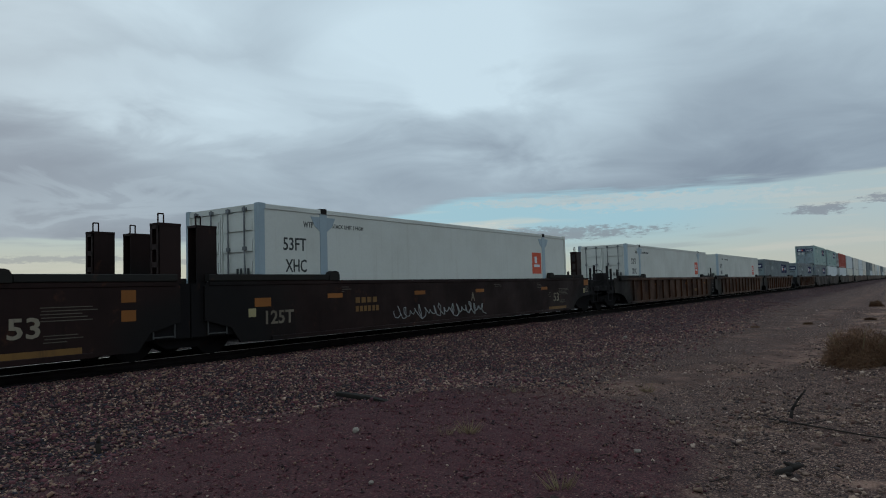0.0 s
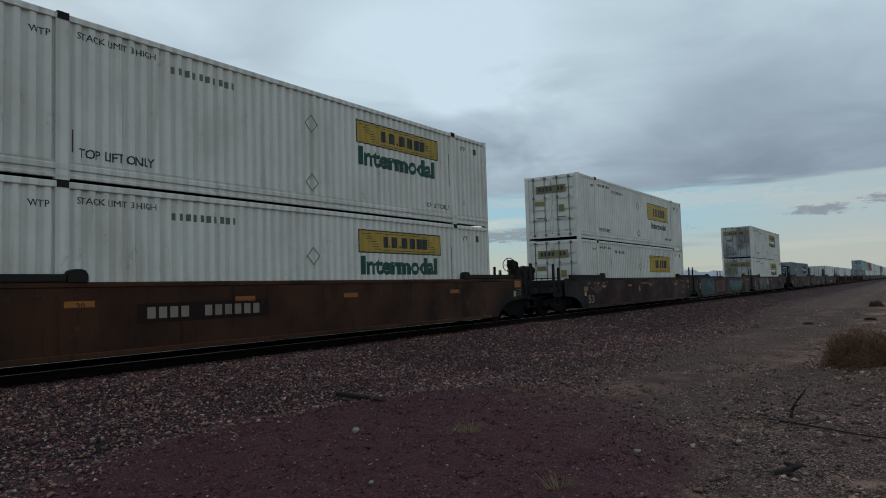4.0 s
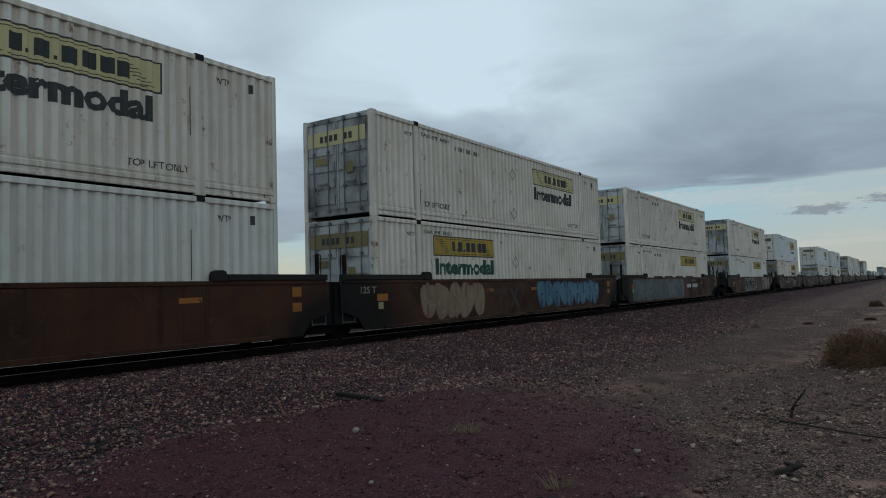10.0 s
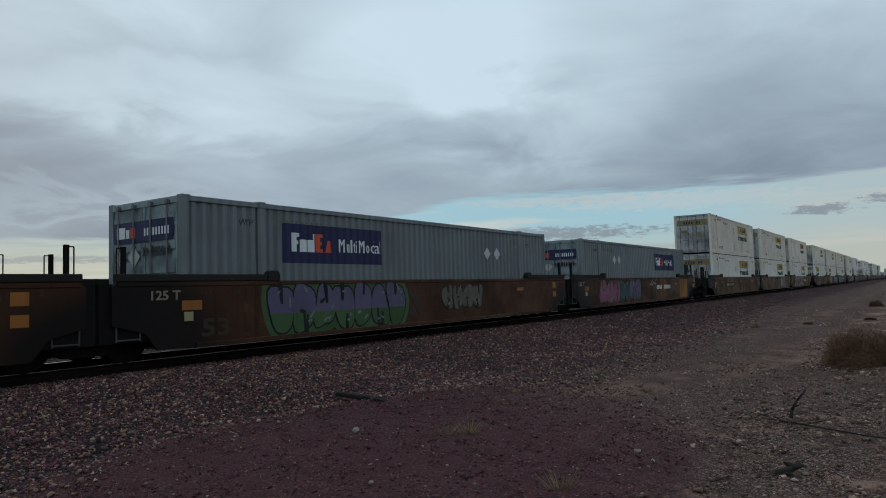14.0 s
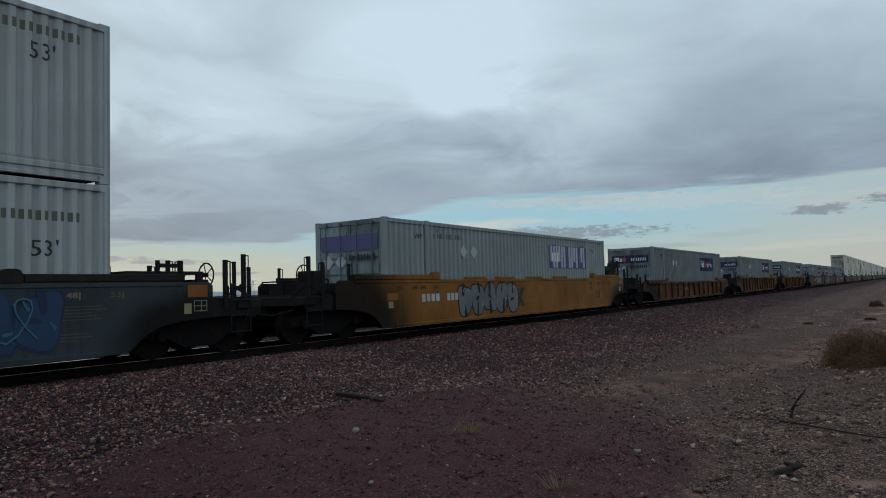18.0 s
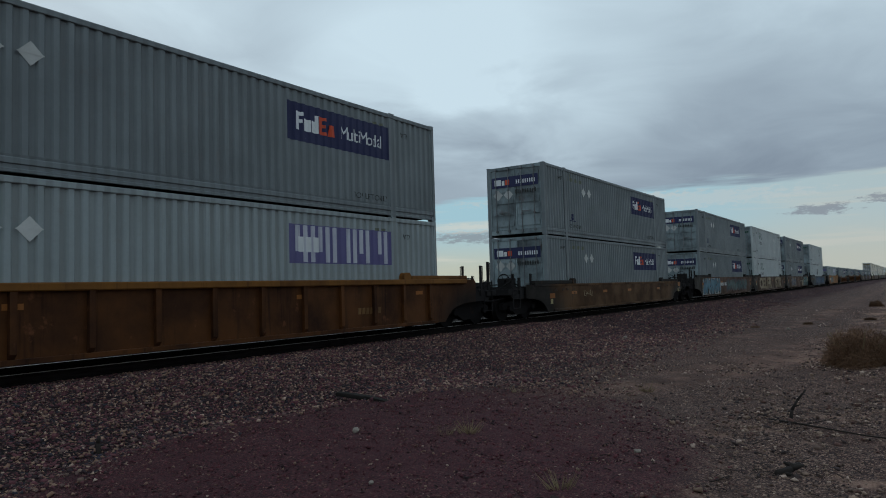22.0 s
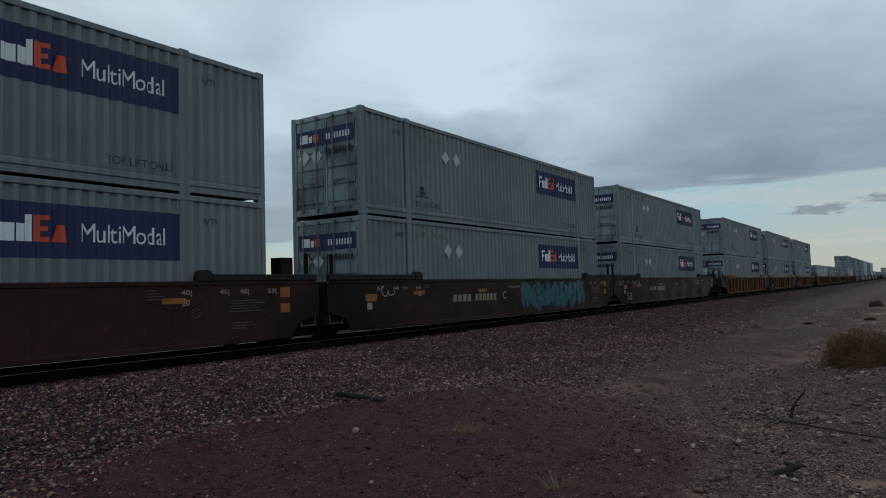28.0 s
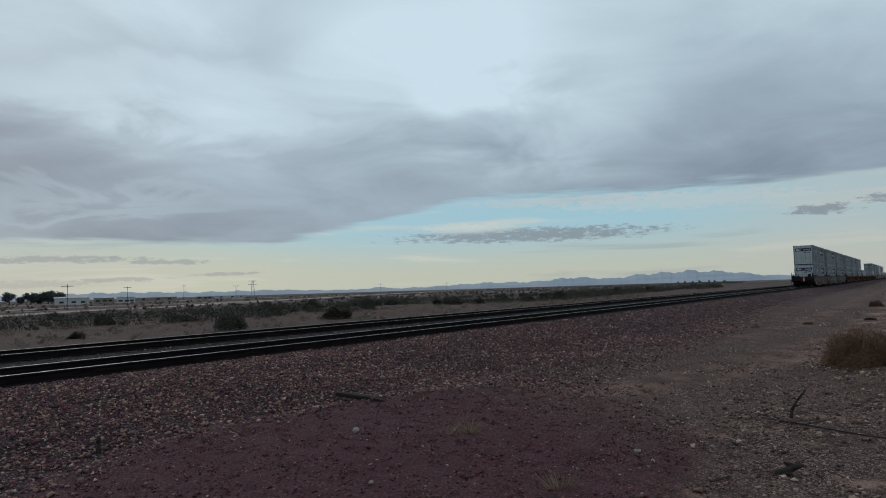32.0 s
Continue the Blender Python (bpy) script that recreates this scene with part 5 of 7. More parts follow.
def spray_letters(car, text, x0, x1, z0, z1, fill, edge, shade=None, aura=None, low=None, seed=0, py=NEAR, thick=0.05):
    """Block letters sprayed side by side, each leaning its own way, over an outline, a cast edge and a halo."""
    rng = random.Random(seed)
    wide = {"1": 0.62, "I": 0.4, "L": 0.82, "F": 0.85, "W": 1.3, "M": 1.3}
    room = [wide.get(ch, 1.0) for ch in text]
    unit = (x1 - x0) / sum(room)
    layers = [(aura, 0.13, 0.0, 0.0, 0.003), (shade, 0.05, 0.10, -0.07, 0.010), (edge, 0.055, 0.0, 0.0, 0.017), (fill, 0.0, 0.0, 0.0, 0.024)]
    geo = {}
    for i, ch in enumerate(text):
        cu = bpy.data.curves.new("letters", "FONT")
        cu.body, cu.resolution_u, cu.offset = ch, 4, thick
        ob = bpy.data.objects.new("letters", cu)
        me = bpy.data.meshes.new_from_object(ob)
        bpy.data.objects.remove(ob)
        bpy.data.curves.remove(cu)
        lo = [min(v.co[k] for v in me.vertices) for k in (0, 1)]
        hi = [max(v.co[k] for v in me.vertices) for k in (0, 1)]
        step = room[i] * unit
        w, lean = step * rng.uniform(1.0, 1.10), rng.uniform(-0.12, 0.16)
        top, bottom = z1 - rng.uniform(0, 0.08), z0 + rng.uniform(0, 0.08)
        cx, cz = x0 + (sum(room[:i]) + 0.5 * room[i]) * unit, (top + bottom) / 2
        flat = []
        for v in me.vertices:
            a, b = (v.co[0] - lo[0]) / (hi[0] - lo[0]) - 0.5, (v.co[1] - lo[1]) / (hi[1] - lo[1]) - 0.5
            flat.append((a * w + lean * b, b * (top - bottom)))
        faces = [tuple(p.vertices) for p in me.polygons]
        bpy.data.meshes.remove(me)
        for mat, grow, dx, dz, out in layers:
            if not mat:
                continue
            g = geo.setdefault((mat, out), Geo())
            kx, kz = 1 + 2 * grow / w, 1 + 2 * grow / (top - bottom)
            d = -py - out - 0.0012 * i
            g.poly([(cx + a * kx + dx, d, min(max(cz + b * kz + dz, 0.25), 1.47)) for a, b in flat], faces)
            if mat == fill and low:
                g2 = geo.setdefault((low, out + 0.004), Geo())
                mid = z0 + 0.42 * (z1 - z0)
                g2.poly([(cx + a, d - 0.004, min(cz + b, mid)) for a, b in flat], faces)
    for (mat, out), g in sorted(geo.items(), key=lambda q: q[0][1]):
        me = bpy.data.meshes.new("sprayed_word")
        me.from_pydata(g.v, [], g.f)
        me.materials.append(M[mat])
        part("sprayed_word" if mat == fill else "sprayed_outline", me, car, "sprayed block letters" if mat == fill else "")


def scribble(car, x0, x1, z0, z1, mat, seed, py=NEAR):
    """A thin sprayed tag."""
    rng = random.Random(seed)
    g = Geo()
    n = max(16, int((x1 - x0) / 0.045))
    zc, r = (z0 + z1) / 2, (z1 - z0) / 2
    turns = (x1 - x0) / (r * 1.1)
    ph = [rng.uniform(0, 6.28) for _ in range(3)]
    pts = []
    for i in range(n + 1):
        t = i / n
        a = 6.28319 * turns * t
        amp = r * (0.62 + 0.38 * math.sin(5.1 * t * turns / 3 + ph[0]))
        pts.append((x0 + (x1 - x0) * t + 0.62 * amp * math.cos(a + 0.8 * math.sin(2.3 * t + ph[1])), zc + amp * math.sin(a + 0.7 * math.sin(3.7 * t * turns + ph[2]))))
    for k, (a, b) in enumerate(zip(pts, pts[1:])):
        d = Vector((b[0] - a[0], b[1] - a[1]))
        t = Vector((-d.y, d.x)).normalized() * 0.011
        g.slab([(a[0] + t.x, a[1] + t.y), (a[0] - t.x, a[1] - t.y), (b[0] - t.x, b[1] - t.y), (b[0] + t.x, b[1] + t.y)], -py - 0.003 - 0.0003 * k, -py)
    part("sprayed_tag", g.mesh("sprayed_tag", M[mat]), car)


# ---- the train: front of the box bay, car kind, colour, lower box, upper box, marks, spray ----
SPEED = 30.104
ZI = 3.233
LOWZ, UPZ = ZI - TALL, ZI + 0.012
B, P, H, F, R, X, L, S = "blue", "pale", "panelled", "flat", "reefer", "reefer", "leaf", "slant"
TRAIN = [
    (49.87, "rib", "brown", (R, "reefer", 0), None, "", ()),
    (69.65, "rib", "brown", (R, "reefer", 0), None, "", ()),
    (89.60, "rib", "brown", (B, "grey", 0), None, "", ()),
    (113.30, "rib", "brown", (B, "grey", 0), None, "", ()),
    (132.80, "smooth", "soot", (B, "grey", 0), (B, "seagreen", 0), "", ()),
    (152.30, "smooth", "soot", ("plain", "clean", 0), (B, "seagreen", 0), "", ()),
    (176.00, "smooth", "soot", ("plain", "clean", 0), ("plain", "redbox", 0), "", ()),
    (195.60, "smooth", "brown", ("plain", "white", 0), ("plain", "clean", 0), "", ()),
    (26.28, "post", "soot", (R, "reefer", 0), None, "TnAf", (("tag", -3.6, 1.2, 0.36, 0.8, "s_white"),)),
    (6.57, "post", "soot", None, None, "TnCf", (("sp", -1.4, 1.0, 0.35, 0.85, "s_grey", "s_black", None),)),
    (-13.08, "post", "soot", (B, "grey", 0), None, "TnBf", ()),
    (-37.15, "smooth", "maroon", (H, "white", 0), (H, "white", 0), "5wA", (("sp", -5.8, -0.95, 0.28, 1.44, "s_ash", "s_black", None, "s_white", 0.85, "s_dusk"),)),
    (-56.87, "smooth", "maroon", None, None, "5C", (("sp", 0.8, 5.5, 0.42, 1.32, "s_teal", "s_black", None, "s_cyan"), ("sp", -3.4, -0.8, 0.42, 1.25, "s_plum", "s_rust", None), ("sp", -7.4, -4.1, 0.4, 1.4, "s_deep", "s_black", "s_deep"))),
    (-76.37, "smooth", "maroon", (F, "white", 5), (F, "white", 0), "5wB", (("tag", -7.4, -6.2, 0.8, 1.25, "s_silver"),)),
    (-100.37, "smooth", "brown", (H, "white", 0), (H, "white", 0), "t", (("plate", -4.8),)),
    (-120.17, "smooth", "brown", None, None, "t", (("tag", -1.0, 1.2, 0.7, 1.1, "s_silver"),)),
    (-140.10, "smooth", "brown", (F, "white", 5), (F, "clean", 0), "", (("sp", 1.4, 5.6, 0.35, 1.35, "s_silver", "s_black", "s_white"), ("plate", -4.8))),
    (-163.82, "smooth", "maroon", (H, "white", 0), (F, "clean", 0), "5nlB", (("tag", -3.9, -2.6, 0.95, 1.35, "s_silver"), ("tag", -2.0, 2.2, 0.85, 1.4, "s_white"), ("tag", 2.6, 7.0, 1.2, 1.42, "s_white"), ("tag", -1.0, 1.0, 0.4, 0.75, "s_silver"))),
    (-183.55, "smooth", "maroon", None, None, "5nlCwt", (("sp", 0.7, 1.7, 0.45, 1.35, "s_plum", "s_tan", None), ("tag", 3.0, 5.0, 1.2, 1.42, "s_silver"), ("tag", -4.4, -3.5, 0.7, 1.3, "s_silver"))),
    (-203.27, "smooth", "maroon", (H, "cream", 0), (F, "clean", 0), "5nlAw", (("tag", -3.2, 0.2, 1.1, 1.42, "s_silver"), ("tag", 2.0, 3.3, 0.5, 0.95, "s_white"), ("tag", 6.6, 7.2, 0.6, 1.1, "s_silver"))),
    (-226.97, "smooth", "brown", (H, "white", 5), (H, "cream", 1), "X", (("sp", -3.6, 0.95, 0.32, 1.42, "s_black", "s_white", None, "s_white"), ("word", "AUB", 1.12, 1.62, 0.48, 0.76, "s_white"), ("sp", 4.15, 8.45, 0.28, 1.46, "s_moss", "s_moss", None), ("letters", "714", 4.55, 8.30, 0.30, 1.46, "s_rosegrey", "s_black", "s_wine"))),
    (-250.84, "smooth", "brown", (H, "cream", 5), (H, "cream", 1), "b", (("sp", -7.9, 1.2, 0.27, 1.46, "s_slate", "s_dusk", "s_slate", "s_silver", 1.0), ("num", 2.1), ("tag", 3.2, 4.4, 1.2, 1.42, "s_silver"))),
    (-270.83, "smooth", "brown", (H, "cream", 4), (H, "cream", 1), "tx", (("sp", -6.2, -2.7, 0.35, 1.38, "s_sand", "s_rose", None, "s_tan"), ("sp", 1.2, 7.2, 0.42, 1.40, "s_sky", "s_blue", None, "s_silver"))),
    (-290.38, "smooth", "brown", (H, "white", 4), (H, "cream", 1), "", (("plate", -4.8), ("tag", -7.2, -5.0, 0.4, 0.9, "s_silver"), ("tag", -1.0, -0.2, 1.1, 1.35, "s_silver"))),
    (-314.51, "smooth", "ochre", (H, "white", 2), (H, "cream", 0), "tA5", (("sp", -6.2, 2.0, 0.34, 1.42, "s_plum", "s_white", "s_black", "s_silver", 0.44), ("num", 2.1))),
    (-333.96, "smooth", "ochre", (H, "white", 0), (H, "cream", 0), "t5x", (("letters", "IMAKS", 2.5, 5.2, 0.36, 1.42, "s_silver", "s_black", None, "s_blue"),)),
    (-353.51, "smooth", "ochre", (H, "white", 0), (H, "cream", 0), "5", (("plate", -4.6),)),
    (-377.31, "smooth", "brown", (B, "grey", 0), None, "t", (("sp", -6.5, -3.9, 0.30, 1.42, "s_pink", "s_plum", None, "s_silver"), ("sp", -3.9, -2.5, 0.32, 1.42, "s_deep", "s_black", None, "s_silver"), ("sp", -2.5, -0.8, 0.32, 1.42, "s_purple", "s_black", None, "s_silver"), ("patch", 2.66, 3.74, 0.38, 1.40, "rustchord"), ("patch", 6.51, 8.16, 0.30, 1.40, "amber"), ("tag", 1.0, 1.9, 1.05, 1.4, "s_white"), ("num", 1.95))),
    (-397.10, "smooth", "brown", (B, "grey", 4), None, "t5x", (("sp", -6.0, -1.2, 0.28, 1.44, "s_purple", "s_black", "s_green", "s_silver", 0.62, "s_green"), ("sp", 0.7, 3.0, 0.6, 1.34, "s_olive", "s_black", None, "s_silver"))),
    (-416.71, "smooth", "brown", (B, "grey", 0), None, "", (("sp", -1.4, 4.6, 0.38, 1.4, "s_sand", "s_deep", None, "s_cyan"), ("plate", -4.8))),
    (-440.40, "rib", "yellow", (B, "grey", 0), None, "", ()),
    (-464.18, "rib", "yellow", (B, "grey", 0), None, "", ()),
    (-487.75, "low", "yellow", (B, "grey", 0), None, "n", (("tag", -2.3, -1.2, 0.7, 1.0, "s_white"),)),
    (-511.24, "smooth", "amber", (P, "greymid", 0), None, "fx", (("sp", -4.7, -0.8, 0.34, 1.38, "s_silver", "s_black", None, "s_white"), ("num", -6.6))),
    (-535.14, "smooth", "slate", (S, "greybright", 0), (L, "greybright", 0), "n", (("sp", -3.8, 7.2, 0.36, 1.38, "s_blue", "s_deepblue", None, "s_sky"), ("tag", -3.6, 1.0, 0.5, 1.3, "s_sky"), ("tag", 1.2, 6.8, 0.45, 1.25, "s_sky"),)),
    (-558.77, "smooth", "brown", (B, "grey", 6), (B, "grey", 6), "t5", (("sp", -5.7, -1.7, 0.34, 1.38, "s_deepblue", "s_tan", None), ("sp", 3.9, 5.4, 0.30, 1.0, "s_sand", "s_sand", None), ("sp", 8.2, 9.6, 0.75, 1.42, "s_sand", "s_sand", None), ("letters", "LEWS", 4.75, 9.35, 0.27, 1.46, "s_sea", "s_black", "s_black", None, "s_deep"), ("plate", 1.9))),
    (-578.57, "smooth", "brown", (L, "greybright", 1), (L, "greybright", 1), "t", (("letters", "CELFR", -6.5, 0.2, 0.30, 1.45, "s_sand", None), ("letters", "STK", 2.4, 6.4, 0.34, 1.45, "s_sand", None))),
    (-597.98, "smooth", "brown", (B, "grey", 0), (B, "grey", 0), "", (("sp", -7.9, -3.0, 0.3, 1.42, "s_sky", "s_black", "s_white", "s_rose"), ("num", -2.8), ("sp", -0.9, 6.9, 0.40, 1.34, "s_deep", "s_plum", None))),
    (-621.62, "smooth", "ochre", (B, "grey", 0), (B, "grey", 0), "", (("tag", -4.8, -3.9, 0.7, 1.0, "s_tan"),)),
    (-645.36, "rib", "yellow", (P, "greymid", 0), (B, "grey", 0), "", ()),
    (-668.97, "rib", "yellow", (B, "grey", 0), None, "T", ()),
    (-688.35, "rib", "yellow", (B, "grey", 0), None, "T", ()),
    (-707.91, "rib", "yellow", (P, "greymid", 0), None, "", ()),
    (-731.62, "rib", "yellow", (B, "grey", 0), (B, "grey", 0), "T", ()),
    (-751.14, "rib", "yellow", (B, "grey", 0), (B, "grey", 0), "T", ()),
    (-770.57, "rib", "yellow", (B, "grey", 0), (B, "grey", 0), "", ()),
    (-793.90, "smooth", "maroon", (B, "grey", 0), (B, "grey", 0), "5nt", (("tag", -6.9, -6.0, 0.9, 1.4, "s_silver"),)),
    (-813.16, "smooth", "maroon", (B, "grey", 0), (B, "grey", 0), "nCw", (("sp", 0.3, 6.1, 0.34, 1.42, "s_teal", "s_black", None, "s_sky"), ("tag", 0.4, 6.0, 0.5, 1.3, "s_sky"), ("tag", -7.6, -7.0, 0.9, 1.4, "s_white"))),
    (-832.61, "smooth", "maroon", (B, "grey", 3), (B, "grey", 3), "5nBwt", (("tag", -7.3, -6.6, 0.75, 1.4, "s_silver"),)),
]
# gear on the coupled ends that differs from the low kind: rear, front
END_STYLES = {
    -37.15: ("low", "gallery"), -76.37: ("tank", "low"), -140.10: ("tank", "low"), -163.82: ("low", "tank"), -226.97: ("lowtank", "gallery"), -250.84: ("low", "tank"),
    -314.51: ("low", "frame"), -353.51: ("frame", "low"), -377.31: ("low", "tank"), -511.24: ("low", "tank"), -535.14: ("lowtank", "gallery"), -558.77: ("low", "tank"),
    -621.62: ("low", "tray"), -832.61: ("lowtank", "low"),
}
M["s_ash"] = paint("spray_paint_ash", (0.135, 0.132, 0.118), (0.075, 0.07, 0.062), 0.5, 0.4)
M["s_dusk"] = paint("spray_paint_dusk", (0.055, 0.060, 0.062), (0.03, 0.03, 0.03), 0.5, 0.4)
M["s_moss"] = paint("spray_paint_moss", (0.056, 0.062, 0.040), (0.035, 0.038, 0.03), 0.6, 0.5)
M["s_rosegrey"] = paint("spray_paint_rose_grey", (0.215, 0.165, 0.150), (0.13, 0.10, 0.09), 0.5, 0.5)
M["s_wine"] = paint("spray_paint_wine", (0.100, 0.018, 0.024), (0.05, 0.012, 0.014), 0.5, 0.4)
M["s_sea"] = paint("spray_paint_sea", (0.030, 0.125, 0.130), (0.10, 0.125, 0.055), 0.6, 0.3)
M["s_slate"] = paint("spray_paint_slate", (0.090, 0.112, 0.116), (0.060, 0.066, 0.064), 0.6, 0.5)
# far ahead the train goes on the same way
for i, (low_box, up_box) in enumerate([(("plain", "white", 0), ("plain", "white", 0)), (("plain", "clean", 0), ("plain", "clean", 0)), (("plain", "cream", 0), ("plain", "white", 0)), (("plain", "grey", 0), ("plain", "grey", 0)), (("plain", "clean", 0), ("plain", "grey", 0)), (("plain", "white", 0), ("plain", "cream", 0))] * 3):
    TRAIN.append((219.4 + (i % 3) * 19.65 + (i // 3) * 63.1, "smooth", "brown", low_box, up_box, "", ()))
TRAIN.sort(key=lambda r: -r[0])
RIDERS = []  # everything that rolls with the train: (thing, its pose at the start)
TINTS = {"brown": "rust-brown", "ochre": "yellow-brown", "yellow": "weathered yellow ribbed", "amber": "orange-yellow", "maroon": "dark maroon", "soot": "blackened dark", "slate": "blue-grey"}


def build_train():
    for i, (u, kind, color, lower, upper, marks, spray) in enumerate(TRAIN):
        ahead = TRAIN[i - 1][0] - u if i else 30.0
        behind = u - TRAIN[i + 1][0] if i + 1 < len(TRAIN) else 30.0
        front, rear = ("c" if ahead > 21.6 else "j"), ("c" if behind > 21.6 else "j")
        tall = {"low": 1.25}.get(kind, 1.49)
        if u == -621.62:
            tall = 1.27
        load = "empty" if not lower else ("carrying two stacked containers" if upper else "carrying one container")
        label = TINTS[color] + " steel well car, " + load + (", sprayed with paint" if any(s[0] == "sp" for s in spray) else "")
        m = pose(u - HALF, 0, 0)
        car = well_car(kind, color, m, rear, front, marks + ("F" if front == "c" else ""), tall, 2 if color == "maroon" and -210 < u < -160 else int(color == "amber" or "b" in marks), label, u > 60, END_STYLES.get(u, ("low", "low")))
        py = 1.36 if kind in ("rib", "low") else NEAR
        for k, s in enumerate(spray):
            if s[0] == "sp":
                sprayed(car, s[1], s[2], s[3], s[4], s[5], s[6], s[7], int(-u * 7) + k, s[9] if len(s) > 9 else 0.72, py, s[8] if len(s) > 8 else None, s[10] if len(s) > 10 else None)
            elif s[0] == "tag":
                scribble(car, s[1], s[2], s[3], s[4], s[5], int(-u * 3) + k, py)
            elif s[0] == "word":
                if len(s) > 7:
                    part("sprayed_ground", lettering(s[1], s[3] - s[2] + 0.16, s[5] - s[4] + 0.12, s[7], s[2] - 0.1, s[4] - 0.06, -py - 0.028, False, 0.09), car)
                part("sprayed_word", lettering(s[1], s[3] - s[2], s[5] - s[4], s[6], s[2], s[4], -py - (0.036 if len(s) > 7 else 0.004), False, 0.05), car, "broad sprayed block letters")
            elif s[0] == "letters":
                spray_letters(car, *s[1:], seed=int(-u) + k, py=py)
            elif s[0] == "patch":
                sign("paint_patch", [s[1:5]], s[5], -py, False, car, 0.004, "square of fresher paint")
            elif s[0] == "plate":
                sign("number_plate", [(s[1], s[1] + 3.1, 0.74, 1.10)], "soot", -py, False, car, 0.006)
                sign("number_bar", [r[:4] for r in blocks(4, s[1] + 0.2, s[1] + 1.15, 0.82, 1.03, 0.3) + blocks(6, s[1] + 1.45, s[1] + 2.9, 0.82, 1.03, 0.32)], "stencil", -py - 0.007, False, car, 0.006)
            else:
                sign("number_bar", [r[:4] for r in blocks(4, s[1], s[1] + 0.95, 0.86, 1.08, 0.3) + blocks(6, s[1] + 1.3, s[1] + 2.6, 0.86, 1.08, 0.32)], "placard", -py, False, car, 0.008)
        RIDERS.append((car, m))
        for spec, z in ((lower, LOWZ), (upper, UPZ)):
            if spec:
                mm = pose(u - LONG, 0, z)
                RIDERS.append((container(spec[0], spec[1], mm, z == UPZ, spec[2], u > 60), mm))
    # the last car carries a red end marker and a curved hose guard
    last = RIDERS[-3][0]
    geo_part("end_marker", (), "flag", lambda g: (g.box(-HALF - 3.50, -HALF - 3.38, -0.42, -0.16, 0.75, 1.3, 0.02), g.rod((-HALF - 3.44, -0.29, 1.3), (-HALF - 3.44, -0.29, 1.42), 0.08, 10)), last, "bright red end-of-train marker")
    geo_part("marker_stripe", (), "signwhite", lambda g: g.box(-HALF - 3.507, -HALF - 3.502, -0.32, -0.26, 0.8, 1.25), last)
    geo_part("hose_guard", (), "galv", lambda g: g.path([(-HALF - 1.9, 1.15, 1.4), (-HALF - 1.9, 1.15, 2.1), (-HALF - 1.6, 1.15, 2.45), (-HALF - 1.2, 1.15, 2.65), (-HALF - 0.1, 1.15, 2.66)], 0.025), last)


build_train()


# ---- the ground and what stands on it ----
def heap(x, y):
    """Below 1 inside the spread of purple-red crushed stone."""
    return ((x - 0.35 * (y + 8.5) - 5.4) / 5.2) ** 2 + ((y + 8.5) / 3.0) ** 2


def height(x, y):
    """The lie of the land: gravel road, ballast shoulder, two tracks, low desert beyond."""
    x, y = np.asarray(x, float), np.asarray(y, float)

    def step(a, b, t):
        k = np.clip((t - a) / (b - a), 0, 1)
        return k * k * (3 - 2 * k)
    z = -0.56 + 0.375 * step(-5.6, -1.35, y) ** 0.8
    z = z - 0.95 * step(6.6, 10.5, y)
    far = np.hypot(x, y + 13.0)
    z = z + 0.0085 * np.clip(far - 220, 0, 900) * step(60.0, -20.0, np.degrees(np.arctan2(x, y + 13.0)) + 0.0) * (y > 20)
    z = z + 0.05 * np.sin(x * 0.31 + 1.0) * np.sin(y * 0.47) * (y < -4.5) + 0.02 * np.sin(x * 1.3 + y * 0.9) * (y < -3.0)
    z = z + 0.22 * np.sin(x * 0.05 + 2) * np.sin(y * 0.06 + x * 0.02) * step(14, 40, y)
    z = z + 0.085 * step(1.22, 0.80, heap(x, y))
    z = z + 0.10 * step(-10.5, -13.0, y) * step(8, 14, x) * (0.6 + 0.4 * np.sin(x * 0.9))
    return z


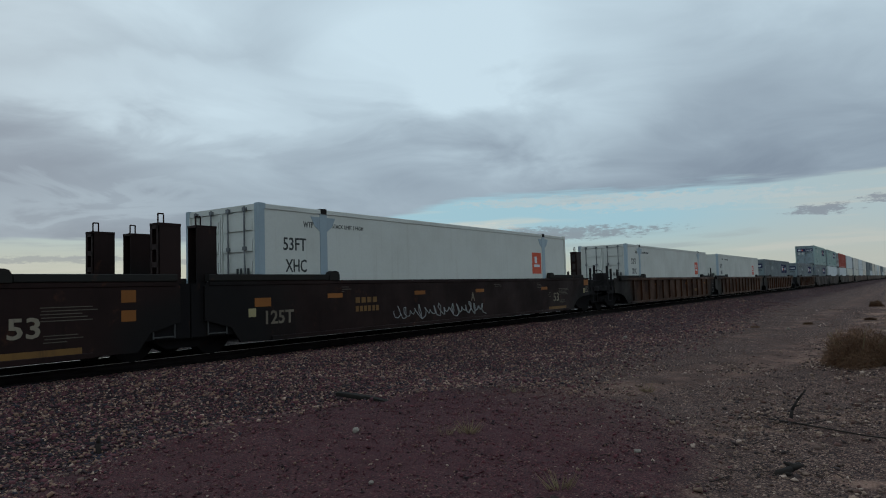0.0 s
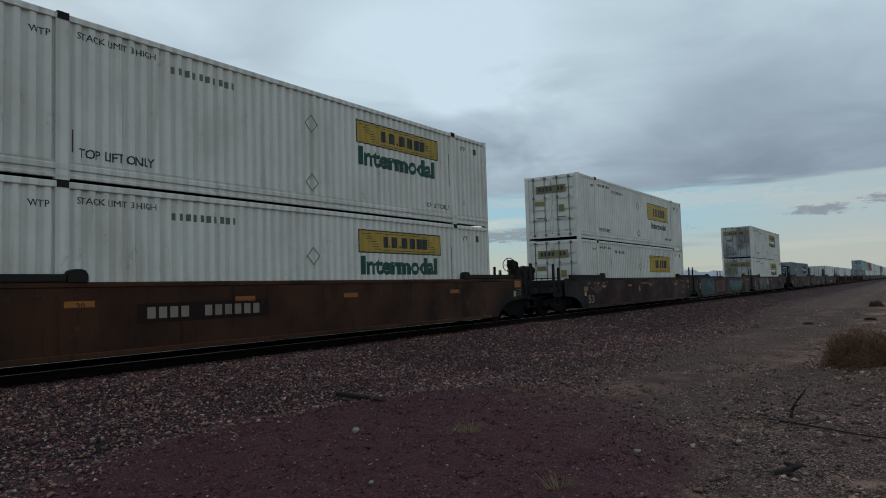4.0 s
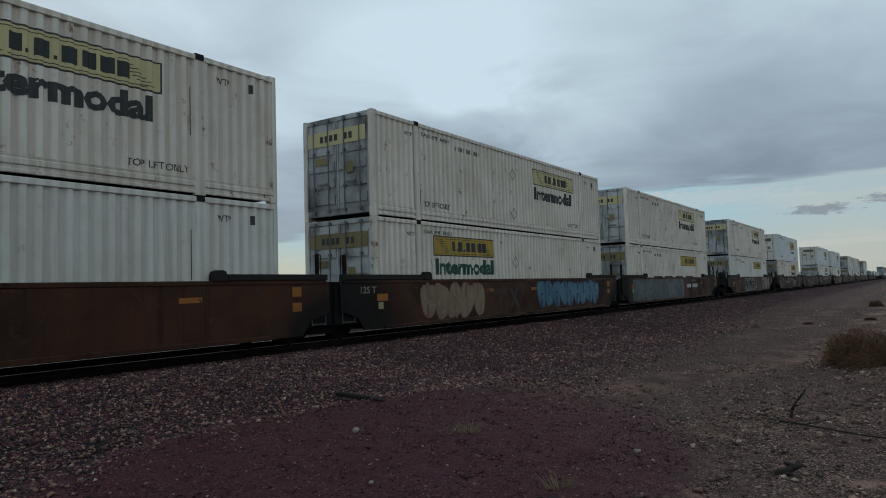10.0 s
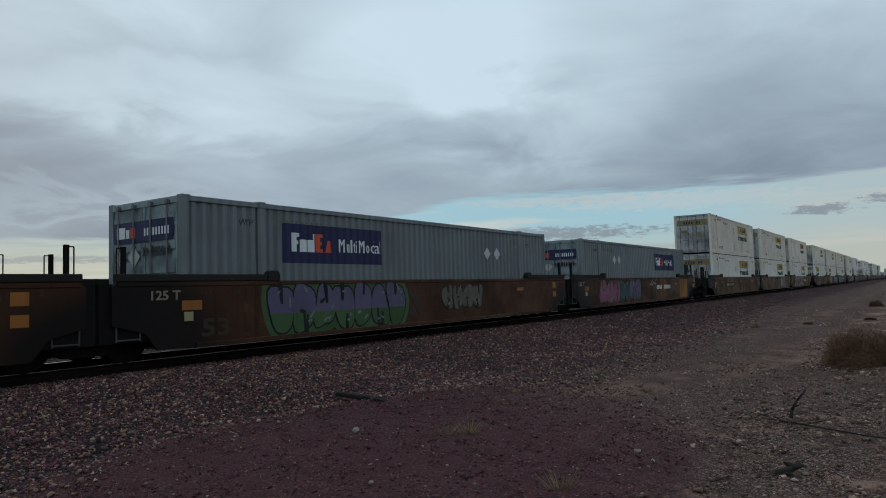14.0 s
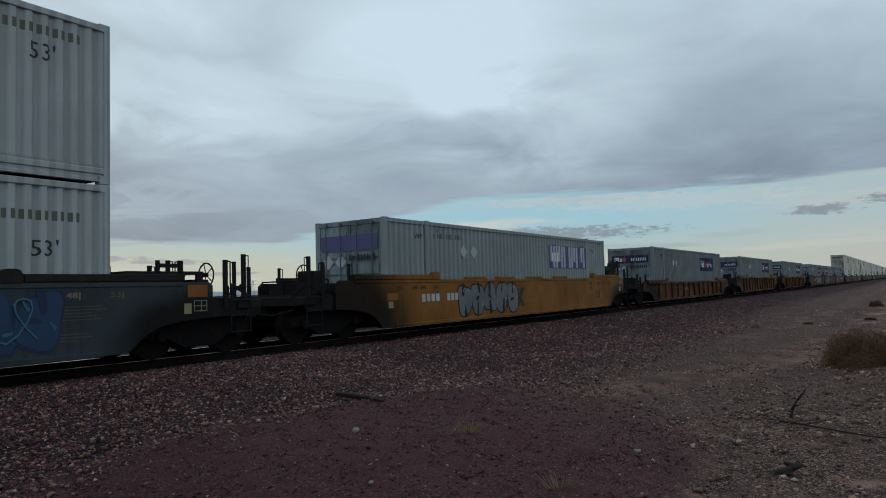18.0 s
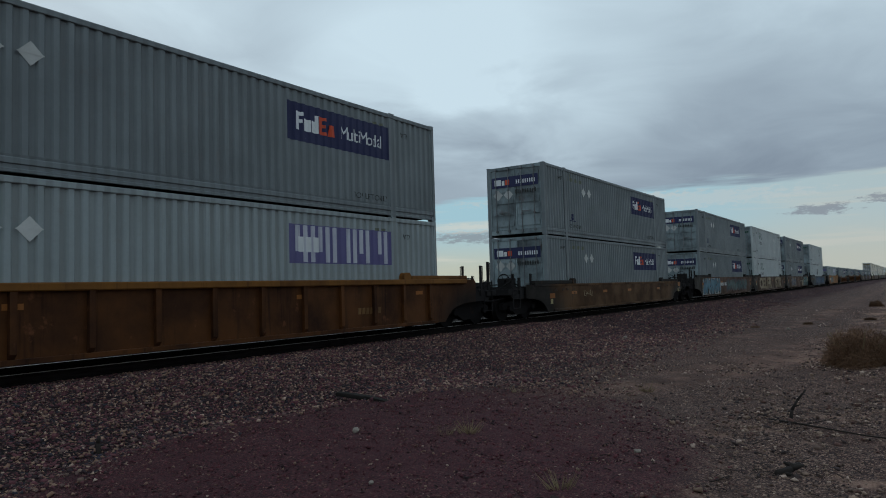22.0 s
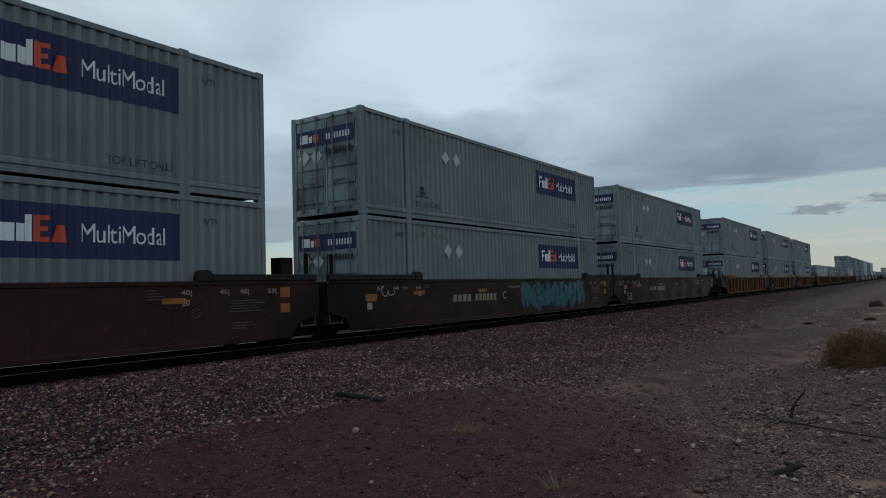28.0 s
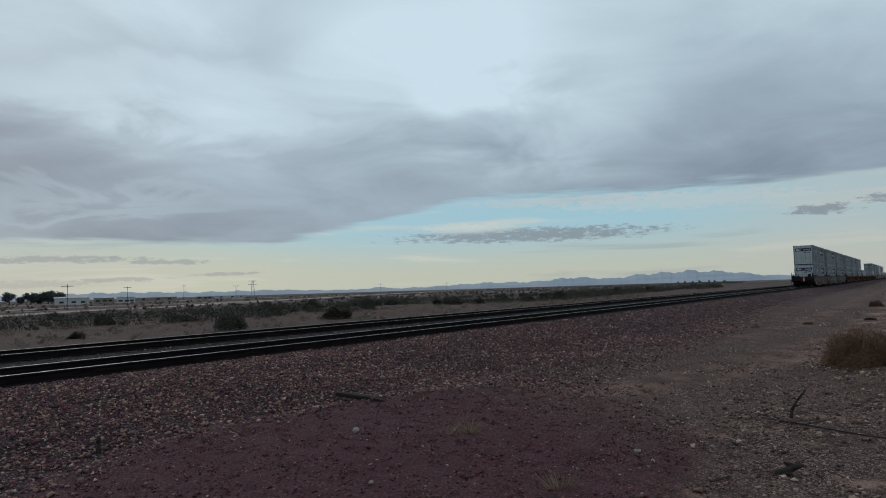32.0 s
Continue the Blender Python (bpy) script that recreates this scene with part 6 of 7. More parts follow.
def ground_material():
    m, n, b = material("desert_and_gravel_ground")
    p = n.put("ShaderNodeNewGeometry").outputs["Position"]
    x, y, z = n.xyz(p)
    big, mid = n.noise(p, 0.22, 5.0, 0.6), n.noise(p, 1.3, 6.0, 0.62)
    fine, grit = n.noise(p, 9.0, 6.0, 0.65), n.noise(p, 42.0, 4.0, 0.7)
    wob = n.math("MULTIPLY", n.math("SUBTRACT", n.noise(p, 0.55, 5.0, 0.6), 0.5), 3.6)

    def pebbles(scale):
        """A random number for each pebble and how near its rim is."""
        v = n.put("ShaderNodeTexVoronoi")
        n.plug(v.inputs["Vector"], n.vmul(p, (1.0, 1.0, 0.6)))
        v.inputs["Scale"].default_value = scale
        return n.xyz(v.outputs["Color"])[0], v.outputs["Distance"]

    def tones(r, cols):
        ramp = n.put("ShaderNodeValToRGB")
        ramp.color_ramp.interpolation = "CONSTANT"
        el = ramp.color_ramp.elements
        while len(el) < len(cols):
            el.new(0.5)
        for e, (at, col) in zip(el, cols):
            e.position, e.color = at, (*col, 1)
        n.plug(ramp.inputs[0], r)
        return ramp.outputs[0]
    r1, d1 = pebbles(30.0)
    r2, d2 = pebbles(62.0)
    # silt of the road, mottled with grit
    c = n.mix(n.ramp(mid, 0.35, 0.68), (0.034, 0.024, 0.022, 1), (0.090, 0.061, 0.048, 1))
    grains = tones(r2, [(0.0, (0.024, 0.018, 0.018)), (0.3, (0.088, 0.063, 0.050)), (0.52, (0.050, 0.033, 0.030)), (0.70, (0.16, 0.12, 0.088)), (0.89, (0.29, 0.235, 0.175))])
    c = n.mix(n.ramp(n.noise(p, 0.9, 5.0, 0.6), 0.36, 0.60, 0.95, 0.45), c, grains)
    # a pale lane worn smooth by wheels, bending away beside the track
    bend = n.math("SUBTRACT", n.math("MULTIPLY", n.math("POWER", 0.8825, n.math("SUBTRACT", x, 12.0)), 3.3), 12.3)
    off = n.math("ADD", n.math("SUBTRACT", y, bend), n.math("MULTIPLY", wob, 0.28))
    lane = n.math("MULTIPLY", n.ramp(n.math("ABSOLUTE", off), 0.15, 1.15, 1.0, 0.0), n.ramp(x, 8.5, 11.5))
    second = n.math("MULTIPLY", n.ramp(n.math("ABSOLUTE", n.math("SUBTRACT", off, 2.6)), 0.1, 0.9, 0.7, 0.0), n.ramp(x, 17.0, 24.0))
    lane = n.math("MAXIMUM", lane, second)
    dust = n.mix(n.ramp(mid, 0.35, 0.66), (0.068, 0.047, 0.037, 1), (0.190, 0.138, 0.102, 1))
    c = n.mix(n.math("MULTIPLY", lane, n.ramp(fine, 0.35, 0.62, 0.45, 0.95)), c, dust)
    # bare sandy spots
    spots = n.math("MULTIPLY", n.ramp(n.noise(p, 0.8, 5.0, 0.6), 0.53, 0.64), n.ramp(y, -11.4, -10.6, 0.85, 0.0))
    c = n.mix(spots, c, n.mix(fine, (0.18, 0.132, 0.096, 1), (0.34, 0.262, 0.195, 1)))
    # purple-red crushed stone spread beside the shoulder
    ex = n.math("DIVIDE", n.math("SUBTRACT", n.math("SUBTRACT", x, n.math("MULTIPLY", n.math("ADD", y, 8.5), 0.35)), 5.4), 5.2)
    ey = n.math("DIVIDE", n.math("ADD", y, 8.5), 3.0)
    rr = n.math("ADD", n.math("ADD", n.math("MULTIPLY", ex, ex), n.math("MULTIPLY", ey, ey)), n.math("MULTIPLY", n.math("ADD", wob, n.math("MULTIPLY", n.math("SUBTRACT", fine, 0.5), 1.2)), 0.22))
    red = n.math("MULTIPLY", n.ramp(rr, 0.78, 1.30, 0.97, 0.0), n.ramp(n.math("ADD", n.math("SUBTRACT", x, n.math("MULTIPLY", y, 0.9)), n.math("MULTIPLY", wob, 0.6)), 15.0, 18.8, 1.0, 0.35))
    crushed = tones(r2, [(0.0, (0.026, 0.010, 0.013)), (0.28, (0.070, 0.024, 0.031)), (0.52, (0.040, 0.014, 0.019)), (0.70, (0.094, 0.036, 0.042)), (0.90, (0.052, 0.036, 0.036)), (0.96, (0.17, 0.11, 0.09))])
    crushed = n.mix(n.ramp(mid, 0.35, 0.65, 0.55, 0.1), crushed, n.mix(fine, (0.026, 0.010, 0.013, 1), (0.078, 0.028, 0.034, 1)))
    c = n.mix(red, c, crushed)
    # ballast stone under and between the loose pieces
    sh = n.ramp(n.math("SUBTRACT", n.math("ADD", y, n.math("MULTIPLY", wob, 0.6)), n.ramp(x, 14.0, 45.0, 0.0, 1.9, False)), -8.9, -6.4)
    stone = tones(r1, [(0.0, (0.026, 0.017, 0.020)), (0.2, (0.092, 0.039, 0.046)), (0.42, (0.056, 0.021, 0.028)), (0.58, (0.105, 0.075, 0.066)), (0.72, (0.16, 0.105, 0.072)), (0.82, (0.030, 0.031, 0.040)), (0.91, (0.22, 0.17, 0.13))])
    bal = n.mix(n.ramp(d1, 0.30, 0.62), stone, (0.010, 0.008, 0.009, 1))
    bal = n.mix(n.ramp(x, 10.0, 24.0, 0.0, 0.45), bal, n.mix(fine, (0.036, 0.018, 0.021, 1), (0.072, 0.036, 0.038, 1)))
    sh = n.math("MULTIPLY", sh, n.math("SUBTRACT", 1.0, red))
    c = n.mix(sh, c, bal)
    # oil-black bed between and beside the rails
    bed = n.math("MULTIPLY", n.ramp(n.math("ADD", y, n.math("MULTIPLY", wob, 0.06)), -1.25, -0.80), n.ramp(y, 6.0, 6.8, 1.0, 0.0))
    c = n.mix(bed, c, n.mix(fine, (0.005, 0.0045, 0.005, 1), (0.016, 0.013, 0.013, 1)))
    # sand and desert soil beyond the tracks
    sand = n.mix(n.ramp(mid, 0.3, 0.7), (0.064, 0.045, 0.036, 1), (0.112, 0.080, 0.062, 1))
    sand = n.mix(n.ramp(n.noise(p, 0.30, 6.0, 0.65), 0.46, 0.62, 0.0, 0.6), sand, (0.052, 0.042, 0.032, 1))
    scrub = n.mix(n.ramp(n.noise(p, 0.035, 6.0, 0.62), 0.36, 0.56), sand, (0.050, 0.042, 0.032, 1))
    sand = n.mix(n.ramp(y, 30.0, 75.0), sand, scrub)
    road = n.math("SUBTRACT", y, n.math("MULTIPLY", x, 0.54))
    sand = n.mix(n.math("MULTIPLY", n.math("MULTIPLY", n.ramp(y, 70.0, 80.0), n.ramp(road, 88.0, 90.0)), n.ramp(road, 97.0, 99.0, 0.9, 0.0)), sand, (0.36, 0.335, 0.30, 1))
    for y0, y1, k in ((152.0, 160.0, 0.5), (190.0, 205.0, 0.6), (330.0, 372.0, 0.5)):
        sand = n.mix(n.math("MULTIPLY", n.math("MULTIPLY", n.ramp(y, y0 - 2, y0), n.ramp(y, y1, y1 + 2, 1.0, 0.0)), k), sand, (0.30, 0.255, 0.215, 1))
    c = n.mix(n.ramp(y, 6.9, 8.4), c, sand)
    c = n.mix(n.ramp(grit, 0.40, 0.75, 0.0, 0.40), c, n.vmul(c, (0.35, 0.35, 0.36)))
    c = n.mix(n.ramp(grit, 0.64, 0.80, 0.0, 0.22), c, (0.18, 0.15, 0.13, 1))
    c = n.vmul(c, (1.26, 1.0, 1.02))  # the iron-red cast of the local stone
    n.plug(b.inputs["Base Color"], c)
    b.inputs["Roughness"].default_value = 0.95
    b.inputs["Specular IOR Level"].default_value = 0.25
    rise = n.math("ADD", n.math("MULTIPLY", fine, 0.8), n.math("MULTIPLY", grit, 0.3))
    rise = n.math("SUBTRACT", rise, n.math("MULTIPLY", n.math("MULTIPLY", d1, sh), 1.1))
    rise = n.math("SUBTRACT", rise, n.math("MULTIPLY", d2, 0.45))
    bump(n, b, rise, 1.0, 0.035)
    return m


M["ground"] = ground_material()


def grown(a, b, first, rate):
    out, s, x = [], first, a
    while x < b:
        x += s
        s *= rate
        out.append(x)
    return out


def build_ground():
    xs = [-x for x in reversed(grown(1.0, 1500, 0.25, 1.16))] + list(np.arange(-1.0, 26.0, 0.14)) + grown(26.0, 4700, 0.2, 1.075)
    ys = [-13.0 - y for y in reversed(grown(1.0, 1500, 0.2, 1.2))] + list(np.arange(-14.0, 9.0, 0.14)) + grown(9.0, 4700, 0.25, 1.085)
    gx, gy = np.meshgrid(xs, ys)
    gz = height(gx, gy)
    rough = np.random.default_rng(4).normal(0, 1, gx.shape)
    near = np.clip(1 - np.hypot(gx - 8, gy + 8) / 40, 0, 1)
    gz = gz + rough * 0.012 * near
    v = np.stack([gx, gy, gz], -1).reshape(-1, 3)
    nx, ny = len(xs), len(ys)
    i = np.arange(nx * ny).reshape(ny, nx)
    f = np.stack([i[:-1, :-1], i[:-1, 1:], i[1:, 1:], i[1:, :-1]], -1).reshape(-1, 4)
    me = bpy.data.meshes.new("ground")
    me.vertices.add(len(v)), me.loops.add(4 * len(f)), me.polygons.add(len(f))
    me.vertices.foreach_set("co", v.ravel())
    me.loops.foreach_set("vertex_index", f.ravel())
    me.polygons.foreach_set("loop_start", np.arange(0, 4 * len(f), 4))
    me.update()
    me.shade_smooth()
    me.materials.append(M["ground"])
    tagged(new("ground", me), "gravel and silt ground with purple-red crushed stone", "ground", kind="structure")


build_ground()


# ---- two tracks ----
def rail_steel(name, base, rough, metal):
    m, n, b = material(name)
    p = n.put("ShaderNodeNewGeometry").outputs["Position"]
    v = n.noise(n.vmul(p, (1.0, 8.0, 8.0)), 3.0, 5.0, 0.6)
    n.plug(b.inputs["Base Color"], n.mix(n.ramp(v, 0.35, 0.7), (*base, 1), (base[0] * 0.5, base[1] * 0.45, base[2] * 0.42, 1)))
    n.plug(b.inputs["Roughness"], n.ramp(v, 0.3, 0.7, rough, rough + 0.15))
    b.inputs["Metallic"].default_value = metal
    b.inputs["Specular IOR Level"].default_value = 0.5 if metal else 0.08
    return m


M["railweb"] = rail_steel("rusty_rail_web", (0.014, 0.011, 0.011), 0.85, 0.0)
M["railhead"] = rail_steel("polished_rail_head", (0.40, 0.41, 0.42), 0.30, 1.0)
M["tie"] = paint("creosoted_tie", (0.024, 0.019, 0.018), (0.038, 0.033, 0.030), 0.5, 0.3, rough=0.9, sheen=0.1)


def build_tracks():
    profile = [(-0.07, -0.180), (0.07, -0.180), (0.07, -0.168), (0.012, -0.150), (0.009, -0.045), (0.037, -0.034), (0.037, -0.006), (0.030, -0.001), (-0.030, -0.001), (-0.037, -0.006), (-0.037, -0.034), (-0.009, -0.045), (-0.012, -0.150), (-0.07, -0.168)]
    tie = Geo()
    tie.box(-0.115, 0.115, -1.28, 1.28, -0.36, -0.1805, 0.0)
    tie_mesh = tie.mesh("tie", M["tie"])
    for k, yc in ((1, 0.0), (2, 4.964)):
        bed = tagged(new("railway_track_%d" % k), "single railway track with polished rails on dark creosoted ties", "railway track", kind="structure")
        bed.matrix_basis = pose(0, yc, 0)
        for s in (-1, 1):
            r = geo_part("rail", (s,), "railweb", lambda g, s=s: g.prism([(s * 0.755 + a, z) for a, z in profile], -980, 4400), bed, "steel rail with rusty web")
            geo_part("running_band", (s,), "railhead", lambda g, s=s: g.box(-980, 4400, s * 0.755 - 0.028, s * 0.755 + 0.028, -0.001, 0.003), r, "polished running surface")
        rest = Geo()
        i, x = 0, -60.0
        while x < 420:
            if 0 < x < 42 and k == 1:
                t = part("tie", tie_mesh, bed)
                t.location.x = x
                t.rotation_euler.z = radians(random.uniform(-0.8, 0.8))
            else:
                rest.box(x - 0.115, x + 0.115, -1.28, 1.28, -0.36, -0.1805)
            x += 0.52
        far_ties = part("distant_ties", rest.mesh("distant_ties", M["tie"]), bed)
        far_ties["kind"] = "stuff"


build_tracks()


# ---- loose stone ----
def stone_material(name, tones):
    m, n, b = material(name)
    g = n.put("ShaderNodeNewGeometry")
    r = g.outputs["Random Per Island"]
    ramp = n.put("ShaderNodeValToRGB")
    ramp.color_ramp.interpolation = "CONSTANT"
    el = ramp.color_ramp.elements
    while len(el) < len(tones):
        el.new(0.5)
    for e, (at, col) in zip(el, tones):
        e.position, e.color = at, (col[0] * 1.14, col[1] * 0.98, col[2] * 0.98, 1)
    n.plug(ramp.inputs[0], r)
    v = n.noise(g.outputs["Position"], 38.0, 4.0, 0.65)
    n.plug(b.inputs["Base Color"], n.mix(n.ramp(v, 0.35, 0.8, 0.0, 0.30), ramp.outputs[0], (0.030, 0.022, 0.022, 1)))
    b.inputs["Roughness"].default_value = 0.9
    b.inputs["Specular IOR Level"].default_value = 0.3
    bump(n, b, v, 0.5, 0.01)
    return m


M["ballast"] = stone_material("mixed_ballast_stone", [(0.0, (0.034, 0.022, 0.026)), (0.16, (0.135, 0.058, 0.066)), (0.36, (0.072, 0.028, 0.036)), (0.48, (0.150, 0.110, 0.097)), (0.60, (0.225, 0.148, 0.102)), (0.71, (0.036, 0.038, 0.050)), (0.80, (0.115, 0.050, 0.058)), (0.86, (0.29, 0.210, 0.150)), (0.955, (0.42, 0.335, 0.255))])
M["gravel"] = stone_material("purple_red_gravel", [(0.0, (0.072, 0.024, 0.031)), (0.30, (0.125, 0.044, 0.053)), (0.58, (0.028, 0.014, 0.018)), (0.76, (0.125, 0.075, 0.064)), (0.91, (0.21, 0.15, 0.11)), (0.975, (0.33, 0.28, 0.22))])
M["palestone"] = stone_material("pale_broken_stone", [(0.0, (0.125, 0.094, 0.075)), (0.25, (0.200, 0.152, 0.112)), (0.42, (0.050, 0.040, 0.038)), (0.64, (0.125, 0.076, 0.064)), (0.78, (0.28, 0.225, 0.17)), (0.93, (0.42, 0.36, 0.29))])
ICO_V = []
for a, b in ((1, 1.618), (-1, 1.618), (1, -1.618), (-1, -1.618)):
    ICO_V += [(0, a, b), (a, b, 0), (b, 0, a)]
ICO_V = np.array(ICO_V) / 1.902


def hull_faces(pts):
    bm = bmesh.new()
    for q in pts:
        bm.verts.new(q)
    bmesh.ops.convex_hull(bm, input=bm.verts)
    bm.verts.ensure_lookup_table()
    bm.verts.index_update()
    v = np.array([t.co for t in bm.verts])
    f = np.array([[l.vert.index for l in t.loops] for t in bm.faces if len(t.verts) == 3])
    bm.free()
    return v, f


def stones(name, x, y, size, mat, seed, label, sink=0.30):
    """Many broken stones as one mesh."""
    rng = np.random.default_rng(seed)
    shapes = []
    for k in range(9):  # few-cornered, sharp-edged lumps
        q = rng.normal(0, 1, (8, 3))
        q = q / np.linalg.norm(q, axis=1)[:, None] * rng.uniform(0.8, 1.2, (8, 1)) * np.array([1.1, rng.uniform(0.6, 0.95), rng.uniform(0.5, 0.8)])
        shapes.append(hull_faces([Vector(p) for p in q]))
    pick = rng.integers(0, 9, len(x))
    z = height(x, y)
    av, af, base = [], [], 0
    for k, (v, f) in enumerate(shapes):
        s = np.nonzero(pick == k)[0]
        if not len(s):
            continue
        ang, tl = rng.uniform(0, 6.283, len(s)), rng.normal(0, 0.35, len(s))
        p = np.repeat(v[None], len(s), 0) * size[s][:, None, None]
        py, pz = p[..., 1] * np.cos(tl)[:, None] - p[..., 2] * np.sin(tl)[:, None], p[..., 1] * np.sin(tl)[:, None] + p[..., 2] * np.cos(tl)[:, None]
        px = p[..., 0] * np.cos(ang)[:, None] - py * np.sin(ang)[:, None]
        qy = p[..., 0] * np.sin(ang)[:, None] + py * np.cos(ang)[:, None]
        w = np.stack([px + x[s][:, None], qy + y[s][:, None], pz + (z[s] + size[s] * sink)[:, None]], -1)
        av.append(w.reshape(-1, 3))
        af.append((f[None] + (base + np.arange(len(s)) * len(v))[:, None, None]).reshape(-1, 3))
        base += len(s) * len(v)
    v, f = np.concatenate(av), np.concatenate(af)
    me = bpy.data.meshes.new(name)
    me.vertices.add(len(v)), me.loops.add(3 * len(f)), me.polygons.add(len(f))
    me.vertices.foreach_set("co", v.ravel())
    me.loops.foreach_set("vertex_index", f.ravel().astype(np.int32))
    me.polygons.foreach_set("loop_start", np.arange(0, 3 * len(f), 3, dtype=np.int32))
    me.update()
    me.materials.append(M[mat])
    tagged(new(name, me), label, "stones", kind="stuff")


def scatter(rng, n, x0, x1, y0, y1):
    return rng.uniform(x0, x1, n), rng.uniform(y0, y1, n)


def build_stones():
    rng = np.random.default_rng(11)

    def spread(lots):
        x, y = [], []
        for n, x0, x1, y0, y1 in lots:
            a, b = scatter(rng, n, x0, x1, y0, y1)
            s = a > 0.40 * (b + 13.05) - 0.4  # nothing on the far side of the near slope
            x.append(a[s]), y.append(b[s])
        return np.concatenate(x), np.concatenate(y)

    def inset(x):
        """The shoulder narrows along the track."""
        return 1.9 * np.clip((x - 14) / 31, 0, 1)
    x, y = spread(((48000, 1.5, 12, -6.6, -0.86), (25000, 12, 24, -6.4, -0.86), (10000, 24, 55, -6.9, -0.86), (4000, 55, 140, -7.2, -0.86), (9000, 1.5, 12, -8.6, -6.2), (13000, 10, 30, -9.0, -6.2), (3000, 30, 60, -9.0, -6.8), (1200, 4, 30, -0.6, 0.6), (3500, 4, 40, 0.9, 4.1)))
    size = np.clip(rng.lognormal(-3.93, 0.36, len(x)), 0.009, 0.055) * np.where(x > 24, 1.4, 1.0)
    keep = (size < np.where(y > -1.4, 0.032, 1.0)) & (heap(x, y) + rng.normal(0, 0.24, len(x)) > 1.0) & (y < np.where(x > 24, -1.35, 9.0)) & (rng.random(len(x)) < np.clip((y - inset(x) + 9.0) / 2.4, 0.0, 1.0) ** 0.8)
    stones("ballast_stones", x[keep], y[keep], size[keep], "ballast", 21, "loose grey and red ballast stones along the track shoulder")
    x, y = spread(((32000, 0.5, 12.5, -12.7, -5.3),))
    inside = heap(x, y) + rng.normal(0, 0.20, len(x)) < 1.10
    stones("red_gravel", x[inside], y[inside], np.clip(rng.lognormal(-4.55, 0.42, inside.sum()), 0.005, 0.03), "gravel", 22, "fine purple-red crushed gravel")
    x, y = spread(((30000, 2.5, 17, -13.6, -6.0), (14000, 17, 44, -14.0, -6.4)))
    clump = np.sin(x * 1.9 + y * 0.8) + np.sin(y * 2.7 - x * 0.7 + 1.0) + rng.normal(0, 0.9, len(x))
    out = (heap(x, y) + rng.normal(0, 0.28, len(x)) > 1.02) & (clump > np.where((y > -10.8) & (y < -8.4) & (x > 9), 0.3, -0.5))
    stones("road_stones", x[out], y[out], np.clip(rng.lognormal(-4.35, 0.48, out.sum()), 0.006, 0.05), "palestone", 23, "small pale stones scattered on the silt road")
    x, y = spread(((9000, 7.5, 24, -14.5, -11.0),))
    clump = np.sin(x * 1.3 + 0.4) + np.sin(y * 2.3 - x * 0.5) + rng.normal(0, 0.7, len(x))
    x, y = x[clump > -0.3], y[clump > -0.3]
    stones("rubble", x, y, np.clip(rng.lognormal(-4.0, 0.40, len(x)), 0.010, 0.045), "palestone", 24, "broken pale rubble beside the road")


build_stones()


M["chalk"] = paint("chalky_stone", (0.30, 0.26, 0.22), (0.16, 0.13, 0.11), 0.6, 0.3, rough=0.95)


def single_stone(x, y, r, seed, label):
    rng = np.random.default_rng(seed)
    v, f = hull_faces([Vector(p) for p in ICO_V * rng.uniform(0.75, 1.1, (12, 1)) * np.array([1, 0.8, 0.7]) * r])
    me = bpy.data.meshes.new("stone")
    me.from_pydata([tuple(a) for a in v], [], [tuple(a) for a in f])
    me.materials.append(M["chalk"])
    ob = tagged(new("stone", me), label, "stone", "single pale stones")
    ob.matrix_basis = pose(x, y, float(height(x, y)) + r * 0.4, 0, 0, 30 * seed)


for i, (x, y, r) in enumerate(((6.14, -7.56, 0.06), (9.3, -8.7, 0.03), (8.3, -8.1, 0.022), (6.8, -10.7, 0.04), (10.5, -5.4, 0.05), (4.6, -9.1, 0.03), (22.0, -5.2, 0.10), (26.0, -9.5, 0.09))):
    single_stone(x, y, r, i + 1, "pale chalky stone lying on the gravel")

M["deadwood"] = paint("weathered_dead_wood", (0.020, 0.015, 0.013), (0.05, 0.038, 0.03), 0.6, 0.3, rough=0.9)
M["straw"] = paint("dry_straw", (0.24, 0.18, 0.10), (0.12, 0.09, 0.05), 0.6, 0.2, rough=0.9)


def limb(g, pts, r0, r1, n=7):
    k = len(pts) - 1
    for i in range(k):
        g.rod(pts[i], pts[i + 1], r0 + (r1 - r0) * i / k, n, r0 + (r1 - r0) * (i + 1) / k)


def wood(name, label, x, y, pts, r0, r1, extra=()):
    g = Geo()
    limb(g, [Vector(p) for p in pts], r0, r1)
    for q in extra:
        limb(g, [Vector(p) for p in q], r1 * 1.2, r1 * 0.5, 5)
    ob = tagged(new(name, g.mesh(name, M["deadwood"], True)), label, "wood")
    ob.matrix_basis = pose(x, y, float(height(x, y)))


wood("dead_branch", "dark dead branch leaning up out of the gravel", 9.57, -11.71, [(0, 0, -0.03), (0.02, -0.02, 0.12), (0.07, -0.08, 0.24), (0.13, -0.17, 0.36)], 0.026, 0.010, [[(0.05, -0.05, 0.16), (0.0, -0.12, 0.2)]])
wood("fallen_branch", "long thin dead branch lying on the silt", 9.0, -12.0, [(0.4, 0.5, 0.02), (0.1, 0.05, 0.04), (-0.2, -0.55, 0.03), (-0.35, -1.0, 0.04)], 0.013, 0.006, [[(0.1, 0.05, 0.05), (0.35, -0.2, 0.09)]])
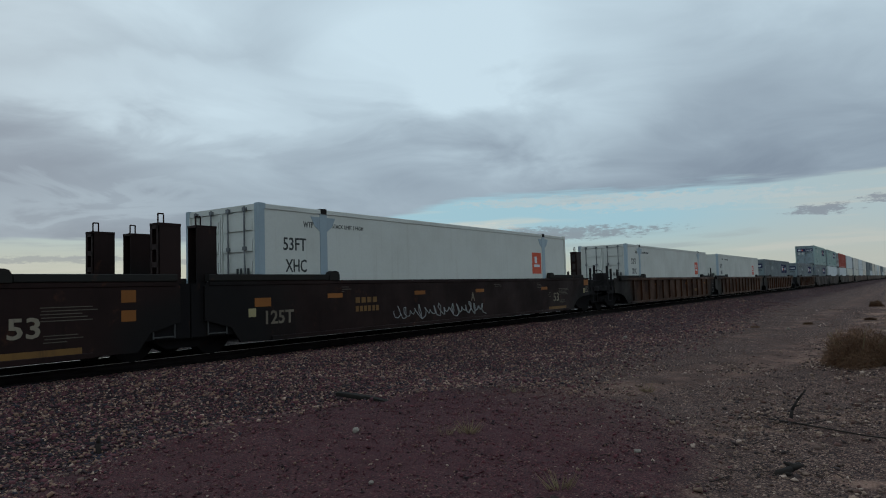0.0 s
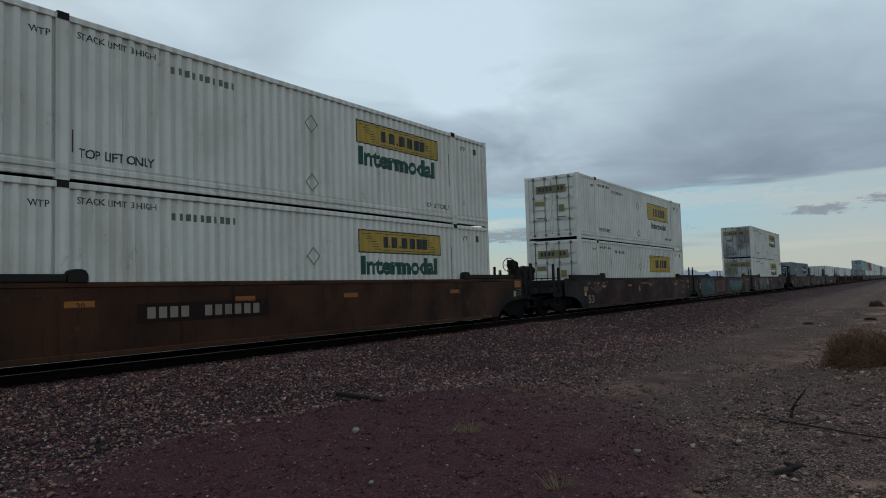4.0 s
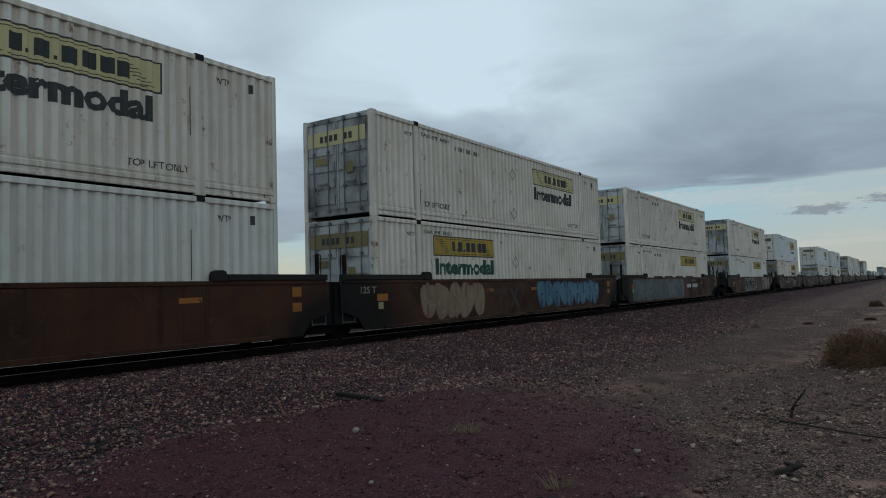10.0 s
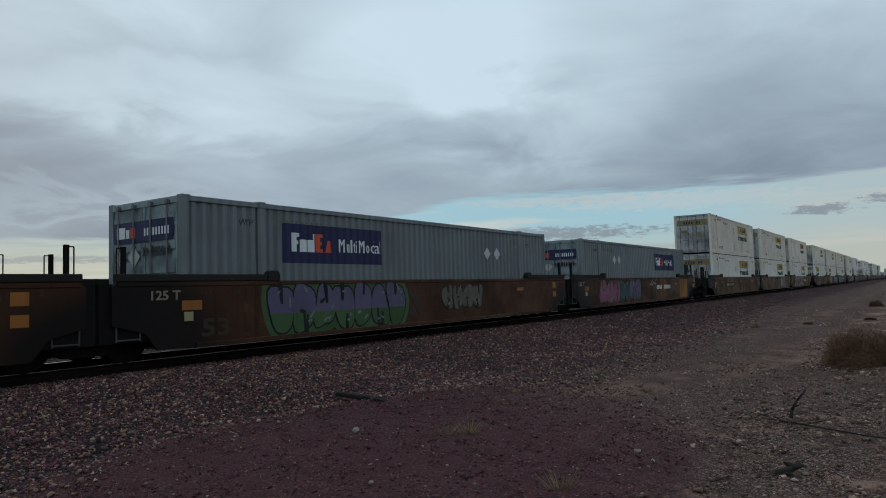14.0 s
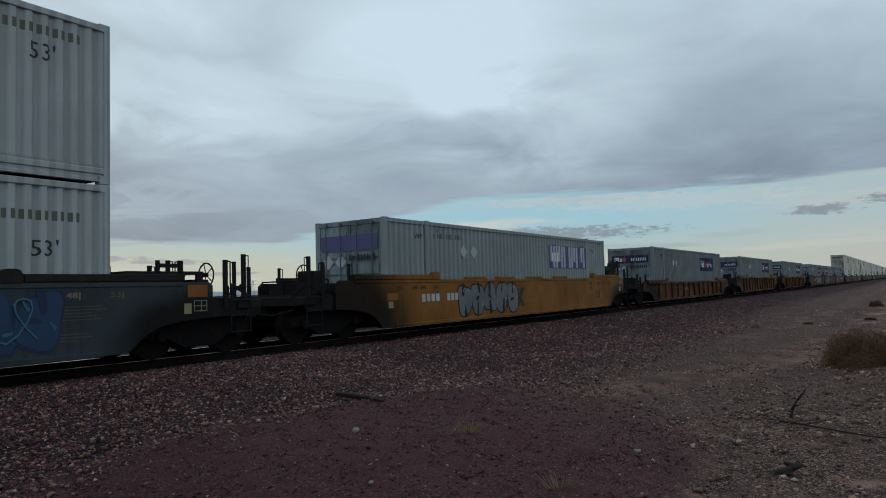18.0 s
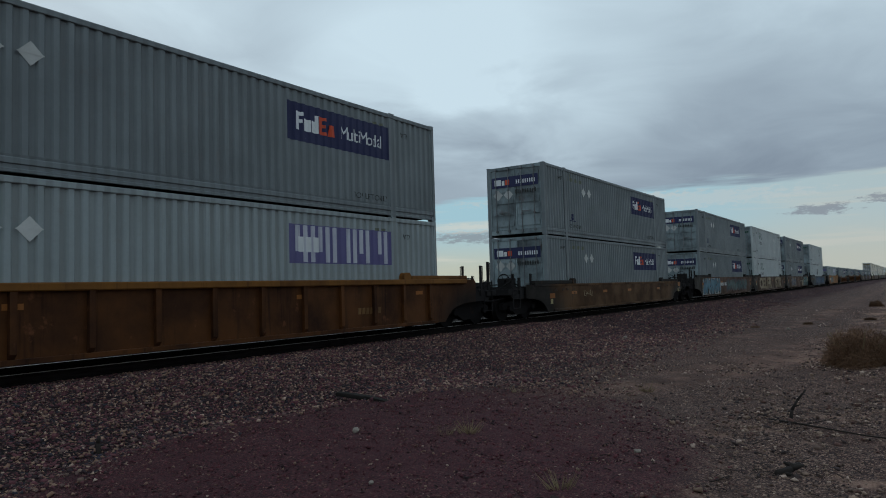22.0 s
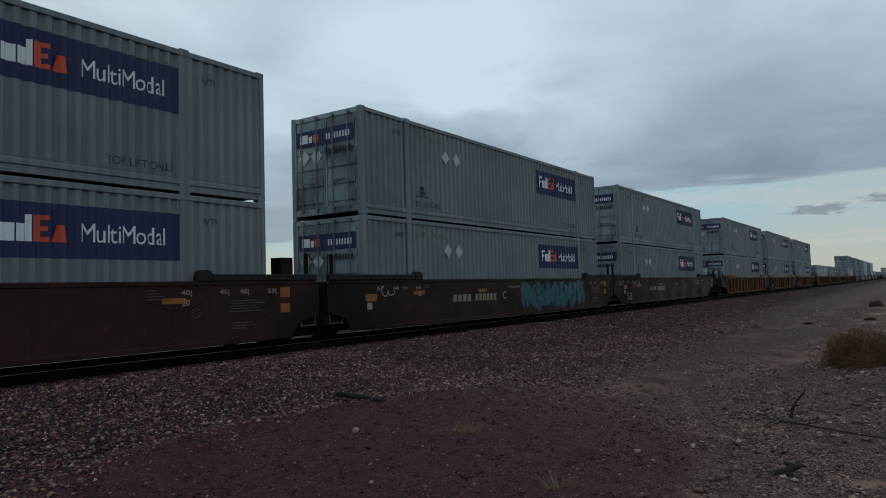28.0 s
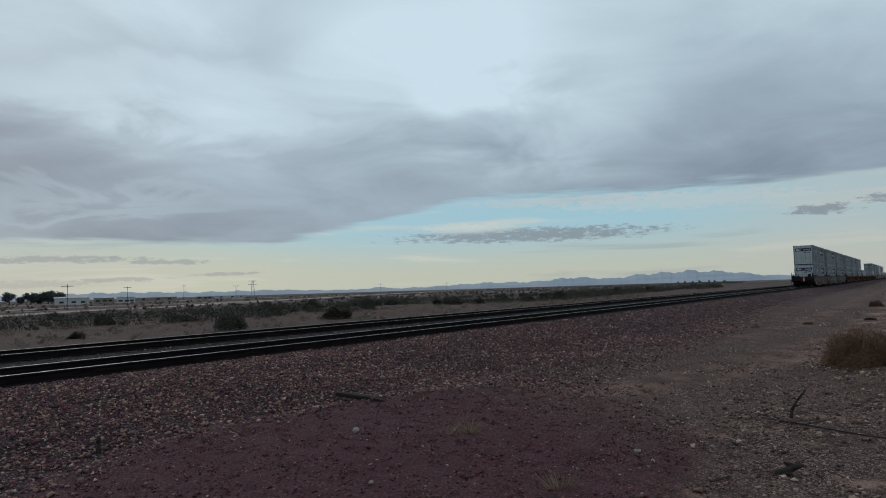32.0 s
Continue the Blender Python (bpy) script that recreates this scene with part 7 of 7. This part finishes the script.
wood("burnt_chunk", "charred black chunk of wood on the ground", 7.0, -12.05, [(-0.12, 0.1, 0.02), (0.0, 0.0, 0.05), (0.10, -0.06, 0.075)], 0.035, 0.025, [[(0, 0, 0.05), (0.07, -0.10, 0.08)], [(-0.1, 0.09, 0.03), (-0.06, -0.02, 0.01)], [(0.05, -0.03, 0.06), (0.02, 0.06, 0.10)]])
wood("short_stake", "short dark wooden stake standing in the ballast", 4.3, -5.31, [(0, 0, -0.05), (0.0, 0.01, 0.12), (0.01, 0.01, 0.20)], 0.03, 0.022)


def litter():
    """Broken twigs and bark strewn over the rubble."""
    rng = random.Random(61)
    g = Geo()
    for i in range(520):
        x, y = rng.uniform(6.0, 22.0), rng.uniform(-14.0, -10.4)
        if i < 60:
            x, y = rng.uniform(3.5, 9.0), rng.uniform(-11.5, -7.0)
        z, a, l = float(height(x, y)), rng.uniform(0, 6.283), rng.uniform(0.03, 0.2) * (0.5 if i < 60 else 1.0)
        p, q = Vector((x, y, z + 0.012)), Vector((x + l * math.cos(a), y + l * math.sin(a), z + rng.uniform(0.008, 0.05)))
        m = (p + q) / 2 + Vector((rng.uniform(-0.02, 0.02), rng.uniform(-0.02, 0.02), 0.006))
        limb(g, [p, m, q], rng.uniform(0.003, 0.006), 0.002, 4)
    tagged(new("twig_litter", g.mesh("twig_litter", M["deadwood"])), "dry broken twigs strewn over the gravel", "twigs", kind="stuff")


litter()


M["char"] = paint("tarred_old_timber", (0.012, 0.010, 0.009), (0.03, 0.024, 0.02), 0.6, 0.3, rough=0.95)


def plank(x, y):
    g = Geo()
    g.box(-0.52, 0.1, -0.06, 0.06, -0.02, 0.045, 0.012)
    g.slab([(0.08, -0.02), (0.56, -0.015), (0.50, 0.012), (0.3, 0.03), (0.08, 0.044)], -0.055, 0.04)
    ob = tagged(new("plank", g.mesh("plank", M["char"])), "old dark tie plank half sunk in the gravel", "plank")
    ob.matrix_basis = pose(x, y, float(height(x, y)) + 0.03, 2, 3, -88)


plank(8.25, -5.85)


# ---- plants ----
def leaf_material(name, a, b_):
    m, n, b = material(name)
    g = n.put("ShaderNodeNewGeometry")
    n.plug(b.inputs["Base Color"], n.mix(g.outputs["Random Per Island"], (*a, 1), (*b_, 1)))
    b.inputs["Roughness"].default_value = 0.85
    return m


M["creosote"] = leaf_material("creosote_leaf", (0.019, 0.020, 0.014), (0.050, 0.044, 0.029))
M["tumble"] = leaf_material("dry_brown_twig", (0.062, 0.027, 0.012), (0.165, 0.080, 0.036))
M["drybrush"] = leaf_material("dry_desert_growth", (0.050, 0.036, 0.022), (0.13, 0.095, 0.058))
# far leaves a little lighter and bluer, distance haze mixed into their colour
M["pine"] = leaf_material("hazed_tree_leaf", (0.026, 0.034, 0.032), (0.050, 0.060, 0.054))
M["bark"] = paint("grey_bark", (0.06, 0.05, 0.042), (0.03, 0.026, 0.022), 0.5, 0.3, rough=0.95)


def twig_ball(rng, rx, rz, count, length, blade):
    """Crossing twigs that fill a rounded, uneven bush."""
    g = Geo()
    for k in range(count):
        th, ph = rng.uniform(0, 6.283), math.acos(rng.uniform(-0.15, 1))
        lump = 0.72 + 0.28 * math.sin(3 * th + 1.3) * math.sin(2 * ph + 0.7)
        r = rng.uniform(0.35, 1.0) ** 0.6 * lump
        p = Vector((rx * r * math.sin(ph) * math.cos(th), rx * r * math.sin(ph) * math.sin(th), rz * (0.12 + 0.88 * r * math.cos(ph))))
        d = Vector((rng.gauss(0, 1), rng.gauss(0, 1), rng.gauss(0.5, 1))).normalized() * length * rng.uniform(0.5, 1.3)
        side = d.orthogonal().normalized() * blade
        g.poly([p - side, p + side, p + d], [(0, 1, 2)])
    return g


def bush(name, mat, stem_mat, rx, rz, count, seed, length=0.16, blade=0.008, stems=9):
    rng = random.Random(seed)
    ob = new(name)
    g = twig_ball(rng, rx, rz, count, length, blade)
    me = bpy.data.meshes.new(name + "_crown")
    me.from_pydata(g.v, [], g.f)
    me.materials.append(M[mat])
    part("crown", me, ob)
    s = Geo()
    for i in range(stems):
        a = 6.283 * i / stems + rng.uniform(-0.3, 0.3)
        limb(s, [Vector((0, 0, -0.05)), Vector((math.cos(a) * rx * 0.3, math.sin(a) * rx * 0.3, rz * 0.35)), Vector((math.cos(a) * rx * 0.65, math.sin(a) * rx * 0.65, rz * rng.uniform(0.6, 0.95)))], 0.02, 0.006, 5)
    part("stems", s.mesh(name + "_stems", M[stem_mat]), ob)["kind"] = "stuff"
    return ob


tumbleweed = tagged(bush("dry_bush", "tumble", "straw", 0.80, 0.80, 13000, 3, 0.17, 0.0045, 16), "large dry brown tumbleweed bush beside the road", "bush", "dry bushes")
tumbleweed.matrix_basis = pose(15.3, -12.15, float(height(15.3, -12.15)) - 0.04)
for i, (x, y, s, r) in enumerate(((20.2, -13.0, 0.85, 40), (33.0, -11.6, 0.40, 120), (30.5, -9.6, 0.34, 200), (27.5, -8.2, 0.30, 15), (47.0, -11.3, 0.6, 70), (56.0, -13.2, 0.8, 260))):
    c = copy_thing(tumbleweed, pose(x, y, float(height(x, y)) - 0.03, 0, 0, r))
    c.scale = (s, s, s * (0.8 if s > 0.5 else 0.45))
tuft = Geo()
rng_t = random.Random(8)
for i in range(46):
    a, r = rng_t.uniform(0, 6.283), rng_t.uniform(0.0, 0.10)
    p, l = Vector((math.cos(a) * r, math.sin(a) * r, -0.01)), rng_t.uniform(0.08, 0.24)
    d = Vector((math.cos(a) * 0.6, math.sin(a) * 0.6, rng_t.uniform(0.5, 1.3))).normalized() * l
    s = d.orthogonal().normalized() * 0.004
    tuft.poly([p - s, p + s, p + d], [(0, 1, 2)])
tuft_mesh = tuft.mesh("grass_tuft", M["straw"])
for i, (x, y) in enumerate(((6.56, -8.56), (6.75, -8.75), (9.9, -7.7), (11.4, -9.3), (5.2, -10.6))):
    t = tagged(new("grass_tuft", tuft_mesh), "small tuft of dry straw grass in the gravel", "grass", "dry grass tufts")
    t.matrix_basis = pose(x, y, float(height(x, y)), 0, 0, 70 * i)


def build_scrub():
    kinds = [tagged(bush("creosote_bush", "creosote", "bark", rx, rz, n, 40 + k, 0.22, 0.022, 9), "dark green creosote bush on the desert sand", "bush", "creosote bushes") for k, (rx, rz, n) in enumerate(((1.3, 1.5, 3400), (1.7, 1.25, 3600), (1.0, 1.0, 2200)))]
    rng = random.Random(77)
    spots = [(31.0, 26.0), (15.5, 33.0), (22.0, 29.0), (9.0, 31.0), (46.0, 30.0)]
    while len(spots) < 58:
        y = rng.uniform(40, 80)
        x = rng.uniform(-4, 260) if len(spots) > 34 else rng.uniform(-2, 110)
        spots.append((x, y))
    for i, (x, y) in enumerate(spots):
        k = kinds[i % 3]
        s = rng.uniform(0.55, 1.25)
        m = pose(x, y, float(height(x, y)) - 0.05, 0, 0, rng.uniform(0, 360))
        b = k if i < 3 else copy_thing(k, m)
        b.matrix_basis = m
        b.scale = (s, s, s * rng.uniform(0.8, 1.1))
    # the far brush, too many to count
    g = Geo()

    def clump(x, y, r, leaves, long, wide):
        z = float(height(x, y))
        for q in range(leaves):
            a, ph = rng.uniform(0, 6.283), rng.uniform(0.05, 1.0)
            p = Vector((x + r * ph * math.cos(a), y + r * ph * math.sin(a), z + r * rng.uniform(0.0, 0.95) * (1.15 - 0.6 * ph)))
            d = Vector((rng.gauss(0, 1), rng.gauss(0, 0.6), rng.uniform(0.2, 1.3))).normalized() * long
            s = Vector((rng.gauss(0, 1), rng.gauss(0, 1), 0.2)).normalized() * wide
            g.poly([p - s, p + s, p + d], [(0, 1, 2)])
    for i in range(4200):
        y = 112 + 420 * rng.random() ** 1.3
        x = rng.uniform(-30, 40 + y * 5.5)
        if 78 < y - 0.54 * x < 101:
            continue
        clump(x, y, rng.uniform(0.3, 0.8), 9, 0.5, 0.22)
    for i in range(3600):
        y = rng.uniform(38, 84)
        x = rng.uniform(-6, 60 + y * 4.6)
        if math.sin(x * 0.11 + y * 0.05) + math.sin(x * 0.043 - y * 0.13 + 1.0) < -0.55:
            continue
        clump(x, y, rng.uniform(0.4, 1.15), 56, 0.21, 0.06)
    # low dry growth between the tracks' sand and the green brush
    h = g
    g = Geo()
    for i in range(620):
        y = 12 + 34 * rng.random() ** 0.6
        clump(rng.uniform(2, 30 + y * 3.4), y, rng.uniform(0.16, 0.5) * (0.5 + y / 60), 70, 0.09, 0.022)
    me = bpy.data.meshes.new("dry_growth")
    me.from_pydata(g.v, [], g.f)
    me.materials.append(M["drybrush"])
    tagged(new("dry_growth", me), "low dry brown desert growth on the sand", "brush", kind="stuff")
    g = h
    me = bpy.data.meshes.new("distant_brush")
    me.from_pydata(g.v, [], g.f)
    me.materials.append(M["creosote"])
    tagged(new("distant_brush", me), "dark desert brush stretching away beyond the tracks", "brush", kind="stuff")


build_scrub()


def tree(x, y, tall, seed):
    rng = random.Random(seed)
    z = float(height(x, y))
    ob = tagged(new("tree"), "dark round-crowned tree beside distant buildings", "tree", "far trees")
    ob.matrix_basis = pose(x, y, z)
    t = Geo()
    limb(t, [Vector((0, 0, -0.2)), Vector((0.1, 0, tall * 0.3)), Vector((0.0, 0.2, tall * 0.7))], 0.28, 0.10)
    g = Geo()
    for i in range(9):
        a, h = rng.uniform(0, 6.283), rng.uniform(0.35, 0.95)
        tip = Vector((math.cos(a) * tall * 0.28, math.sin(a) * tall * 0.28, tall * h))
        limb(t, [Vector((0.05, 0.1, tall * (0.3 + 0.3 * h))), tip], 0.09, 0.03, 5)
        for k in range(150):
            p = tip + Vector((rng.gauss(0, 0.13), rng.gauss(0, 0.13), rng.gauss(0, 0.09))) * tall
            d = Vector((rng.gauss(0, 1), rng.gauss(0, 1), rng.gauss(0, 1))).normalized() * 0.8
            s = d.orthogonal().normalized() * 0.4
            g.poly([p - s, p + s, p + d], [(0, 1, 2)])
    part("trunk", t.mesh("trunk", M["bark"]), ob)
    me = bpy.data.meshes.new("crown")
    me.from_pydata(g.v, [], g.f)
    me.materials.append(M["pine"])
    part("crown", me, ob)


def bearing(deg, dist):
    """A place seen from the camera at that angle from straight across the tracks."""
    return math.sin(radians(deg)) * dist, EYE.y + math.cos(radians(deg)) * dist


M["shed"] = paint("white_shed_siding", (0.44, 0.45, 0.46), (0.40, 0.38, 0.36), 0.3, 0.3)
M["shedroof"] = paint("dull_metal_roof", (0.22, 0.24, 0.26), (0.15, 0.15, 0.15), 0.4, 0.3)
M["window"] = paint("dark_window_pane", (0.03, 0.035, 0.04), (0.02, 0.02, 0.02), 0.2, 0.1, rough=0.2)
M["polewood"] = paint("grey_pole_wood", (0.09, 0.075, 0.06), (0.05, 0.045, 0.04), 0.5, 0.5, rough=0.9)
for i, (deg, dist, tall) in enumerate(((23.4, 400, 5.6), (24.7, 405, 5.6), (25.3, 410, 5.4), (25.8, 402, 5.8), (26.3, 408, 6.4), (24.1, 420, 3.6), (74.6, 1500, 3.6), (75.1, 1530, 4.0), (75.7, 1500, 3.4), (76.2, 1550, 4.2), (76.9, 1500, 3.6), (77.3, 1540, 4.0), (78.0, 1500, 3.4))):
    tree(*bearing(deg, dist), tall, 300 + i)


M["shedtan"] = paint("dusty_tan_siding", (0.24, 0.20, 0.16), (0.15, 0.13, 0.11), 0.5, 0.3)


def shed(deg, dist, w, dpt, hgt, turn, side="shed"):
    x, y = bearing(deg, dist)
    ob = tagged(new("shed"), "low white metal shed far across the desert" if side == "shed" else "low dusty tan shed far across the desert", "building", "far sheds")
    ob.matrix_basis = pose(x, y, float(height(x, y)) - 0.1, 0, 0, turn)
    part("wall", Geo().box(-w / 2, w / 2, -dpt / 2, dpt / 2, 0, hgt).mesh("wall", M[side]), ob)
    part("roof", Geo().prism([(-dpt / 2 - 0.4, hgt), (dpt / 2 + 0.4, hgt), (0, hgt + dpt * 0.07)], -w / 2 - 0.4, w / 2 + 0.4).mesh("roof", M["shedroof"]), ob)
    for k in (-0.3, 0.05, 0.32):
        part("window", Geo().box(k * w - 0.9, k * w + 0.9, -dpt / 2 - 0.03, -dpt / 2 + 0.01, 0.8, 1.7).mesh("window", M["window"]), ob)


for deg, dist, w, dpt, hgt, turn, side in ((27.3, 360, 14, 8, 3.2, -27, "shed"), (29.4, 380, 9, 6, 2.6, -30, "shedtan"), (30.9, 365, 8, 6, 3.0, -31, "shed"), (33.0, 430, 22, 8, 2.2, -33, "shedtan"), (36.5, 470, 10, 7, 2.0, -35, "shedtan"), (38.5, 620, 26, 8, 2.0, -38, "shed")):
    shed(deg, dist, w, dpt, hgt, turn, side)


def utility_pole(deg, dist, tall, arms):
    x, y = bearing(deg, dist)
    ob = tagged(new("utility_pole"), "thin grey wooden utility pole with crossarms", "pole", "utility poles")
    ob.matrix_basis = pose(x, y, float(height(x, y)), 0, 0, -deg)
    part("pole", Geo().rod((0, 0, -0.5), (0, 0, tall), 0.09, 8, 0.06).mesh("pole", M["polewood"]), ob)
    for k in range(arms):
        part("crossarm", Geo().box(-1.4, 1.4, -0.06, 0.06, tall - 0.5 - k * 0.9, tall - 0.36 - k * 0.9).mesh("crossarm", M["polewood"]), ob)


for deg, dist, tall, arms in  ((38.9, 330, 7.0, 1), (31.0, 300, 7.0, 1), (35.0, 360, 8.0, 1), (27.0, 200, 6.5, 1), (50.5, 420, 7.0, 1), (56.0, 480, 7.0, 1)):
    utility_pole(deg, dist, tall, arms)


def pylon(deg, dist, tall):
    x, y = bearing(deg, dist)
    ob = tagged(new("pylon"), "small grey steel lattice pylon across the desert", "pylon")
    ob.matrix_basis = pose(x, y, float(height(x, y)), 0, 0, -deg)
    feet = [Vector((a * tall * 0.11, b * tall * 0.11, -0.3)) for a, b in ((-1, -1), (1, -1), (1, 1), (-1, 1))]
    heads = [Vector((a * tall * 0.035, b * tall * 0.035, tall)) for a, b in ((-1, -1), (1, -1), (1, 1), (-1, 1))]
    for p, q in zip(feet, heads):
        part("leg", Geo().rod(p, q, 0.07, 5).mesh("leg", M["shedroof"]), ob)
    for k in range(5):
        for i in range(4):
            p = feet[i].lerp(heads[i], k / 5)
            q = feet[(i + 1) % 4].lerp(heads[(i + 1) % 4], (k + 1) / 5)
            part("brace", Geo().rod(p, q, 0.04, 4).mesh("brace", M["shedroof"]), ob)
    for z in (0.80, 0.98):
        part("crossarm", Geo().rod((-tall * 0.22, 0, tall * z), (tall * 0.22, 0, tall * z), 0.07, 5).mesh("crossarm", M["shedroof"]), ob)


pylon(40.2, 310, 8.4)


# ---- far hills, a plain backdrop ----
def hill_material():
    m, n, b = material("hazed_blue_hill")
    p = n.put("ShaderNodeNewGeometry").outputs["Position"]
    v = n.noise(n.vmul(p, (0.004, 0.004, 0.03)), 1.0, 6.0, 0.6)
    # the haze of the distance is put into this pale blue-grey base
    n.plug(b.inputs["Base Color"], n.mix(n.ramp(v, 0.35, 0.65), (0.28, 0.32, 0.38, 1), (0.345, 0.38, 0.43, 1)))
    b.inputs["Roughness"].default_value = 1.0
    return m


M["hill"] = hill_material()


def hills():
    crest = [(10, 40), (22, 52), (26, 62), (31, 66), (36, 48), (42, 48), (46, 30), (49.5, 22), (50.2, 44), (51.4, 22), (54, 26), (59, 46), (63, 42), (66.6, 68), (69.5, 48), (72, 76), (75.5, 90), (78.5, 72), (81, 36), (86, 26), (92, 30), (100, 44)]
    xs = [c[0] for c in crest]
    hs = [c[1] for c in crest]
    g = Geo()
    rng = random.Random(5)
    n = 420
    pts = []
    for i in range(n):
        d = 10 + 90 * i / (n - 1)
        h = float(np.interp(d, xs, hs)) * (0.58 if d < 48 else 0.74) * (1 + 0.10 * math.sin(d * 3.1) + 0.06 * math.sin(d * 9.7)) + rng.uniform(-1.5, 1.5)
        pts.append((*bearing(d, 4300), h))
    for i in range(n - 1):
        (xa, ya, ha), (xb, yb, hb) = pts[i], pts[i + 1]
        ba, bb = Vector((xa, ya, 0)).normalized(), Vector((xb, yb, 0)).normalized()
        g.poly([(xa - ba.x * 260, ya - ba.y * 260, -8), (xb - bb.x * 260, yb - bb.y * 260, -8), (xb, yb, hb), (xa, ya, ha), (xa + ba.x * 200, ya + ba.y * 200, -8), (xb + bb.x * 200, yb + bb.y * 200, -8)], [(0, 1, 2, 3), (3, 2, 5, 4)])
    tagged(new("backdrop", g.mesh("backdrop", M["hill"], True)), "low hills along the horizon, tinted blue-grey with haze", "hills", kind="structure")


hills()


# ---- what moves ----
def motions():
    for thing, m in RIDERS:
        walk(thing, [(t, Matrix.Translation((SPEED * t, 0, 0)) @ m) for t in (0.0, 8.0, 16.0, 24.0, 32.0)])


motions()
